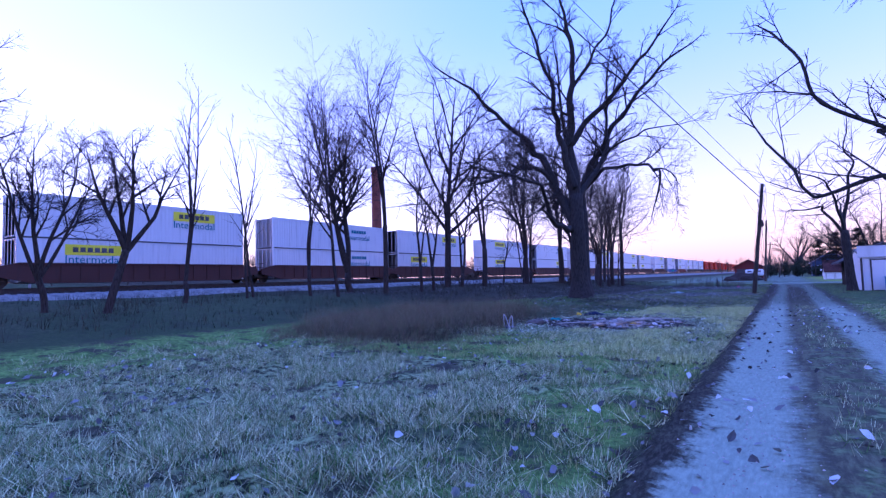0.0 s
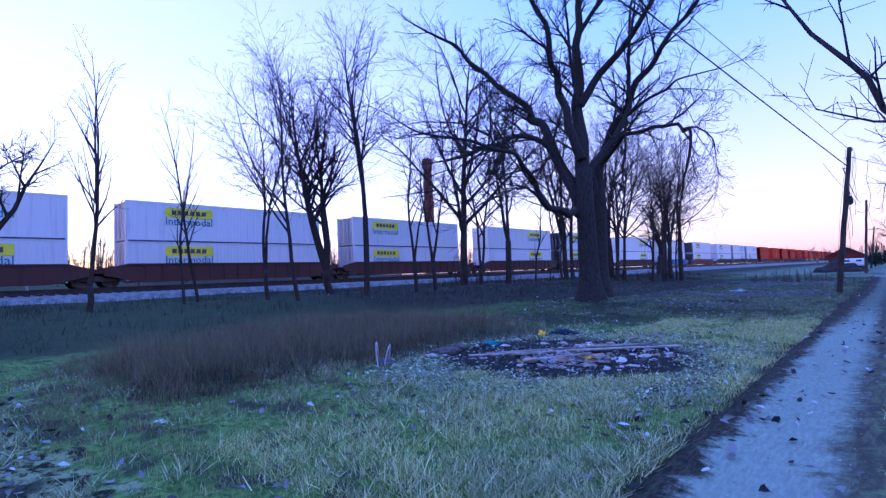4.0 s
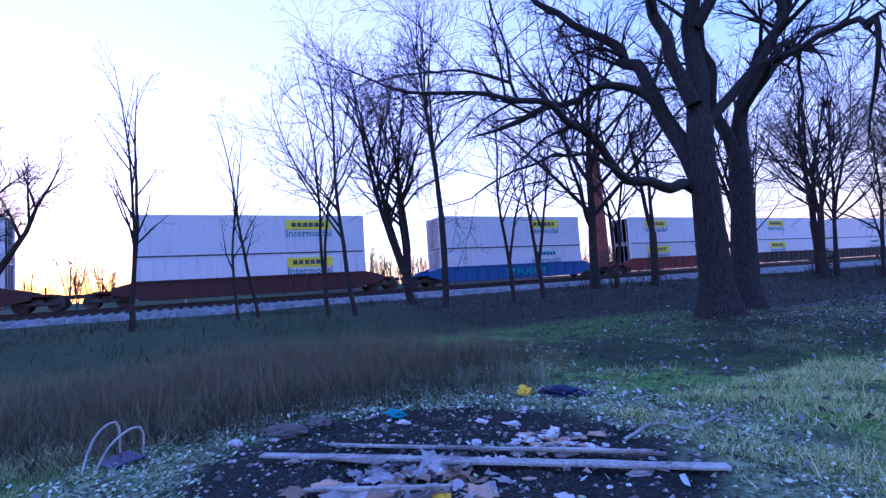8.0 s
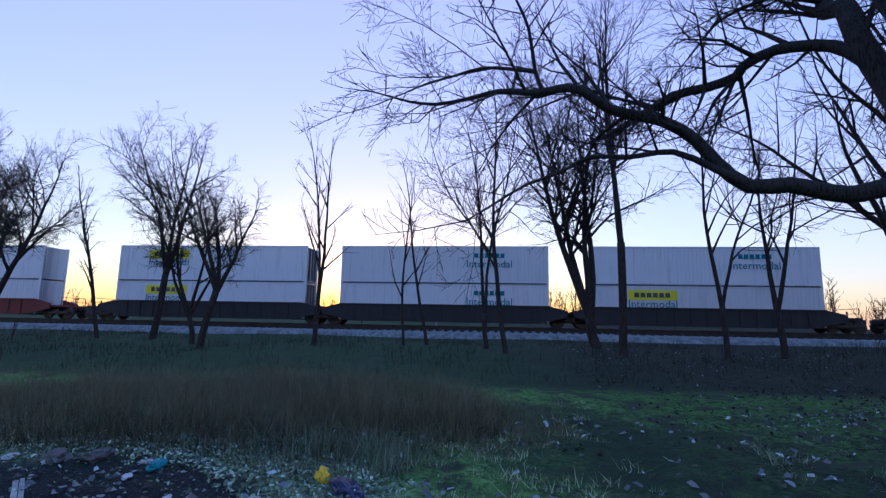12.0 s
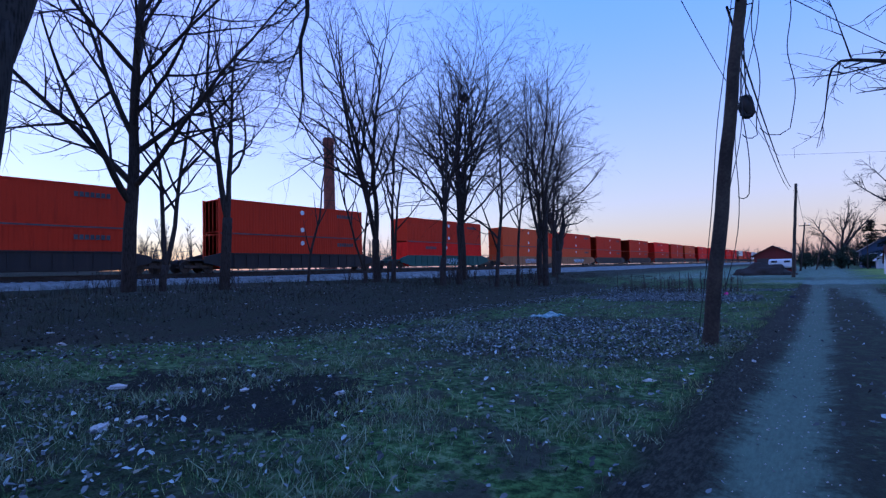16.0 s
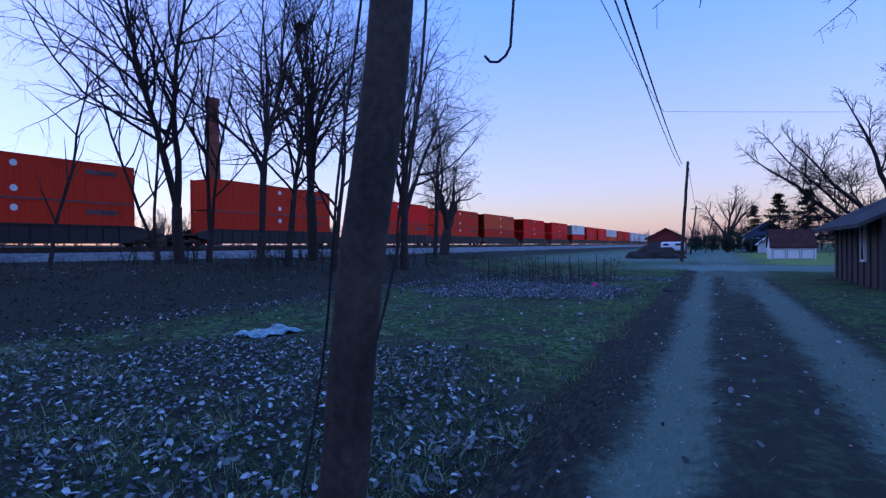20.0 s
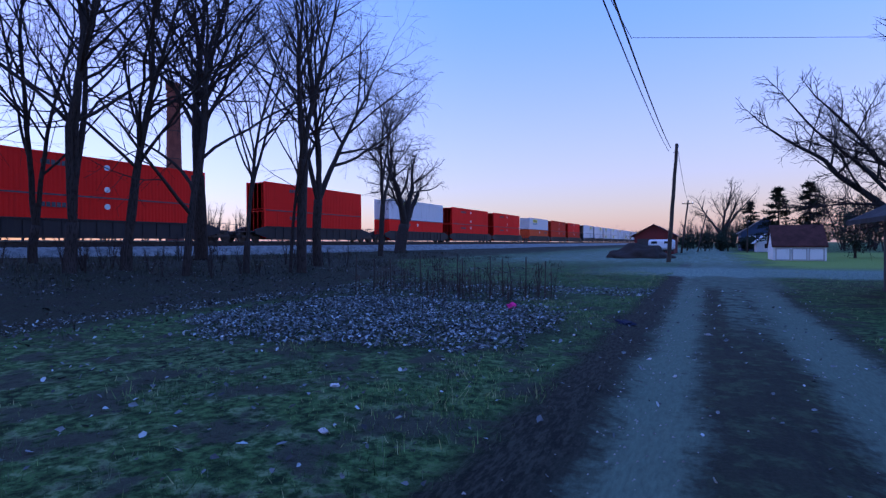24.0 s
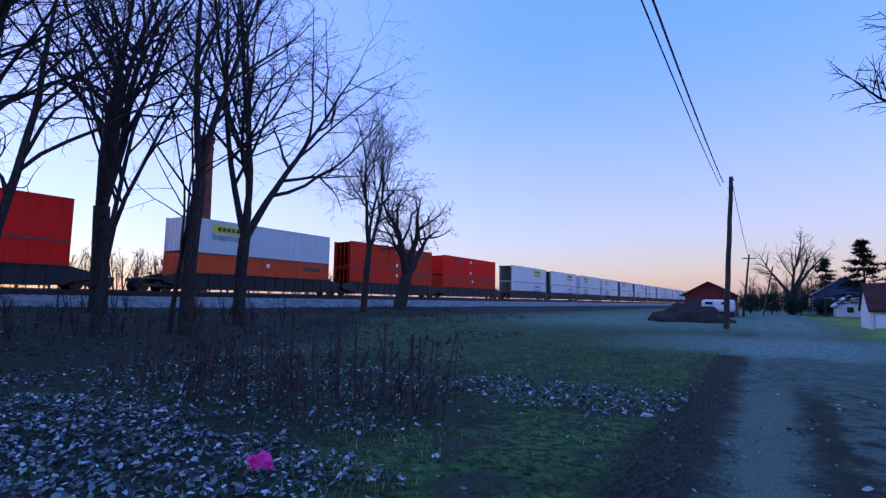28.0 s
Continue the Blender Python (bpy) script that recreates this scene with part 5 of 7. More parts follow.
# ---- poles and cables ----
def cable(name, a, b, sag, r, label, extra=None):
    a, b = Vector(a), Vector(b)
    verts, faces = [], []
    pts = [a.lerp(b, i / 24) - Vector((0, 0, sag * 4 * (i / 24) * (1 - i / 24))) for i in range(25)]
    tube(verts, faces, pts, [r] * 25, 5)
    return tagged(raw(name, verts, faces, WIRE), label, "cable", "overhead cables")


def utility_pole(foot, top, r, label, arm=False):
    pole = thing("utility_pole", label, "utility pole", "utility poles")
    foot, top = Vector(foot), Vector(top)
    verts, faces = [], []
    n = 14
    pts = [foot.lerp(top, i / n) + Vector((0.012 * math.sin(i * 1.7), 0.012 * math.cos(i * 1.1), 0)) for i in range(n + 1)]
    tube(verts, faces, pts, [r * (1.06 if i == 0 else 1 - 0.32 * i / n) for i in range(n + 1)], 16)
    raw("shaft", verts, faces, POLE_WOOD, pole, smooth=True)
    for t in (0.93, 0.86):
        q = foot.lerp(top, t)
        bm = rod(bmesh.new(), q - Vector((0.22, 0, 0)), q + Vector((0.22, 0, 0)), 0.012, n=6)
        part("bolt", bm, RAIL, pole)
    bm = bmesh.new()
    q = foot.lerp(top, 0.97)
    rod(bm, q + Vector((0.12, 0, 0)), q + Vector((0.12, 0, 0.12)), 0.03, n=8)
    rod(bm, q + Vector((0.12, 0, 0.12)), q + Vector((0.12, 0, 0.16)), 0.045, n=8)
    part("insulator", bm, ENAMEL, pole)
    if arm:
        part("cross_arm", box(bmesh.new(), foot.lerp(top, 0.94), (1.5, 0.09, 0.11), bevel=0.01), POLE_WOOD, pole)
        for x in (-0.6, 0.6):
            q = foot.lerp(top, 0.94) + Vector((x, 0, 0.1))
            part("insulator", rod(bmesh.new(), q, q + Vector((0, 0, 0.14)), 0.035, n=8), ENAMEL, pole)
    return pole


P1, P2 = Vector((1.58, 42.45, 7.35)), Vector((0.75, 90.6, 8.9))
A1, A2 = Vector((1.25, 42.4, 6.35)), Vector((0.33, 90.6, 8.6))
near_pole = utility_pole((0.70, 42.2, -0.2), P1, 0.138, "weathered leaning wooden utility pole in the grass")
utility_pole((0.15, 90.6, -0.2), P2, 0.16, "weathered wooden utility pole beside the lane")
utility_pole((-0.4, 128, -0.2), (0.5, 128, 7.4), 0.14, "thin leaning wooden utility pole beyond the crossing", True)
utility_pole((1.5, 139, -0.2), (2.9, 139, 6.6), 0.12, "thin leaning wooden utility pole beyond the crossing")
utility_pole((8.0, 134, -0.2), (8.1, 134, 4.6), 0.09, "short grey post beyond the lawn")
utility_pole((-13, -12, -0.2), (-13, -12, 20.8), 0.22, "tall wooden utility pole in the field")
CABLE = "dark overhead cable slung between poles"
cable("overhead_cable", P1 - Vector((0.1, 0, 1.0)), (-13, -12, 20.4), 0.3, 0.026, CABLE)
cable("overhead_cable", P1 - Vector((0, 0, 0.15)), (-12.6, -12, 20.8), 0.1, 0.012, CABLE)
cable("overhead_cable", A1, A2, 0.55, 0.024, CABLE)
cable("overhead_cable", A1 + Vector((0.05, 0, -0.75)), A2 + Vector((-0.15, 0, -0.2)), 0.5, 0.016, CABLE)
cable("overhead_cable", (0.47, 42.4, 6.73), (0.88, 63.0, 7.0), 0.35, 0.009, CABLE)
cable("overhead_cable", P2, (0.45, 128, 7.2), 0.5, 0.02, CABLE)
cable("overhead_cable", (0.88, 63.0, 7.02), (34, 76, 6.2), 0.2, 0.006, "thin dark service cable to the yards")
cable("overhead_cable", P1 - Vector((0, 0, 0.5)), (12, 61, 5.2), 0.3, 0.010, "thin dark service cable to the yards")


def hanging_wires():
    """Loose wires hanging down the near pole, and the tangled coil on its cables."""
    rng = random.Random(4)
    verts, faces = [], []
    foot, top = Vector((0.70, 42.2, 0)), P1
    for off, a, b, amp in ((0.18, 0.98, 0.40, 0.05), (0.23, 0.95, 0.08, 0.10), (-0.15, 0.99, 0.02, 0.02)):
        pts = []
        for i in range(22):
            t = a + (b - a) * i / 21
            q = foot.lerp(top, t)
            pts.append(q + Vector((off + amp * math.sin(i * 0.5), -0.08 + 0.03 * math.cos(i), 0)))
        tube(verts, faces, pts, [0.008] * 22, 5)
    ob = raw("hanging_wire", verts, faces, WIRE, near_pole)
    tagged(ob, "loose black wires hanging along the shaft")
    for k, (x, y, z, ln, hook) in enumerate(((1.36, 43.3, 7.0, 4.1, 0.09), (2.15, 43.9, 6.8, 2.4, 0.3), (1.62, 43.1, 7.0, 2.9, 0.15))):
        verts, faces = [], []
        pts = [Vector((x + 0.05 * math.sin(i * 0.7 + k), y, z - ln * i / 13)) for i in range(14)]
        pts += [Vector((x - hook * (1 - math.cos(j * 0.7)), y, z - ln - hook * math.sin(j * 0.7))) for j in range(1, 5)]
        tube(verts, faces, pts, [0.010] * len(pts), 5)
        tagged(raw("hanging_wire", verts, faces, WIRE), "loose black wire dangling from the cables", "cable", "overhead cables")
    # coil of spare cable
    coil = thing("cable_coil", "dark tangled coil of spare cable hung below the lines", "cable coil")
    for k in range(12):
        verts, faces = [], []
        pts = [Vector((1.34 + (0.05 + 0.006 * k) * math.cos(a) + rng.gauss(0, 0.012), 44.0 + 0.07 * math.sin(a * 2 + k), 4.82 + 0.22 * math.sin(a) + rng.gauss(0, 0.012))) for a in [6.283 * i / 18 for i in range(19)]]
        tube(verts, faces, pts, [0.028] * 19, 6)
        raw("loop", verts, faces, WIRE, coil)
    bm = bmesh.new()
    bmesh.ops.create_icosphere(bm, subdivisions=3, radius=1)
    for v in bm.verts:
        k = 1 + 0.12 * noise.noise(v.co * 3)
        v.co = Vector((1.36 + v.co.x * 0.125 * k - v.co.z * 0.05, 44.0 + v.co.y * 0.11 * k, 4.82 + v.co.z * 0.235 * k))
    part("core", bm, WIRE, coil, smooth=True)
    verts, faces = [], []
    tube(verts, faces, [Vector((1.34, 44.0, 5.0)), Vector((1.38, 43.6, 6.0)), Vector((1.45, 42.8, 6.95))], [0.014] * 3, 5)
    raw("hanger", verts, faces, WIRE, coil)


hanging_wires()


# ---- buildings ----
def gable(name, label, x0, x1, y0, y1, eave, ridge, wall, roof, along="y", over=0.35):
    """A simple house with real walls, a gabled roof with thickness, and its parts to be added."""
    h = thing(name, label, "building")
    z0 = min(height(x0, y0), height(x1, y1)) - 0.25
    t = 0.16
    for c, s, nm in (((x0 + t / 2, (y0 + y1) / 2), (t, y1 - y0), "wall"), ((x1 - t / 2, (y0 + y1) / 2), (t, y1 - y0), "wall"),
                     (((x0 + x1) / 2, y0 + t / 2), (x1 - x0 - 2 * t, t), "wall"), (((x0 + x1) / 2, y1 - t / 2), (x1 - x0 - 2 * t, t), "wall")):
        part(nm, box(bmesh.new(), (c[0], c[1], (z0 + eave) / 2), (s[0], s[1], eave - z0)), wall, h)
    if along == "y":
        ends = [((x0, y, eave), (x1, y, eave), ((x0 + x1) / 2, y, ridge)) for y in (y0 + 0.02, y1 - 0.02 - t)]
        push = Vector((0, t, 0))
    else:
        ends = [((x, y0, eave), (x, y1, eave), (x, (y0 + y1) / 2, ridge)) for x in (x0 + 0.02, x1 - 0.02 - t)]
        push = Vector((t, 0, 0))
    for tri in ends:
        bm = bmesh.new()
        a = [bm.verts.new(p) for p in tri]
        b = [bm.verts.new(Vector(p) + push) for p in tri]
        bm.faces.new(a), bm.faces.new(b)
        for i in range(3):
            bm.faces.new((a[i], a[(i + 1) % 3], b[(i + 1) % 3], b[i]))
        part("gable", bm, wall, h)
    for s in (-1, 1):
        bm = bmesh.new()
        if along == "y":
            xe, xm = ((x0 if s < 0 else x1) + s * over), (x0 + x1) / 2
            drop = (ridge - eave) / ((x1 - x0) / 2) * over
            lo = [(xe, y0 - over, eave - drop), (xe, y1 + over, eave - drop), (xm, y1 + over, ridge), (xm, y0 - over, ridge)]
        else:
            ye, ym = ((y0 if s < 0 else y1) + s * over), (y0 + y1) / 2
            drop = (ridge - eave) / ((y1 - y0) / 2) * over
            lo = [(x0 - over, ye, eave - drop), (x1 + over, ye, eave - drop), (x1 + over, ym, ridge), (x0 - over, ym, ridge)]
        a = [bm.verts.new((p[0], p[1], p[2] + 0.01)) for p in lo]
        b = [bm.verts.new((p[0], p[1], p[2] + 0.14)) for p in lo]
        bm.faces.new(a), bm.faces.new(b)
        for i in range(4):
            bm.faces.new((a[i], a[(i + 1) % 4], b[(i + 1) % 4], b[i]))
        part("roof", bm, roof, h)
    return h


def opening(h, name, c, s, mat, frame=None, label=""):
    """A door or window set proud of a wall, with a frame; the thin side tells which wall."""
    ob = part(name, box(bmesh.new(), c, s, bevel=0.008), mat, h, label)
    if frame:
        axis = 0 if s[0] < s[1] else 1
        w, z = s[1 - axis], s[2]
        bm = bmesh.new()
        for k in (-1, 1):
            p, q = list(c), list(c)
            p[1 - axis] += k * (w / 2 + 0.04)
            q[2] += k * (z / 2 + 0.04)
            size = [0.08, 0.08, z + 0.16]
            size[axis] = s[axis] + 0.03
            box(bm, p, size)
            size = [w, w, 0.08]
            size[axis] = s[axis] + 0.03
            box(bm, q, size)
        part("frame", bm, frame, ob)
    return ob


def buildings():
    g = gable("garage", "white garage with a flat front and pale door", 6.95, 13.5, 48, 55, 2.30, 2.85, WHITE_WALL, ROOF_GREY, "x", 0.05)
    part("parapet", box(bmesh.new(), (10.2, 47.90, 2.68), (6.9, 0.12, 0.80), bevel=0.015), WHITE_WALL, g)
    part("coping", box(bmesh.new(), (10.2, 47.90, 3.10), (7.0, 0.20, 0.05), bevel=0.01), DARK_WALL, g)
    opening(g, "garage_door", (10.2, 47.96, 1.05), (5.4, 0.06, 2.05), WHITE_WALL, DARK_WALL)
    part("corner_board", box(bmesh.new(), (6.95, 47.96, 1.1), (0.12, 0.08, 2.3)), DARK_WALL, g)
    c = thing("storage_box", "light blue storage box before the garage door", "storage box")
    part("body", box(bmesh.new(), (9.2, 46.9, 0.42), (2.3, 0.9, 0.9), bevel=0.03), BLUE_BOX, c)
    part("lid", box(bmesh.new(), (9.2, 46.9, 0.91), (2.36, 0.96, 0.08), bevel=0.02), BLUE_BOX, c)
    c = thing("crate", "dull blue crate on the storage box", "crate")
    part("body", box(bmesh.new(), (9.0, 46.9, 1.12), (0.8, 0.6, 0.34), bevel=0.02), BLUE_BAG, c)
    part("rim", box(bmesh.new(), (9.0, 46.9, 1.30), (0.84, 0.64, 0.04), bevel=0.01), BLUE_BAG, c)
    s = gable("shed", "dark wooden shed with a small lit-side window", 7.3, 12.2, 60.5, 67.5, 2.35, 3.6, DARK_WALL, DARK_ROOF, "y", 0.75)
    opening(s, "window", (7.27, 62.6, 1.55), (0.06, 0.45, 1.25), GLASS, WHITE_WALL)
    opening(s, "door", (9.4, 60.47, 1.0), (0.95, 0.06, 2.0), DARK_WALL, BARN_RED)
    for k in range(8):
        part("batten", box(bmesh.new(), (7.27, 60.9 + 0.85 * k, 1.15), (0.05, 0.06, 2.3)), DARK_WALL, s)
    w = gable("garage", "low white garage with a brown roof past the crossing", 7.5, 11.0, 97, 101.0, 1.12, 2.75, WHITE_WALL, ROOF_BROWN, "x", 0.10)
    for k in range(3):
        opening(w, "garage_door", (8.15 + 1.1 * k, 96.97, 0.50), (0.85, 0.06, 0.80), WHITE_WALL, STEEL)
    b = gable("barn", "dark red barn with a low gabled roof by the tracks", -5.7, -0.95, 120, 130, 2.45, 3.75, BARN_RED, ROOF_BROWN, "y", 0.4)
    opening(b, "barn_door", (-4.4, 119.97, 1.0), (1.9, 0.06, 2.0), DARK_WALL, BARN_RED)
    opening(b, "window", (-2.4, 119.97, 1.4), (0.7, 0.06, 0.7), GLASS, PALE_SIGN)
    h = gable("house", "slate-blue house with a dark roof beyond the lawn", 8.2, 15.5, 152, 161, 3.2, 5.6, HOUSE_BLUE, ROOF_GREY, "y")
    for k in range(2):
        opening(h, "window", (9.8 + 3.2 * k, 151.97, 1.9), (1.0, 0.06, 1.2), GLASS, PALE_SIGN)
    h = gable("house", "small white shed among far trees", 9.6, 12.4, 140, 144, 1.5, 2.7, WHITE_WALL, WHITE_WALL, "y")
    opening(h, "window", (11.0, 139.97, 0.9), (0.7, 0.06, 0.7), GLASS, PALE_SIGN)
    # camper parked by the barn
    c = thing("camper", "white camper trailer parked before the barn", "trailer")
    part("body", box(bmesh.new(), (-2.2, 117.6, 1.25), (3.0, 2.1, 1.25), bevel=0.28), WHITE_WALL, c)
    for x in (-3.0, -1.5):
        part("window", box(bmesh.new(), (x, 116.54, 1.5), (0.7, 0.05, 0.28), bevel=0.02), GLASS, c)
    part("chassis", box(bmesh.new(), (-2.2, 117.6, 0.52), (2.8, 1.6, 0.22)), SLEEPER, c)
    for y in (116.7, 118.5):
        part("wheel", rod(bmesh.new(), (-2.2, y - 0.1, 0.30), (-2.2, y + 0.1, 0.30), 0.34, n=16), SLEEPER, c)
    part("hitch", box(bmesh.new(), (-4.2, 117.6, 0.50), (1.1, 0.12, 0.10)), SLEEPER, c)
    part("jack", rod(bmesh.new(), (-4.6, 117.6, -0.05), (-4.6, 117.6, 0.50), 0.04), SLEEPER, c)
    # smooth mound by the track, standing in for a dark brush pile
    bm = bmesh.new()
    bmesh.ops.create_icosphere(bm, subdivisions=4, radius=1)
    for v in bm.verts:
        k = 1 + 0.35 * noise.noise(v.co * 2.3)
        v.co = Vector((-3.1 + v.co.x * 2.9 * k, 101 + v.co.y * 2.2 * k, -0.3 + max(-0.2, v.co.z) * 1.55 * k))
    tagged(part("brush_mound", bm, BARK, smooth=True), "dark mound standing in for a brush pile near the barn", "mound")
    # brick chimney
    ch = thing("factory_chimney", "tall round brick factory chimney beyond the tracks", "chimney")
    bm = bmesh.new()
    rod(bm, (-99.8, 120.7, 0.5), (-99.8, 120.7, 36.0), 1.75, 1.25, 28)
    part("shaft", bm, BRICK, ch)
    bm = bmesh.new()
    rod(bm, (-99.8, 120.7, 35.0), (-99.8, 120.7, 36.4), 1.5, 1.5, 28)
    rod(bm, (-99.8, 120.7, 33.4), (-99.8, 120.7, 33.8), 1.42, 1.42, 28)
    part("cap", bm, BRICK, ch)
    for z in (8, 14, 20, 26):
        part("band", rod(bmesh.new(), (-99.8, 120.7, z), (-99.8, 120.7, z + 0.16), 1.72 - 0.0141 * z + 0.04, n=28), RAIL, ch)
    # water tower
    t = thing("water_tower", "distant grey steel water tower on legs", "water tower")
    c = Vector((-205, -215, 1))
    part("tank", rod(bmesh.new(), c + Vector((0, 0, 30)), c + Vector((0, 0, 41)), 6.5, n=24), STEEL, t)
    part("roof", rod(bmesh.new(), c + Vector((0, 0, 41)), c + Vector((0, 0, 44)), 6.7, 0.4, 24), STEEL, t)
    for k in range(6):
        a = k * math.pi / 3
        part("leg", rod(bmesh.new(), c + Vector((math.cos(a) * 7, math.sin(a) * 7, -1)), c + Vector((math.cos(a) * 5.5, math.sin(a) * 5.5, 30)), 0.35), STEEL, t)
    part("riser", rod(bmesh.new(), c - Vector((0, 0, 1)), c + Vector((0, 0, 30)), 0.9), STEEL, t)
    # line-side post
    p = thing("signal_post", "thin grey post beside the tracks", "post")
    part("mast", rod(bmesh.new(), (-47, 18.0, 0.9), (-47, 18.0, 6.6), 0.09, n=8), STEEL, p)
    part("head", box(bmesh.new(), (-47, 18.0, 6.4), (0.25, 0.3, 0.5), bevel=0.03), STEEL, p)


buildings()


# ---- the fire place and its rubbish ----
def scrap(name, x, y, size, mat, label, seed, flat=0.35, category="rubbish", group="scattered rubbish"):
    """A crumpled piece of bag, cloth or paper lying on the ground."""
    bm = bmesh.new()
    bmesh.ops.create_icosphere(bm, subdivisions=3, radius=0.5)
    z = height(x, y)
    ca, sa, long = math.cos(seed * 2.3), math.sin(seed * 2.3), 1.0 + 0.8 * abs(math.sin(seed * 1.7))
    for v in bm.verts:
        p = v.co.copy()
        k = 1 + 0.55 * noise.noise(p * 3.1 + Vector((seed, 0, 0))) + 0.28 * noise.noise(p * 8 + Vector((0, seed, 0)))
        u, w = p.x * size * k * long, p.y * size * k / long ** 0.5
        v.co = Vector((x + u * ca - w * sa, y + u * sa + w * ca, z + max(-0.03, (p.z + 0.26) * size * flat * k * 1.4)))
    return tagged(part(name, bm, mat), label, category, group)


def torn_sheet(name, x, y, size, mat, label, seed):
    """A torn, bent sheet of paper or card, one edge propped up."""
    rng = random.Random(seed)
    bm = bmesh.new()
    turn = Matrix.Rotation(rng.uniform(0, 6.28), 3, "Z") @ Matrix.Rotation(rng.uniform(0.05, 0.6), 3, "X")
    long = rng.uniform(0.8, 1.9)
    fold = rng.uniform(-0.35, 0.35)
    grid = []
    for i in range(5):
        row = []
        for j in range(4):
            u, w = (i / 4 - 0.5) * size * long * 2, (j / 3 - 0.5) * size * 1.5
            if i in (0, 4) or j in (0, 3):
                u, w = u * rng.uniform(0.7, 1.15), w * rng.uniform(0.7, 1.15)
            row.append(Vector((u, w, abs(u) * fold + rng.gauss(0, size * 0.09))))
        grid.append([turn @ p for p in row])
    low = min(p.z for r in grid for p in r)
    base = Vector((x, y, height(x, y) + 0.004 - low))
    grid = [[bm.verts.new(base + p) for p in r] for r in grid]
    for a, b in zip(grid, grid[1:]):
        for j in range(3):
            bm.faces.new((a[j], a[j + 1], b[j + 1], b[j]))
    bmesh.ops.solidify(bm, geom=bm.faces[:], thickness=0.004)
    return tagged(part(name, bm, mat), label, "rubbish", "scattered rubbish")


def plank(a, b, w, t, seed):
    a, b = Vector(a), Vector(b)
    d = b - a
    turn = Matrix((d.normalized(), Vector((0, 0, 1)).cross(d).normalized(), d.normalized().cross(Vector((0, 0, 1)).cross(d).normalized()))).transposed()
    bm = bmesh.new()
    rng = random.Random(seed)
    n = 12
    rows = []
    for i in range(n + 1):
        s = (i / n - 0.5) * d.length
        e = w / 2 * (1 + rng.uniform(-0.05, 0.05)) * (rng.uniform(0.7, 1) if i in (0, n) else 1)
        lift = rng.uniform(-0.004, 0.004)
        rows.append([bm.verts.new(turn @ Vector((s, sy * e, sz * t / 2 + lift)) + (a + b) / 2) for sy, sz in ((-1, -1), (1, -1), (1, 1), (-1, 1))])
    for p, q in zip(rows, rows[1:]):
        for k in range(4):
            bm.faces.new((p[k], p[(k + 1) % 4], q[(k + 1) % 4], q[k]))
    bm.faces.new(rows[0]), bm.faces.new(rows[-1])
    return tagged(part("board", bm, BOARD), "long grey weathered board lying across the ashes", "board", "boards on the fire place")


def fallen_branch(x, y, turn, long):
    """A forked dry branch lying on the ground."""
    rng = random.Random(int(x * 100))
    verts, faces = [], []
    at = lambda u, v, up: (lambda px, py: Vector((px, py, height(px, py) + up)))(x + u * math.cos(turn) - v * math.sin(turn), y + u * math.sin(turn) + v * math.cos(turn))
    main = [at(long * k / 9, 0.10 * math.sin(k * 0.9) + rng.uniform(-0.03, 0.03), 0.04 + 0.06 * math.sin(k * 0.7) ** 2) for k in range(10)]
    tube(verts, faces, main, [0.022 - 0.0018 * k for k in range(10)], 7)
    for k, side in ((3, 1), (5, -1), (6, 1), (7, -1)):
        u = long * k / 9
        tube(verts, faces, [main[k], at(u + 0.16, side * 0.14, 0.10), at(u + 0.36, side * rng.uniform(0.2, 0.32), 0.06)], [0.011, 0.008, 0.004], 5)
    bm = bmesh.new()
    made = [bm.verts.new(v) for v in verts]
    for f in faces:
        bm.faces.new([made[i] for i in f])
    tagged(part("fallen_branch", bm, BOARD), "pale dry forked branch lying on the litter", "branch")


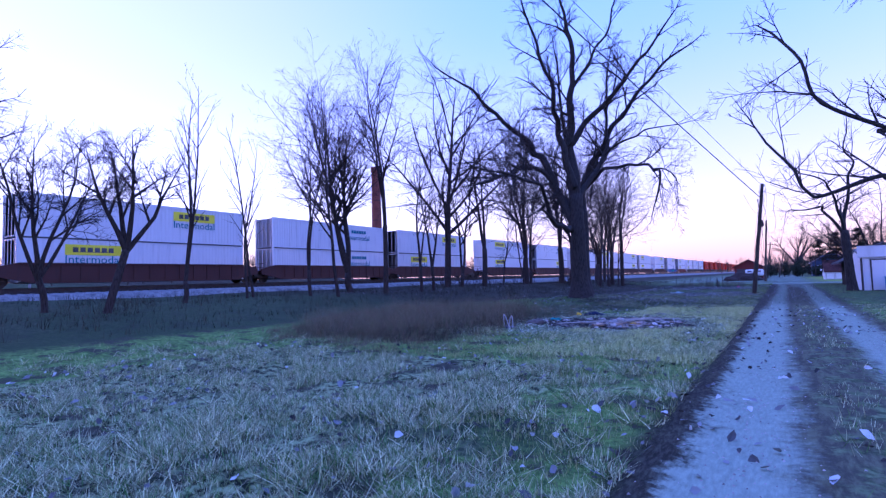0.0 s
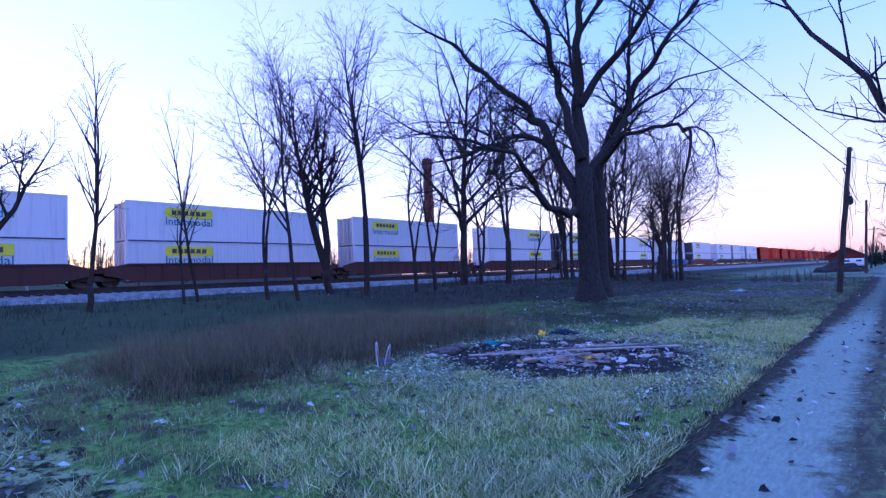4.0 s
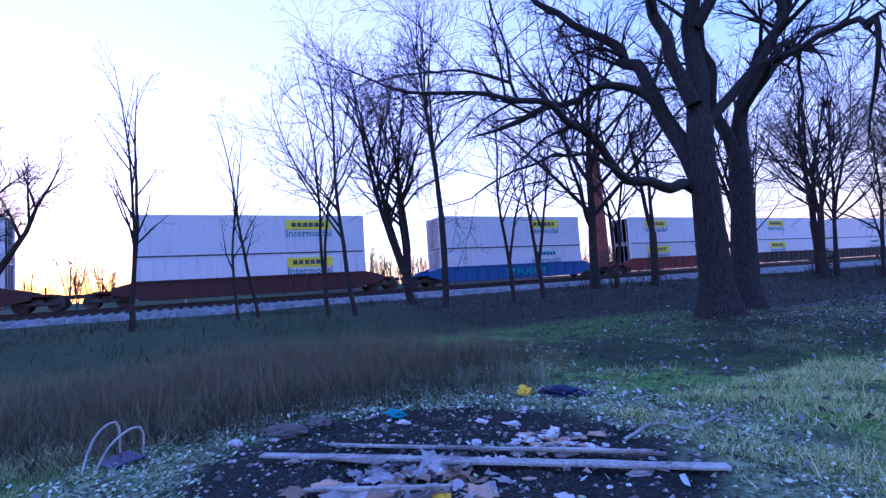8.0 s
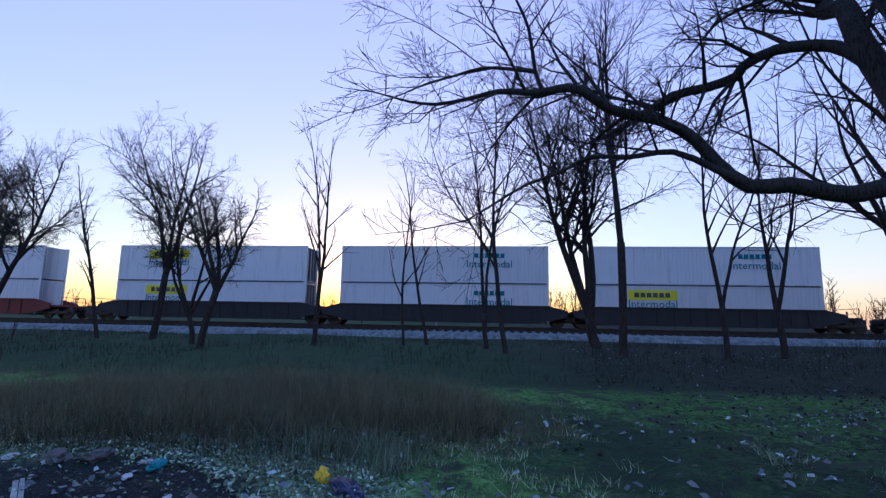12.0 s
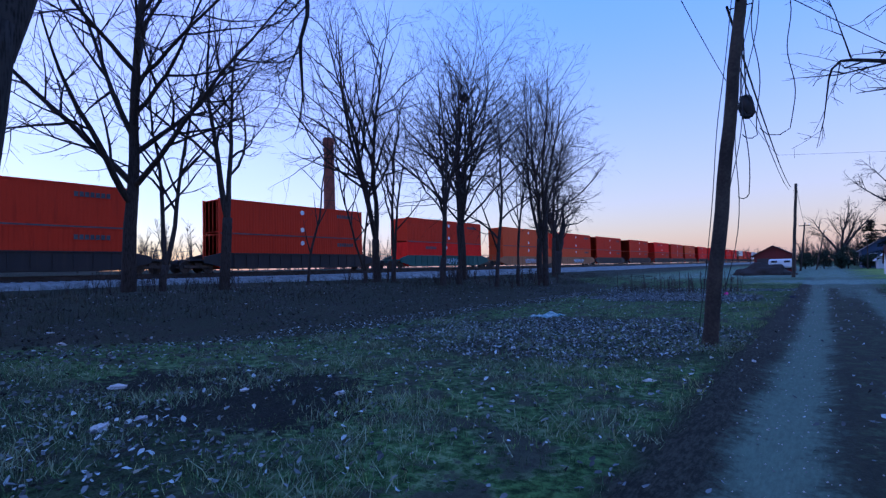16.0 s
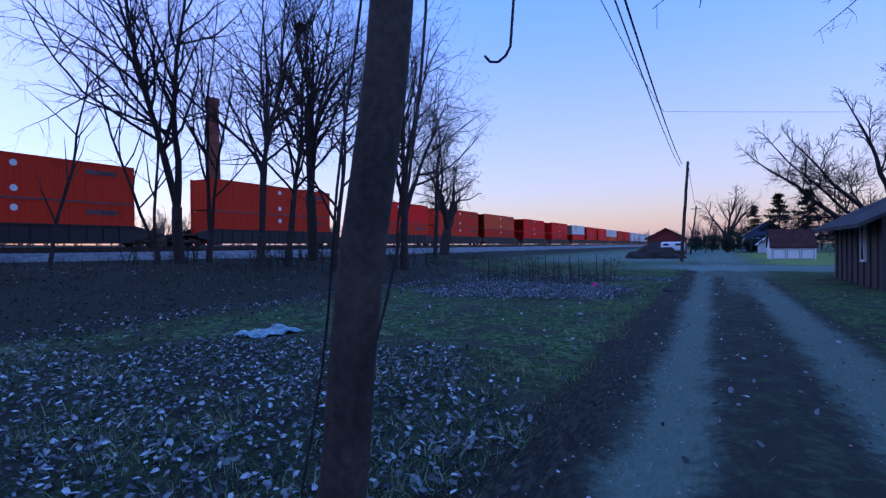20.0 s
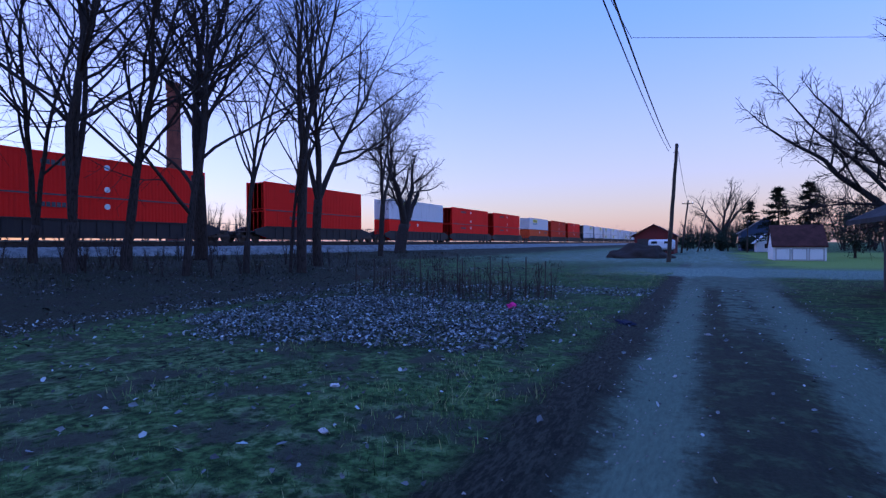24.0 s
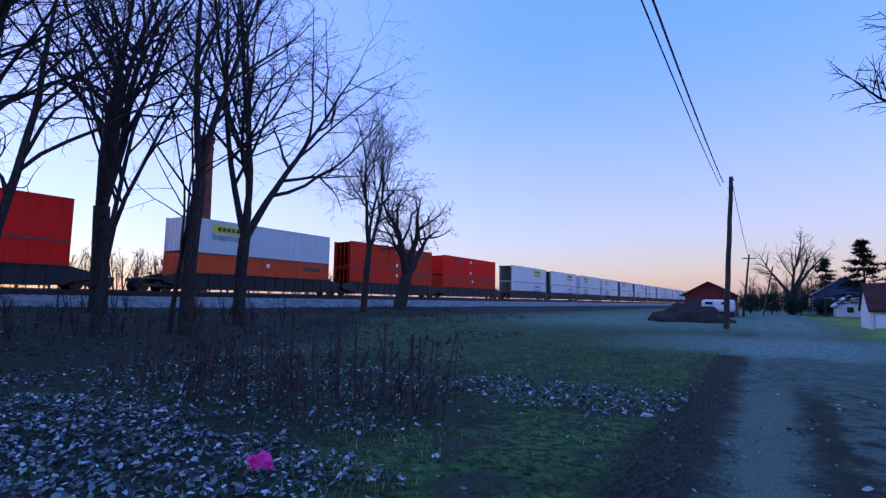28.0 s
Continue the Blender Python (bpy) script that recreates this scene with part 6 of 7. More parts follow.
def fire_place():
    fallen_branch(-1.75, 21.0, 1.25, 1.5)
    gz = lambda x, y, d=0.06: (x, y, height(x, y) + d)
    plank(gz(-3.50, 17.62, 0.06), gz(-2.05, 19.28, 0.07), 0.12, 0.02, 1)
    plank(gz(-2.15, 19.05, 0.06), gz(-0.55, 20.95, 0.05), 0.145, 0.02, 2)
    plank(gz(-3.62, 18.36, 0.06), gz(-1.05, 20.80, 0.07), 0.045, 0.022, 3)
    plank(gz(-3.50, 18.40, 0.07), gz(-1.10, 20.68, 0.10), 0.05, 0.022, 6)
    plank(gz(-2.38, 17.80, 0.06), gz(-1.45, 18.75, 0.09), 0.055, 0.022, 4)
    plank(gz(-3.0, 18.25, 0.05), gz(-2.5, 18.6, 0.09), 0.09, 0.02, 5)
    for x, y, s, m, nm, lb in (
        (-4.5, 19.2, 0.34, PAPER, "plastic_bag", "crumpled white plastic bag in the weeds"),
        (-4.28, 19.45, 0.55, TEAL_CLOTH, "cloth", "teal rag lying at the ash edge"),
        (-4.15, 21.5, 0.30, YELLOW_BAG, "plastic_bag", "bright yellow plastic bag in the weeds"),
        (-3.7, 21.9, 0.95, BLUE_BAG, "tarp", "dark blue tarp crumpled on the ground"),
        (-3.5, 21.0, 0.30, PAPER, "plastic_bag", "crumpled white scrap of plastic"),
        (-4.37, 17.45, 0.40, PAPER, "plastic_bag", "crumpled white plastic bag in the weeds"),
        (-4.42, 18.05, 0.85, RUBBLE, "rubble_lump", "grey lump of broken concrete"),
        (-4.52, 18.5, 0.75, RUBBLE, "rubble_lump", "grey lump of broken concrete"),
        (-4.40, 17.9, 0.24, PAPER, "paper_scrap", "pale scrap of paper"),
        (-0.92, 18.9, 0.42, PAPER, "paper_scrap", "pale folded scrap on the ashes"),
        (-1.4, 19.0, 0.55, CARD, "cardboard", "torn brown cardboard on the ashes"),
        (-1.9, 18.4, 0.45, PAPER, "paper_scrap", "pale scrap of paper"),
        (-2.3, 18.0, 0.50, CARD, "cardboard", "torn brown cardboard on the ashes"),
        (-1.2, 18.1, 0.40, PAPER, "plastic_bag", "crumpled white plastic bag"),
        (-1.7, 18.5, 0.35, PAPER, "paper_scrap", "pale scrap of paper"),
        (-0.7, 19.5, 0.45, PAPER, "plastic_bag", "crumpled white plastic bag"),
        (-0.4, 19.9, 0.35, PAPER, "paper_scrap", "pale scrap of paper"),
        (-1.0, 20.4, 0.40, PAPER, "plastic_bag", "crumpled white plastic bag"),
        (-2.0, 20.3, 0.30, CARD, "cardboard", "torn brown cardboard on the ashes"),
        (-2.6, 19.7, 0.26, PAPER, "paper_scrap", "pale scrap of paper"),
        (-4.75, 34.35, 0.34, PAPER, "plastic_bag", "crumpled bluish white bag on the burnt patch"),
        (-2.45, 36.0, 0.26, PAPER, "paper_scrap", "pale torn scrap at the burnt patch"),
        (-3.25, 34.0, 0.22, PAPER, "paper_scrap", "pale torn scrap at the burnt patch"),
        (-3.6, 35.4, 0.22, PAPER, "paper_scrap", "pale torn scrap at the burnt patch"),
        (-1.5, 18.7, 0.28, YELLOW_BAG, "plastic_bag", "small yellow plastic wrapper"),
        (0.2, 20.3, 0.22, BLUE_BAG, "plastic_bag", "small blue plastic wrapper"),
        (-1.4, 18.4, 0.24, PAPER, "paper_scrap", "pale scrap of paper"),
    ):
        scrap(nm, x, y, s * 0.42, m, lb, x * 7.7 + y, 1.0 if m is YELLOW_BAG and y > 20 else 0.3)
    rng = random.Random(14)
    tints = ((PAPER, "paper_scrap", "small pale scrap of paper"), (CARD, "cardboard", "small scrap of brown cardboard"))
    for i in range(250):
        a, d = rng.uniform(0, 6.28), rng.uniform(0.0, 1.0) ** 0.6
        m, nm, lb = tints[0 if rng.random() < 0.72 else 1]
        cx, cy, reach = ((-1.75, 18.45, 0.70), (-2.1, 20.3, 0.45), (-1.75, 18.45, 0.95), (-2.0, 19.0, 1.9))[i % 4]
        px, py, s = cx + math.cos(a) * d * reach, cy + math.sin(a) * d * reach, rng.uniform(0.03, 0.13)
        if i % 4 in (0, 2):
            torn_sheet(nm, px, py, s * 0.8, m, lb, i)
        else:
            scrap(nm, px, py, s, m, lb, i * 3.3, 0.3)
    # bent pale tube frame: two hoops stuck in the weeds
    f = thing("bent_frame", "bent pale metal tube frame stuck in the weeds", "metal frame")
    for pts in (((-4.30, 15.96, -0.03), (-4.42, 16.02, 0.22), (-4.52, 16.10, 0.37), (-4.62, 16.20, 0.42), (-4.67, 16.27, 0.36), (-4.66, 16.28, -0.03)),
                ((-4.28, 16.08, -0.03), (-4.34, 16.20, 0.22), (-4.42, 16.34, 0.36), (-4.50, 16.45, 0.38), (-4.58, 16.51, 0.29), (-4.61, 16.50, -0.03))):
        verts, faces = [], []
        line = smooth_path([(x, y, height(x, y) + z) for x, y, z in pts], 0.05)
        tube(verts, faces, line, [0.013] * len(line), 8)
        raw("hoop", verts, faces, DULL_TUBE, f, smooth=True)
    z = height(-4.45, 16.3)
    part("footplate", box(bmesh.new(), (-4.46, 16.3, z + 0.07), (0.30, 0.36, 0.03), pose(0, 0, 0, 4, 8, 30).to_3x3(), 0.01), BLUE_BAG, f, "dull blue footplate")
    # small rubble and clods
    verts, faces = [], []
    for i in range(2600):
        a = rng.uniform(0, 6.283)
        d = rng.gauss(0.85, 0.42) if i % 2 else rng.uniform(0, 1.05)
        x, y = -2.3 + math.cos(a) * d * 2.6, 18.9 + math.sin(a) * d * 2.5
        if x > 1.0 or d < 0:
            continue
        s = rng.uniform(0.008, 0.035) * (1.6 if rng.random() < 0.12 else 1)
        z = height(x, y)
        b = len(verts)
        for dx, dy, dz in ((1, 0, 0), (-0.5, 0.9, 0), (-0.5, -0.9, 0), (0.1, 0.1, 1.0)):
            verts.append((x + dx * s * rng.uniform(0.7, 1.6), y + dy * s * rng.uniform(0.7, 1.6), z + dz * s * rng.uniform(0.5, 1.1)))
        faces += [(b, b + 1, b + 3), (b + 1, b + 2, b + 3), (b + 2, b, b + 3)]
    tagged(raw("rubble", verts, faces, RUBBLE), "grey ash clods and rubble round the fire place", "rubble", kind="stuff")


fire_place()


# ---- loose things further on ----
def crumpled_sheet():
    bm = bmesh.new()
    n = 22
    rows = []
    for i in range(n + 1):
        row = []
        for j in range(n + 1):
            u, v = i / n - 0.5, j / n - 0.5
            x, y = -4.70 + u * 0.75 + v * 0.15, 46.85 + v * 1.0
            h = 0.02 + 0.08 * max(0, noise.noise((u * 4, v * 6, 2)) + 0.22) + 0.09 * ease(0.35, 0.0, math.hypot(u, v - 0.2)) + 0.05 * noise.noise((u * 12, v * 14, 7))
            row.append(bm.verts.new((x + 0.06 * noise.noise((u * 9, v * 5, 4)), y, height(x, y) + max(0.01, h))))
        rows.append(row)
    for a, b in zip(rows, rows[1:]):
        for j in range(n):
            bm.faces.new((a[j], a[j + 1], b[j + 1], b[j]))
    tagged(part("plastic_sheet", bm, SHEET), "crumpled bluish white plastic sheet on the grass", "plastic sheet")


crumpled_sheet()
scrap("tarp", 1.35, 58.2, 0.34, DARK_TARP, "dark blue flattened tarp at the edge of the lane", 5.0, 0.12, "tarp", "")
scrap("toy_ball", -1.28, 59.4, 0.13, PINK, "bright pink plastic toy among the leaves", 3.0, 0.9, "toy", "")
for k, (x, y, s) in enumerate(((-15.5, 43.0, 0.2), (-13.0, 36.0, 0.25), (-10.5, 35.5, 0.3), (1.55, 41.0, 0.14), (0.6, 38.6, 0.16), (-3.2, 33.6, 0.28), (1.0, 63.4, 0.2), (0.8, 56.5, 0.12), (-0.7, 52.4, 0.16), (0.0, 51.4, 0.14), (2.0, 55.5, 0.10), (2.7, 57.4, 0.12), (2.35, 54.6, 0.10))):
    scrap("paper_scrap", x, y, s * 0.5, PAPER, "pale scrap of paper on the grass", k * 2.1)


def garden_stalks():
    """Dead plants on upright stakes, with strings drawn between the stakes."""
    rng = random.Random(31)
    bed = thing("garden_rows", "rows of dead stalks on dark stakes with faint strings", "garden bed")
    stakes = ((-1.0, 61.1), (-1.6, 61.4), (-2.4, 61.8), (-2.8, 61.9), (-3.2, 60.9), (-3.9, 62.0), (-4.7, 61.2), (-5.4, 60.7), (-6.2, 61.0), (-7.1, 61.3))
    tops = []
    for k, (x, y) in enumerate(stakes):
        z, h = height(x, y), 1.02 + 0.16 * rng.random()
        verts, faces = [], []
        top = Vector((x + rng.gauss(0, 0.03), y + rng.gauss(0, 0.03), z + h))
        tube(verts, faces, [Vector((x, y, z - 0.1)), top], [0.019, 0.016], 6)
        raw("stake", verts, faces, STALK, bed)
        tops.append(top)
    for i in range(64):
        x, y = -7.2 + 6.3 * rng.random(), 60.6 + rng.choice((0, 0.6, 1.2, 1.8)) + rng.uniform(-0.15, 0.15)
        z = height(x, y)
        h = rng.uniform(0.45, 1.05)
        verts, faces = [], []
        lean = Vector((rng.gauss(0, 0.05), rng.gauss(0, 0.05), 1))
        p = Vector((x, y, z - 0.05))
        pts = [p + lean * h * t + Vector((rng.gauss(0, 0.015), rng.gauss(0, 0.015), 0)) for t in (0, 0.35, 0.7, 1)]
        r = rng.uniform(0.008, 0.016)
        tube(verts, faces, pts, [r, r * 0.95, r * 0.85, r * 0.6], 5)
        for t in range(9):
            q = pts[0].lerp(pts[3], rng.uniform(0.2, 1.0))
            e = q + Vector((rng.gauss(0, 0.09), rng.gauss(0, 0.09), rng.uniform(-0.04, 0.12)))
            tube(verts, faces, [q, e], [r * 0.4, r * 0.2], 3)
            b = len(verts)
            w = rng.uniform(0.015, 0.035)
            hang = Vector((rng.gauss(0, 0.02), rng.gauss(0, 0.02), -rng.uniform(0.06, 0.16)))
            verts += [e + Vector((w, 0, 0)), e + hang * 0.5 + Vector((0, w, 0)), e + hang, e + hang * 0.5 - Vector((0, w, 0))]
            faces += [(b, b + 1, b + 2), (b, b + 2, b + 3)]
        raw("stalk", verts, faces, STALK, bed)
    for a, b in zip(tops, tops[1:]):
        for drop in (0.12, 0.38, 0.62):
            verts, faces = [], []
            low = Vector((0, 0, drop))
            tube(verts, faces, [a.lerp(b, t) - low - Vector((0, 0, 0.05 * t * (1 - t))) for t in (0, 0.33, 0.67, 1)], [0.0035] * 4, 3)
            raw("string", verts, faces, PALE_TWIG, bed)


garden_stalks()


def nest():
    rng = random.Random(3)
    verts, faces = [], []
    c = Vector((-17.4, 61.4, 13.65))
    for i in range(160):
        a = Vector((rng.gauss(0, 1), rng.gauss(0, 1), rng.gauss(0, 0.8))).normalized() * 0.34
        b = Vector((rng.gauss(0, 1), rng.gauss(0, 1), rng.gauss(0, 0.8))).normalized() * 0.36
        tube(verts, faces, [c + a, c + (a + b) * 0.45, c + b], [0.012] * 3, 3)
    for k in range(4):
        a = k * 1.57
        tube(verts, faces, [c, c + Vector((math.cos(a) * 0.5, math.sin(a) * 0.5, -0.5)), c + Vector((0.05, 0.4, -3.0))], [0.03, 0.03, 0.05], 4)
    tagged(raw("squirrel_nest", verts, faces, TWIG), "dark round nest of twigs in a bare crown", "nest")


nest()


# ---- grass, weeds and leaves ----
def blades(name, label, mat, seed, spots, tall, width, lean):
    """Upright blades, one thin triangle each."""
    rng = np.random.default_rng(seed)
    pts = np.array(spots)
    n = len(pts)
    h = rng.uniform(tall[0], tall[1], n) * pts[:, 3]
    a = rng.uniform(0, 2 * np.pi, n)
    b = rng.uniform(0, 2 * np.pi, n)
    l = rng.uniform(0, lean, n) * h
    w = rng.uniform(width[0], width[1], n)
    base = pts[:, :3]
    side = np.stack([np.cos(a) * w, np.sin(a) * w, np.full(n, -0.02)], 1)
    tip = base + np.stack([np.cos(b) * l, np.sin(b) * l, h], 1)
    verts = np.stack([base - side * [1, 1, -1], base + side, tip], 1).reshape(-1, 3)
    faces = np.arange(3 * n).reshape(-1, 3)
    return tagged(raw(name, verts.tolist(), faces.tolist(), mat), label, "grass", kind="stuff")


def lane_gap(x, y):
    """How bare the ground is kept by wheels and fire: 0 bare, 1 grown."""
    if 1.32 < x < 2.75 or 3.4 < x < 4.7:
        return 0
    ash = ((x + 2.2) / 2.7) ** 2 + ((y - 19) / 2.5) ** 2
    if ash < 1:
        return 0
    if ash < 2.0:
        return 0.12
    return 0.5 if 2.7 <= x <= 3.4 else 1


def scatter(seed, count, xr, yr, keep, tuft=7, spread=0.10):
    rng = random.Random(seed)
    out = []
    while len(out) < count:
        x, y = rng.uniform(*xr), rng.uniform(*yr)
        k = keep(x, y)
        if rng.random() > k:
            continue
        size = rng.uniform(0.6, 1.25) * (1 + 0.75 * noise.noise((x * 0.9, y * 0.9, 2)))
        for _ in range(tuft):
            px, py = x + rng.gauss(0, spread), y + rng.gauss(0, spread)
            if lane_gap(px, py) > 0:
                out.append((px, py, height(px, py) - 0.01, size))
    return out


def near(x, y):
    d = abs(x - 2.5)
    return 1.0 if d < 4 else max(0.12, 1.0 - (d - 4) / 9)


def patch(x, y, s, k):
    return noise.noise((x * s, y * s, k))


def dry_field(x, y):
    """1 in the dry field at the near end, 0 in the turf beyond it."""
    return ease(13.0, 8.5, y) * (0.3 + 0.7 * ease(0.8, -2.6, x)) * ease(-11, -9, x)


def bare(x, y):
    """1 on the dark bare soil between the dead weeds and the great tree."""
    a = ((x + 7.2) / 3.0) ** 2 + ((y - 24.3) / 1.6) ** 2
    b = ((x + 5.0) / 2.8) ** 2 + ((y - 26.2) / 1.6) ** 2
    return ease(1.25, 0.75, min(a, b) + 0.5 * patch(x, y, 0.9, 61))


def mown(x, y):
    """1 on the mown green band that crosses the field's end."""
    return ease(1.9, 1.1, abs(y - 12.1 + 0.13 * x + 0.8 * patch(x, y, 0.6, 51))) * ease(-10.0, -8.4, x) * ease(0.6, -0.4, x)


blades("dry_grass", "pale dry matted grass tufts in the field", STRAW, 1,
       scatter(1, 145000, (-11, 1.6), (1, 27), lambda x, y: near(x, y) * ease(27, 16, y) * (1 - 0.9 * mown(x, y)) * (1.0 if patch(x, y, 3.6, 77) > -0.05 else 0.06) * (0.95 if 0.7 * patch(x, y, 0.5, 1) + 0.8 * patch(x, y, 1.5, 9) > 0.10 - 0.25 * dry_field(x, y) else 0.05) * lane_gap(x, y), 21, 0.065), (0.03, 0.16), (0.0035, 0.0085), 2.1)
blades("dry_grass", "pale dry grass tufts along the lane", STRAW, 2,
       scatter(2, 15000, (0.2, 6.5), (1, 30), lambda x, y: (0.8 if patch(x, y, 0.5, 2) > 0.05 else 0.1) * lane_gap(x, y), 8, 0.08), (0.04, 0.12), (0.003, 0.006), 1.0)
blades("green_grass", "short green turf", TURF, 3,
       scatter(3, 62000, (-12, 1.5), (1, 26), lambda x, y: near(x, y) * ease(23, 18, y) * (1 - 0.9 * bare(x, y)) * (1 - 0.8 * dry_field(x, y) * (1 - mown(x, y))) * (0.9 if mown(x, y) > 0.3 or patch(x, y, 0.35, 1) < 0.05 or -1 < x < 1 else 0.2) * lane_gap(x, y), 11, 0.10), (0.03, 0.10), (0.003, 0.006), 1.2)
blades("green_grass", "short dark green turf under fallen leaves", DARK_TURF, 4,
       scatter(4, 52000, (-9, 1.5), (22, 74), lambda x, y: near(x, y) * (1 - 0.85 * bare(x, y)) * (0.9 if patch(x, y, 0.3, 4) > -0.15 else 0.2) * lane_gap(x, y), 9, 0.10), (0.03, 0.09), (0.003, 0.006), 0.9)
blades("green_grass", "bright green turf tufts beside the lane", TURF, 9,
       scatter(9, 20000, (-3.2, 1.4), (24, 76), lambda x, y: (0.8 if x > -1.6 else 0.3) if patch(x, y, 0.45, 14) > 0.02 else 0.05, 12, 0.12), (0.03, 0.10), (0.003, 0.007), 1.2)
blades("dry_grass", "pale dry grass tufts past the great tree", DRY_TUFT, 12,
       scatter(12, 42000, (-7, 1.3), (27, 44), lambda x, y: (0.9 if patch(x, y, 0.55, 23) + 0.5 * patch(x, y, 1.7, 24) > 0.06 else 0.04), 15, 0.09), (0.03, 0.12), (0.0035, 0.0085), 2.0)
blades("green_grass", "green turf on the lane's far side", TURF, 5,
       scatter(5, 9000, (4.8, 12), (8, 78), lambda x, y: 0.8 * lane_gap(x, y), 8, 0.12), (0.04, 0.10), (0.004, 0.007), 0.9)


def weed_bed(x, y):
    """The strip of tall dead weeds between the fire place and the trees."""
    e = ((x + 8.2) / 3.6) ** 2 + ((y - 18.2) / 5.2) ** 2
    f = ((x + 6.0) / 2.2) ** 2 + ((y - 14.0) / 1.8) ** 2
    e = min(e, f + 0.25) + 0.35 * patch(x, y, 0.6, 6)
    return 1.0 if e < 0.75 else max(0.0, 1 - (e - 0.75) / 0.5)


blades("dry_grass", "pale green dry tufts between ashes and lane", LUSH, 10,
       scatter(10, 62000, (-2.6, 1.4), (12, 28), lambda x, y: 0.9 if patch(x, y, 0.6, 17) > -0.1 else 0.10, 16, 0.09), (0.04, 0.13), (0.0035, 0.008), 1.8)
blades("dead_weeds", "tall brown dead weeds", WEED, 6,
       scatter(6, 62000, (-13.5, -3.6), (8, 25), lambda x, y: weed_bed(x, y) * (1 if x < -6.8 else 0.22 if x < -4.9 else 0.08) * (1 if patch(x, y, 0.5, 41) > -0.2 else 0.4), 10, 0.14), (0.14, 0.74), (0.002, 0.0045), 1.1)
blades("dead_weeds", "thin brown dead weeds at the bed's edge", WEED, 11,
       scatter(11, 34000, (-14, -3.8), (7, 28), lambda x, y: 0.5 * (weed_bed(x * 0.82 - 1.4, y * 0.80 + 3.6) > 0.3) * (patch(x, y, 0.9, 31) > -0.15) * (1 if x < -4.9 else 0.3), 12, 0.12), (0.06, 0.34), (0.002, 0.0045), 1.4)
# dark low blades stand in for the shade at the weeds' feet
blades("dead_weeds", "dark low blades for the shade among the dead weeds", SHADED_WEED, 13,
       scatter(13, 60000, (-13.5, -4.4), (8, 25), lambda x, y: weed_bed(x, y) * (1 if x < -4.9 else 0.35), 10, 0.14), (0.08, 0.32), (0.003, 0.006), 1.2)
blades("pale_weeds", "pale feathery dead weeds at the ash edge", PALE_WEED, 7,
       scatter(7, 1100, (-5.5, -4.3), (19.0, 22.5), lambda x, y: 0.8 if patch(x, y, 1.1, 3) > -0.1 else 0.1, 12, 0.10), (0.12, 0.50), (0.003, 0.009), 0.8)
blades("bank_weeds", "dark weeds and brush along the bank", SHADED_WEED, 8,
       scatter(8, 26000, (-29, -13), (-25, 95), lambda x, y: 0.7 if patch(x, y, 0.25, 8) > 0 else 0.2, 8, 0.25), (0.10, 0.40), (0.006, 0.016), 0.7)


def fallen_leaves(name, label, seed, count, xr, yr, keep, size, mat=None):
    rng = random.Random(seed)
    verts, faces = [], []
    made = 0
    while made < count:
        x, y = rng.uniform(*xr), rng.uniform(*yr)
        if rng.random() > keep(x, y):
            continue
        made += 1
        s = rng.uniform(*size)
        a = rng.uniform(0, 6.283)
        turn = Matrix.Rotation(a, 3, "Z") @ Matrix.Rotation(rng.gauss(0, 0.45), 3, "X") @ Matrix.Rotation(rng.gauss(0, 0.45), 3, "Y")
        z = height(x, y) + rng.uniform(0.012, 0.045)
        b = len(verts)
        curl = rng.uniform(0.1, 0.5) * s
        for p in ((-s, 0, curl * 0.6), (-s * 0.35, -s * 0.62, curl), (s * 0.5, -s * 0.5, curl * 0.8), (s * 1.1, 0, curl * 0.4), (s * 0.4, s * 0.55, curl), (-s * 0.4, s * 0.6, curl * 0.9), (0, 0, 0)):
            verts.append(Vector((x, y, z)) + turn @ (Vector(p) * rng.uniform(0.5, 1.25)))
        faces += [(b + k, b + (k + 1) % 6, b + 6) for k in range(6)]
    return tagged(raw(name, verts, faces, mat or LEAF), label, "leaves", kind="stuff")


def leaf_bed(x, y):
    """Drifts of leaves: one round the near pole, one before the garden rows, thin elsewhere."""
    w = 0.7 * patch(x, y, 0.6, 11) + 0.5 * patch(x, y, 2.1, 12)
    a = ((x + 2.4) / 4.0) ** 2 + ((y - 43.0) / 3.7) ** 2 + w
    b = ((x + 3.2) / 3.6) ** 4 + ((y - 57.0) / 3.2) ** 4 + w
    c = ((x + 3.2) / 3.4) ** 2 + ((y - 32.4) / 2.2) ** 2 + w
    d = ((x + 0.3) / 2.0) ** 2 + ((y - 64.3) / 1.3) ** 2 + w
    e = ((x + 4.8) / 3.8) ** 2 + ((y - 62.2) / 2.4) ** 2 + w
    if x > 1.3:
        return 0.012
    return 0.8 if b < 0.9 else 0.5 if min(a, d) < 0.9 else 0.25 if min(c, e) < 0.9 else (0.025 if y > 46 else 0.06) if x > -7.5 else 0.16


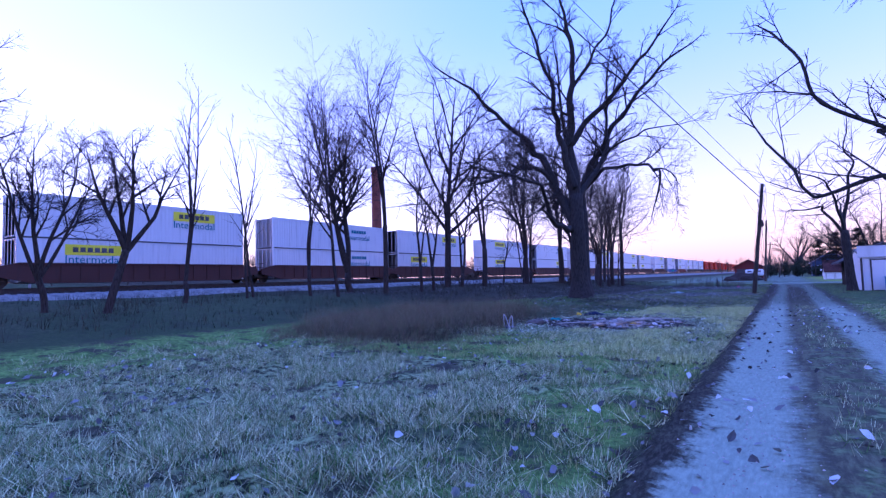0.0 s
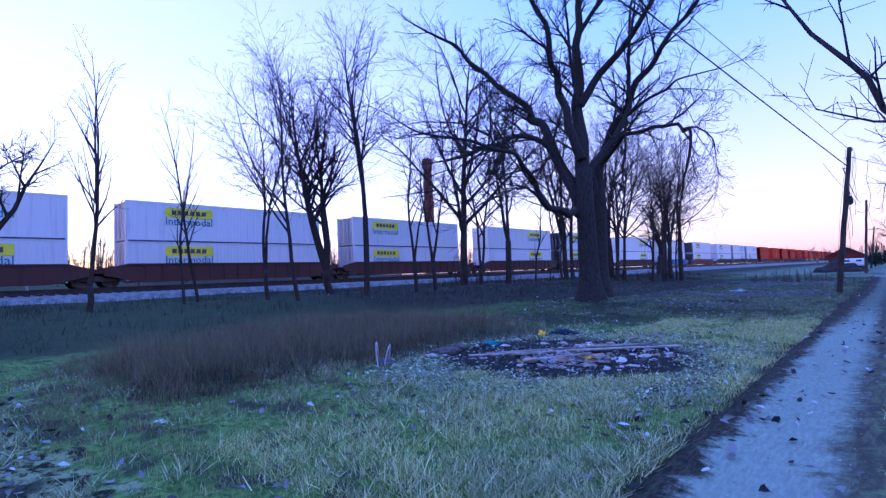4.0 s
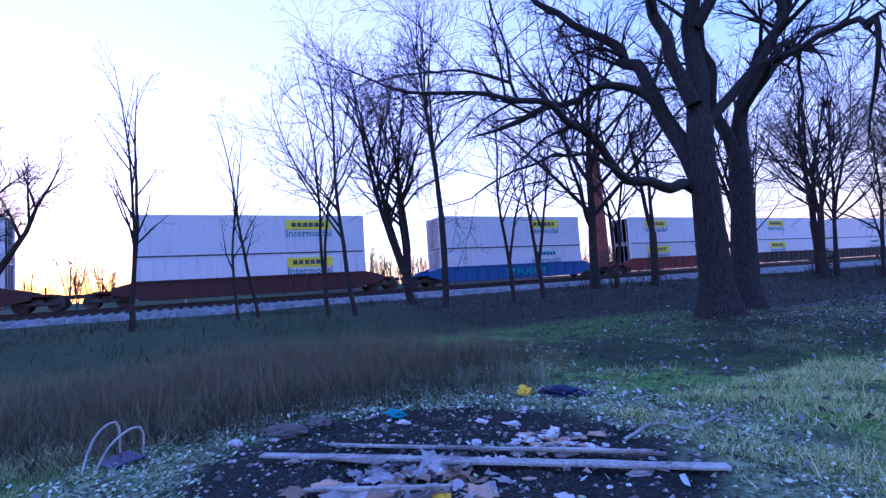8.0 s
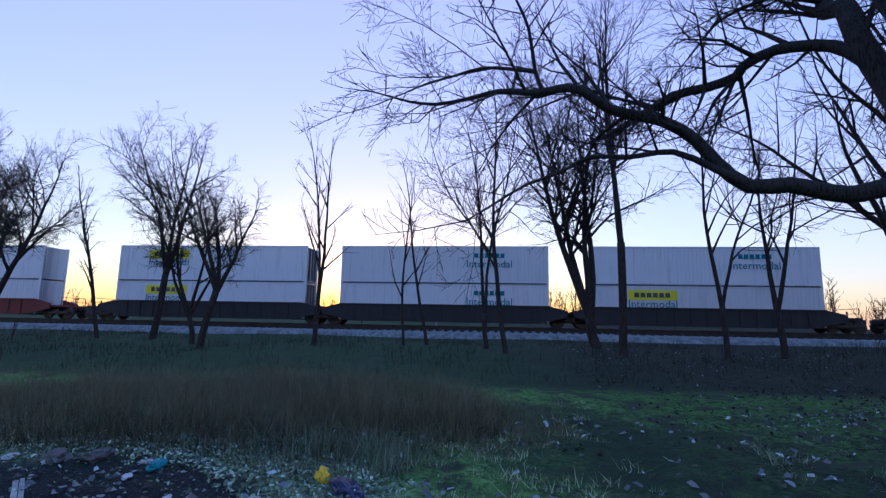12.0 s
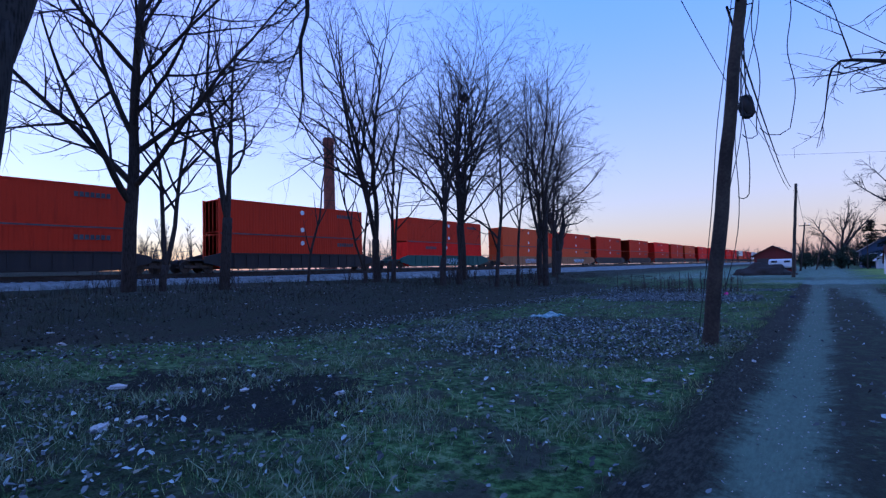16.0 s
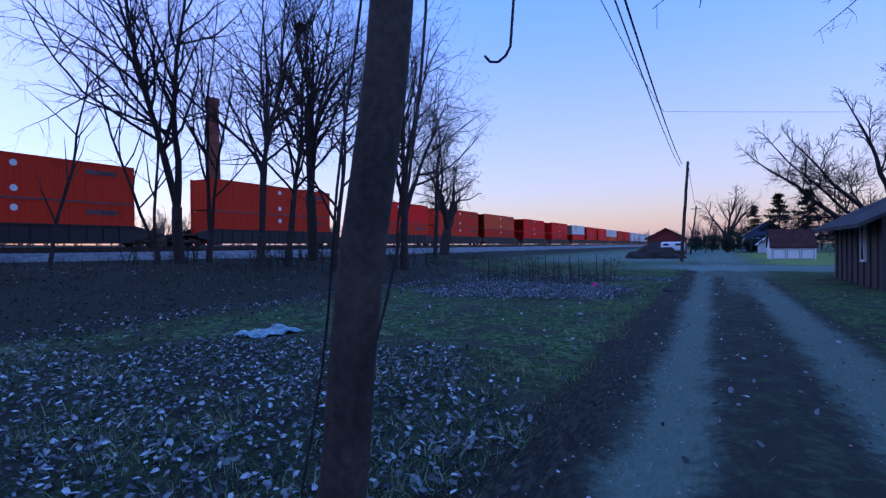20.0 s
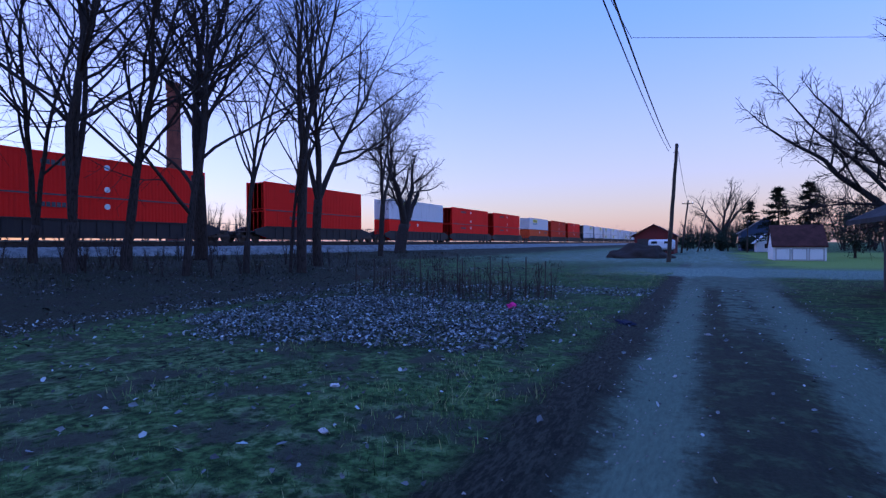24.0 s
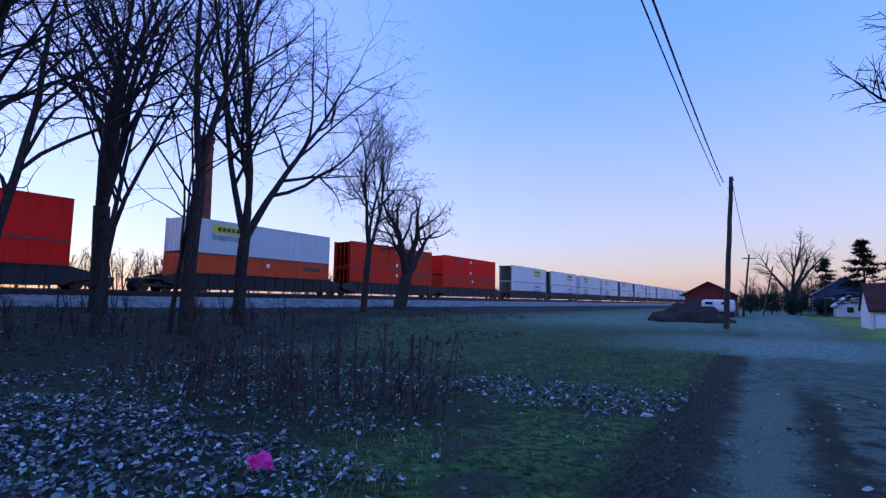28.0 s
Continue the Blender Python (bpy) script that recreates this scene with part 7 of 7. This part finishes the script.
fallen_leaves("leaf_litter", "drifts of pale curled fallen leaves on turf", 41, 34000, (-9, 5), (28, 67), leaf_bed, (0.018, 0.043))
fallen_leaves("leaf_litter", "scattered fallen leaves under the trees", 42, 11000, (-22, -6), (26, 78), lambda x, y: 0.8 if patch(x, y, 0.3, 5) > -0.1 else 0.25, (0.028, 0.06), DULL_LEAF)
fallen_leaves("leaf_litter", "scattered fallen leaves in dry grass", 43, 2400, (-9, 5), (2, 28), lambda x, y: 0.6 if patch(x, y, 0.5, 5) > 0 else 0.15, (0.03, 0.07))



def ash_ring(x, y):
    e = ((x + 2.2) / 2.7) ** 2 + ((y - 19) / 2.5) ** 2 + 0.5 * patch(x, y, 0.8, 21)
    return 0.03 if e < 0.85 else 0.9 if e < 1.7 else max(0.0, 0.9 - (e - 1.7))


fallen_leaves("leaf_litter", "pale litter of leaves round the ashes", 44, 15000, (-6.5, 1.0), (14.0, 23.5), ash_ring, (0.012, 0.036), ASH_LEAF)


def lane_pebbles():
    rng = random.Random(17)
    verts, faces = [], []
    for i in range(6000):
        c = 2.12 if rng.random() < 0.6 else 4.0
        x, y = c + rng.gauss(0, 0.26), 3 + 71 * rng.random() ** 1.5
        s = rng.uniform(0.006, 0.018)
        z = height(x, y)
        b = len(verts)
        for dx, dy, dz in ((1, 0, 0), (-0.5, 0.9, 0), (-0.5, -0.9, 0), (0.1, 0.1, 0.9)):
            verts.append((x + dx * s * rng.uniform(0.7, 1.4), y + dy * s * rng.uniform(0.7, 1.4), z - 0.003 + dz * s))
        faces += [(b, b + 1, b + 3), (b + 1, b + 2, b + 3), (b + 2, b, b + 3)]
    tagged(raw("pebbles", verts, faces, PEBBLE), "loose pale gravel in the wheel ruts", "gravel", kind="stuff")


lane_pebbles()


# ---- what moves: every car and container of the train ----
def motions():
    times = [0, 0.1, 0.3] + [float(t) for t in range(1, 28)] + [27.7, 27.9, 28]
    for ob, s, z in TRAIN:
        walk(ob, [(t, TRACK @ pose(0, s - SPEED * t, z)) for t in times])


motions()
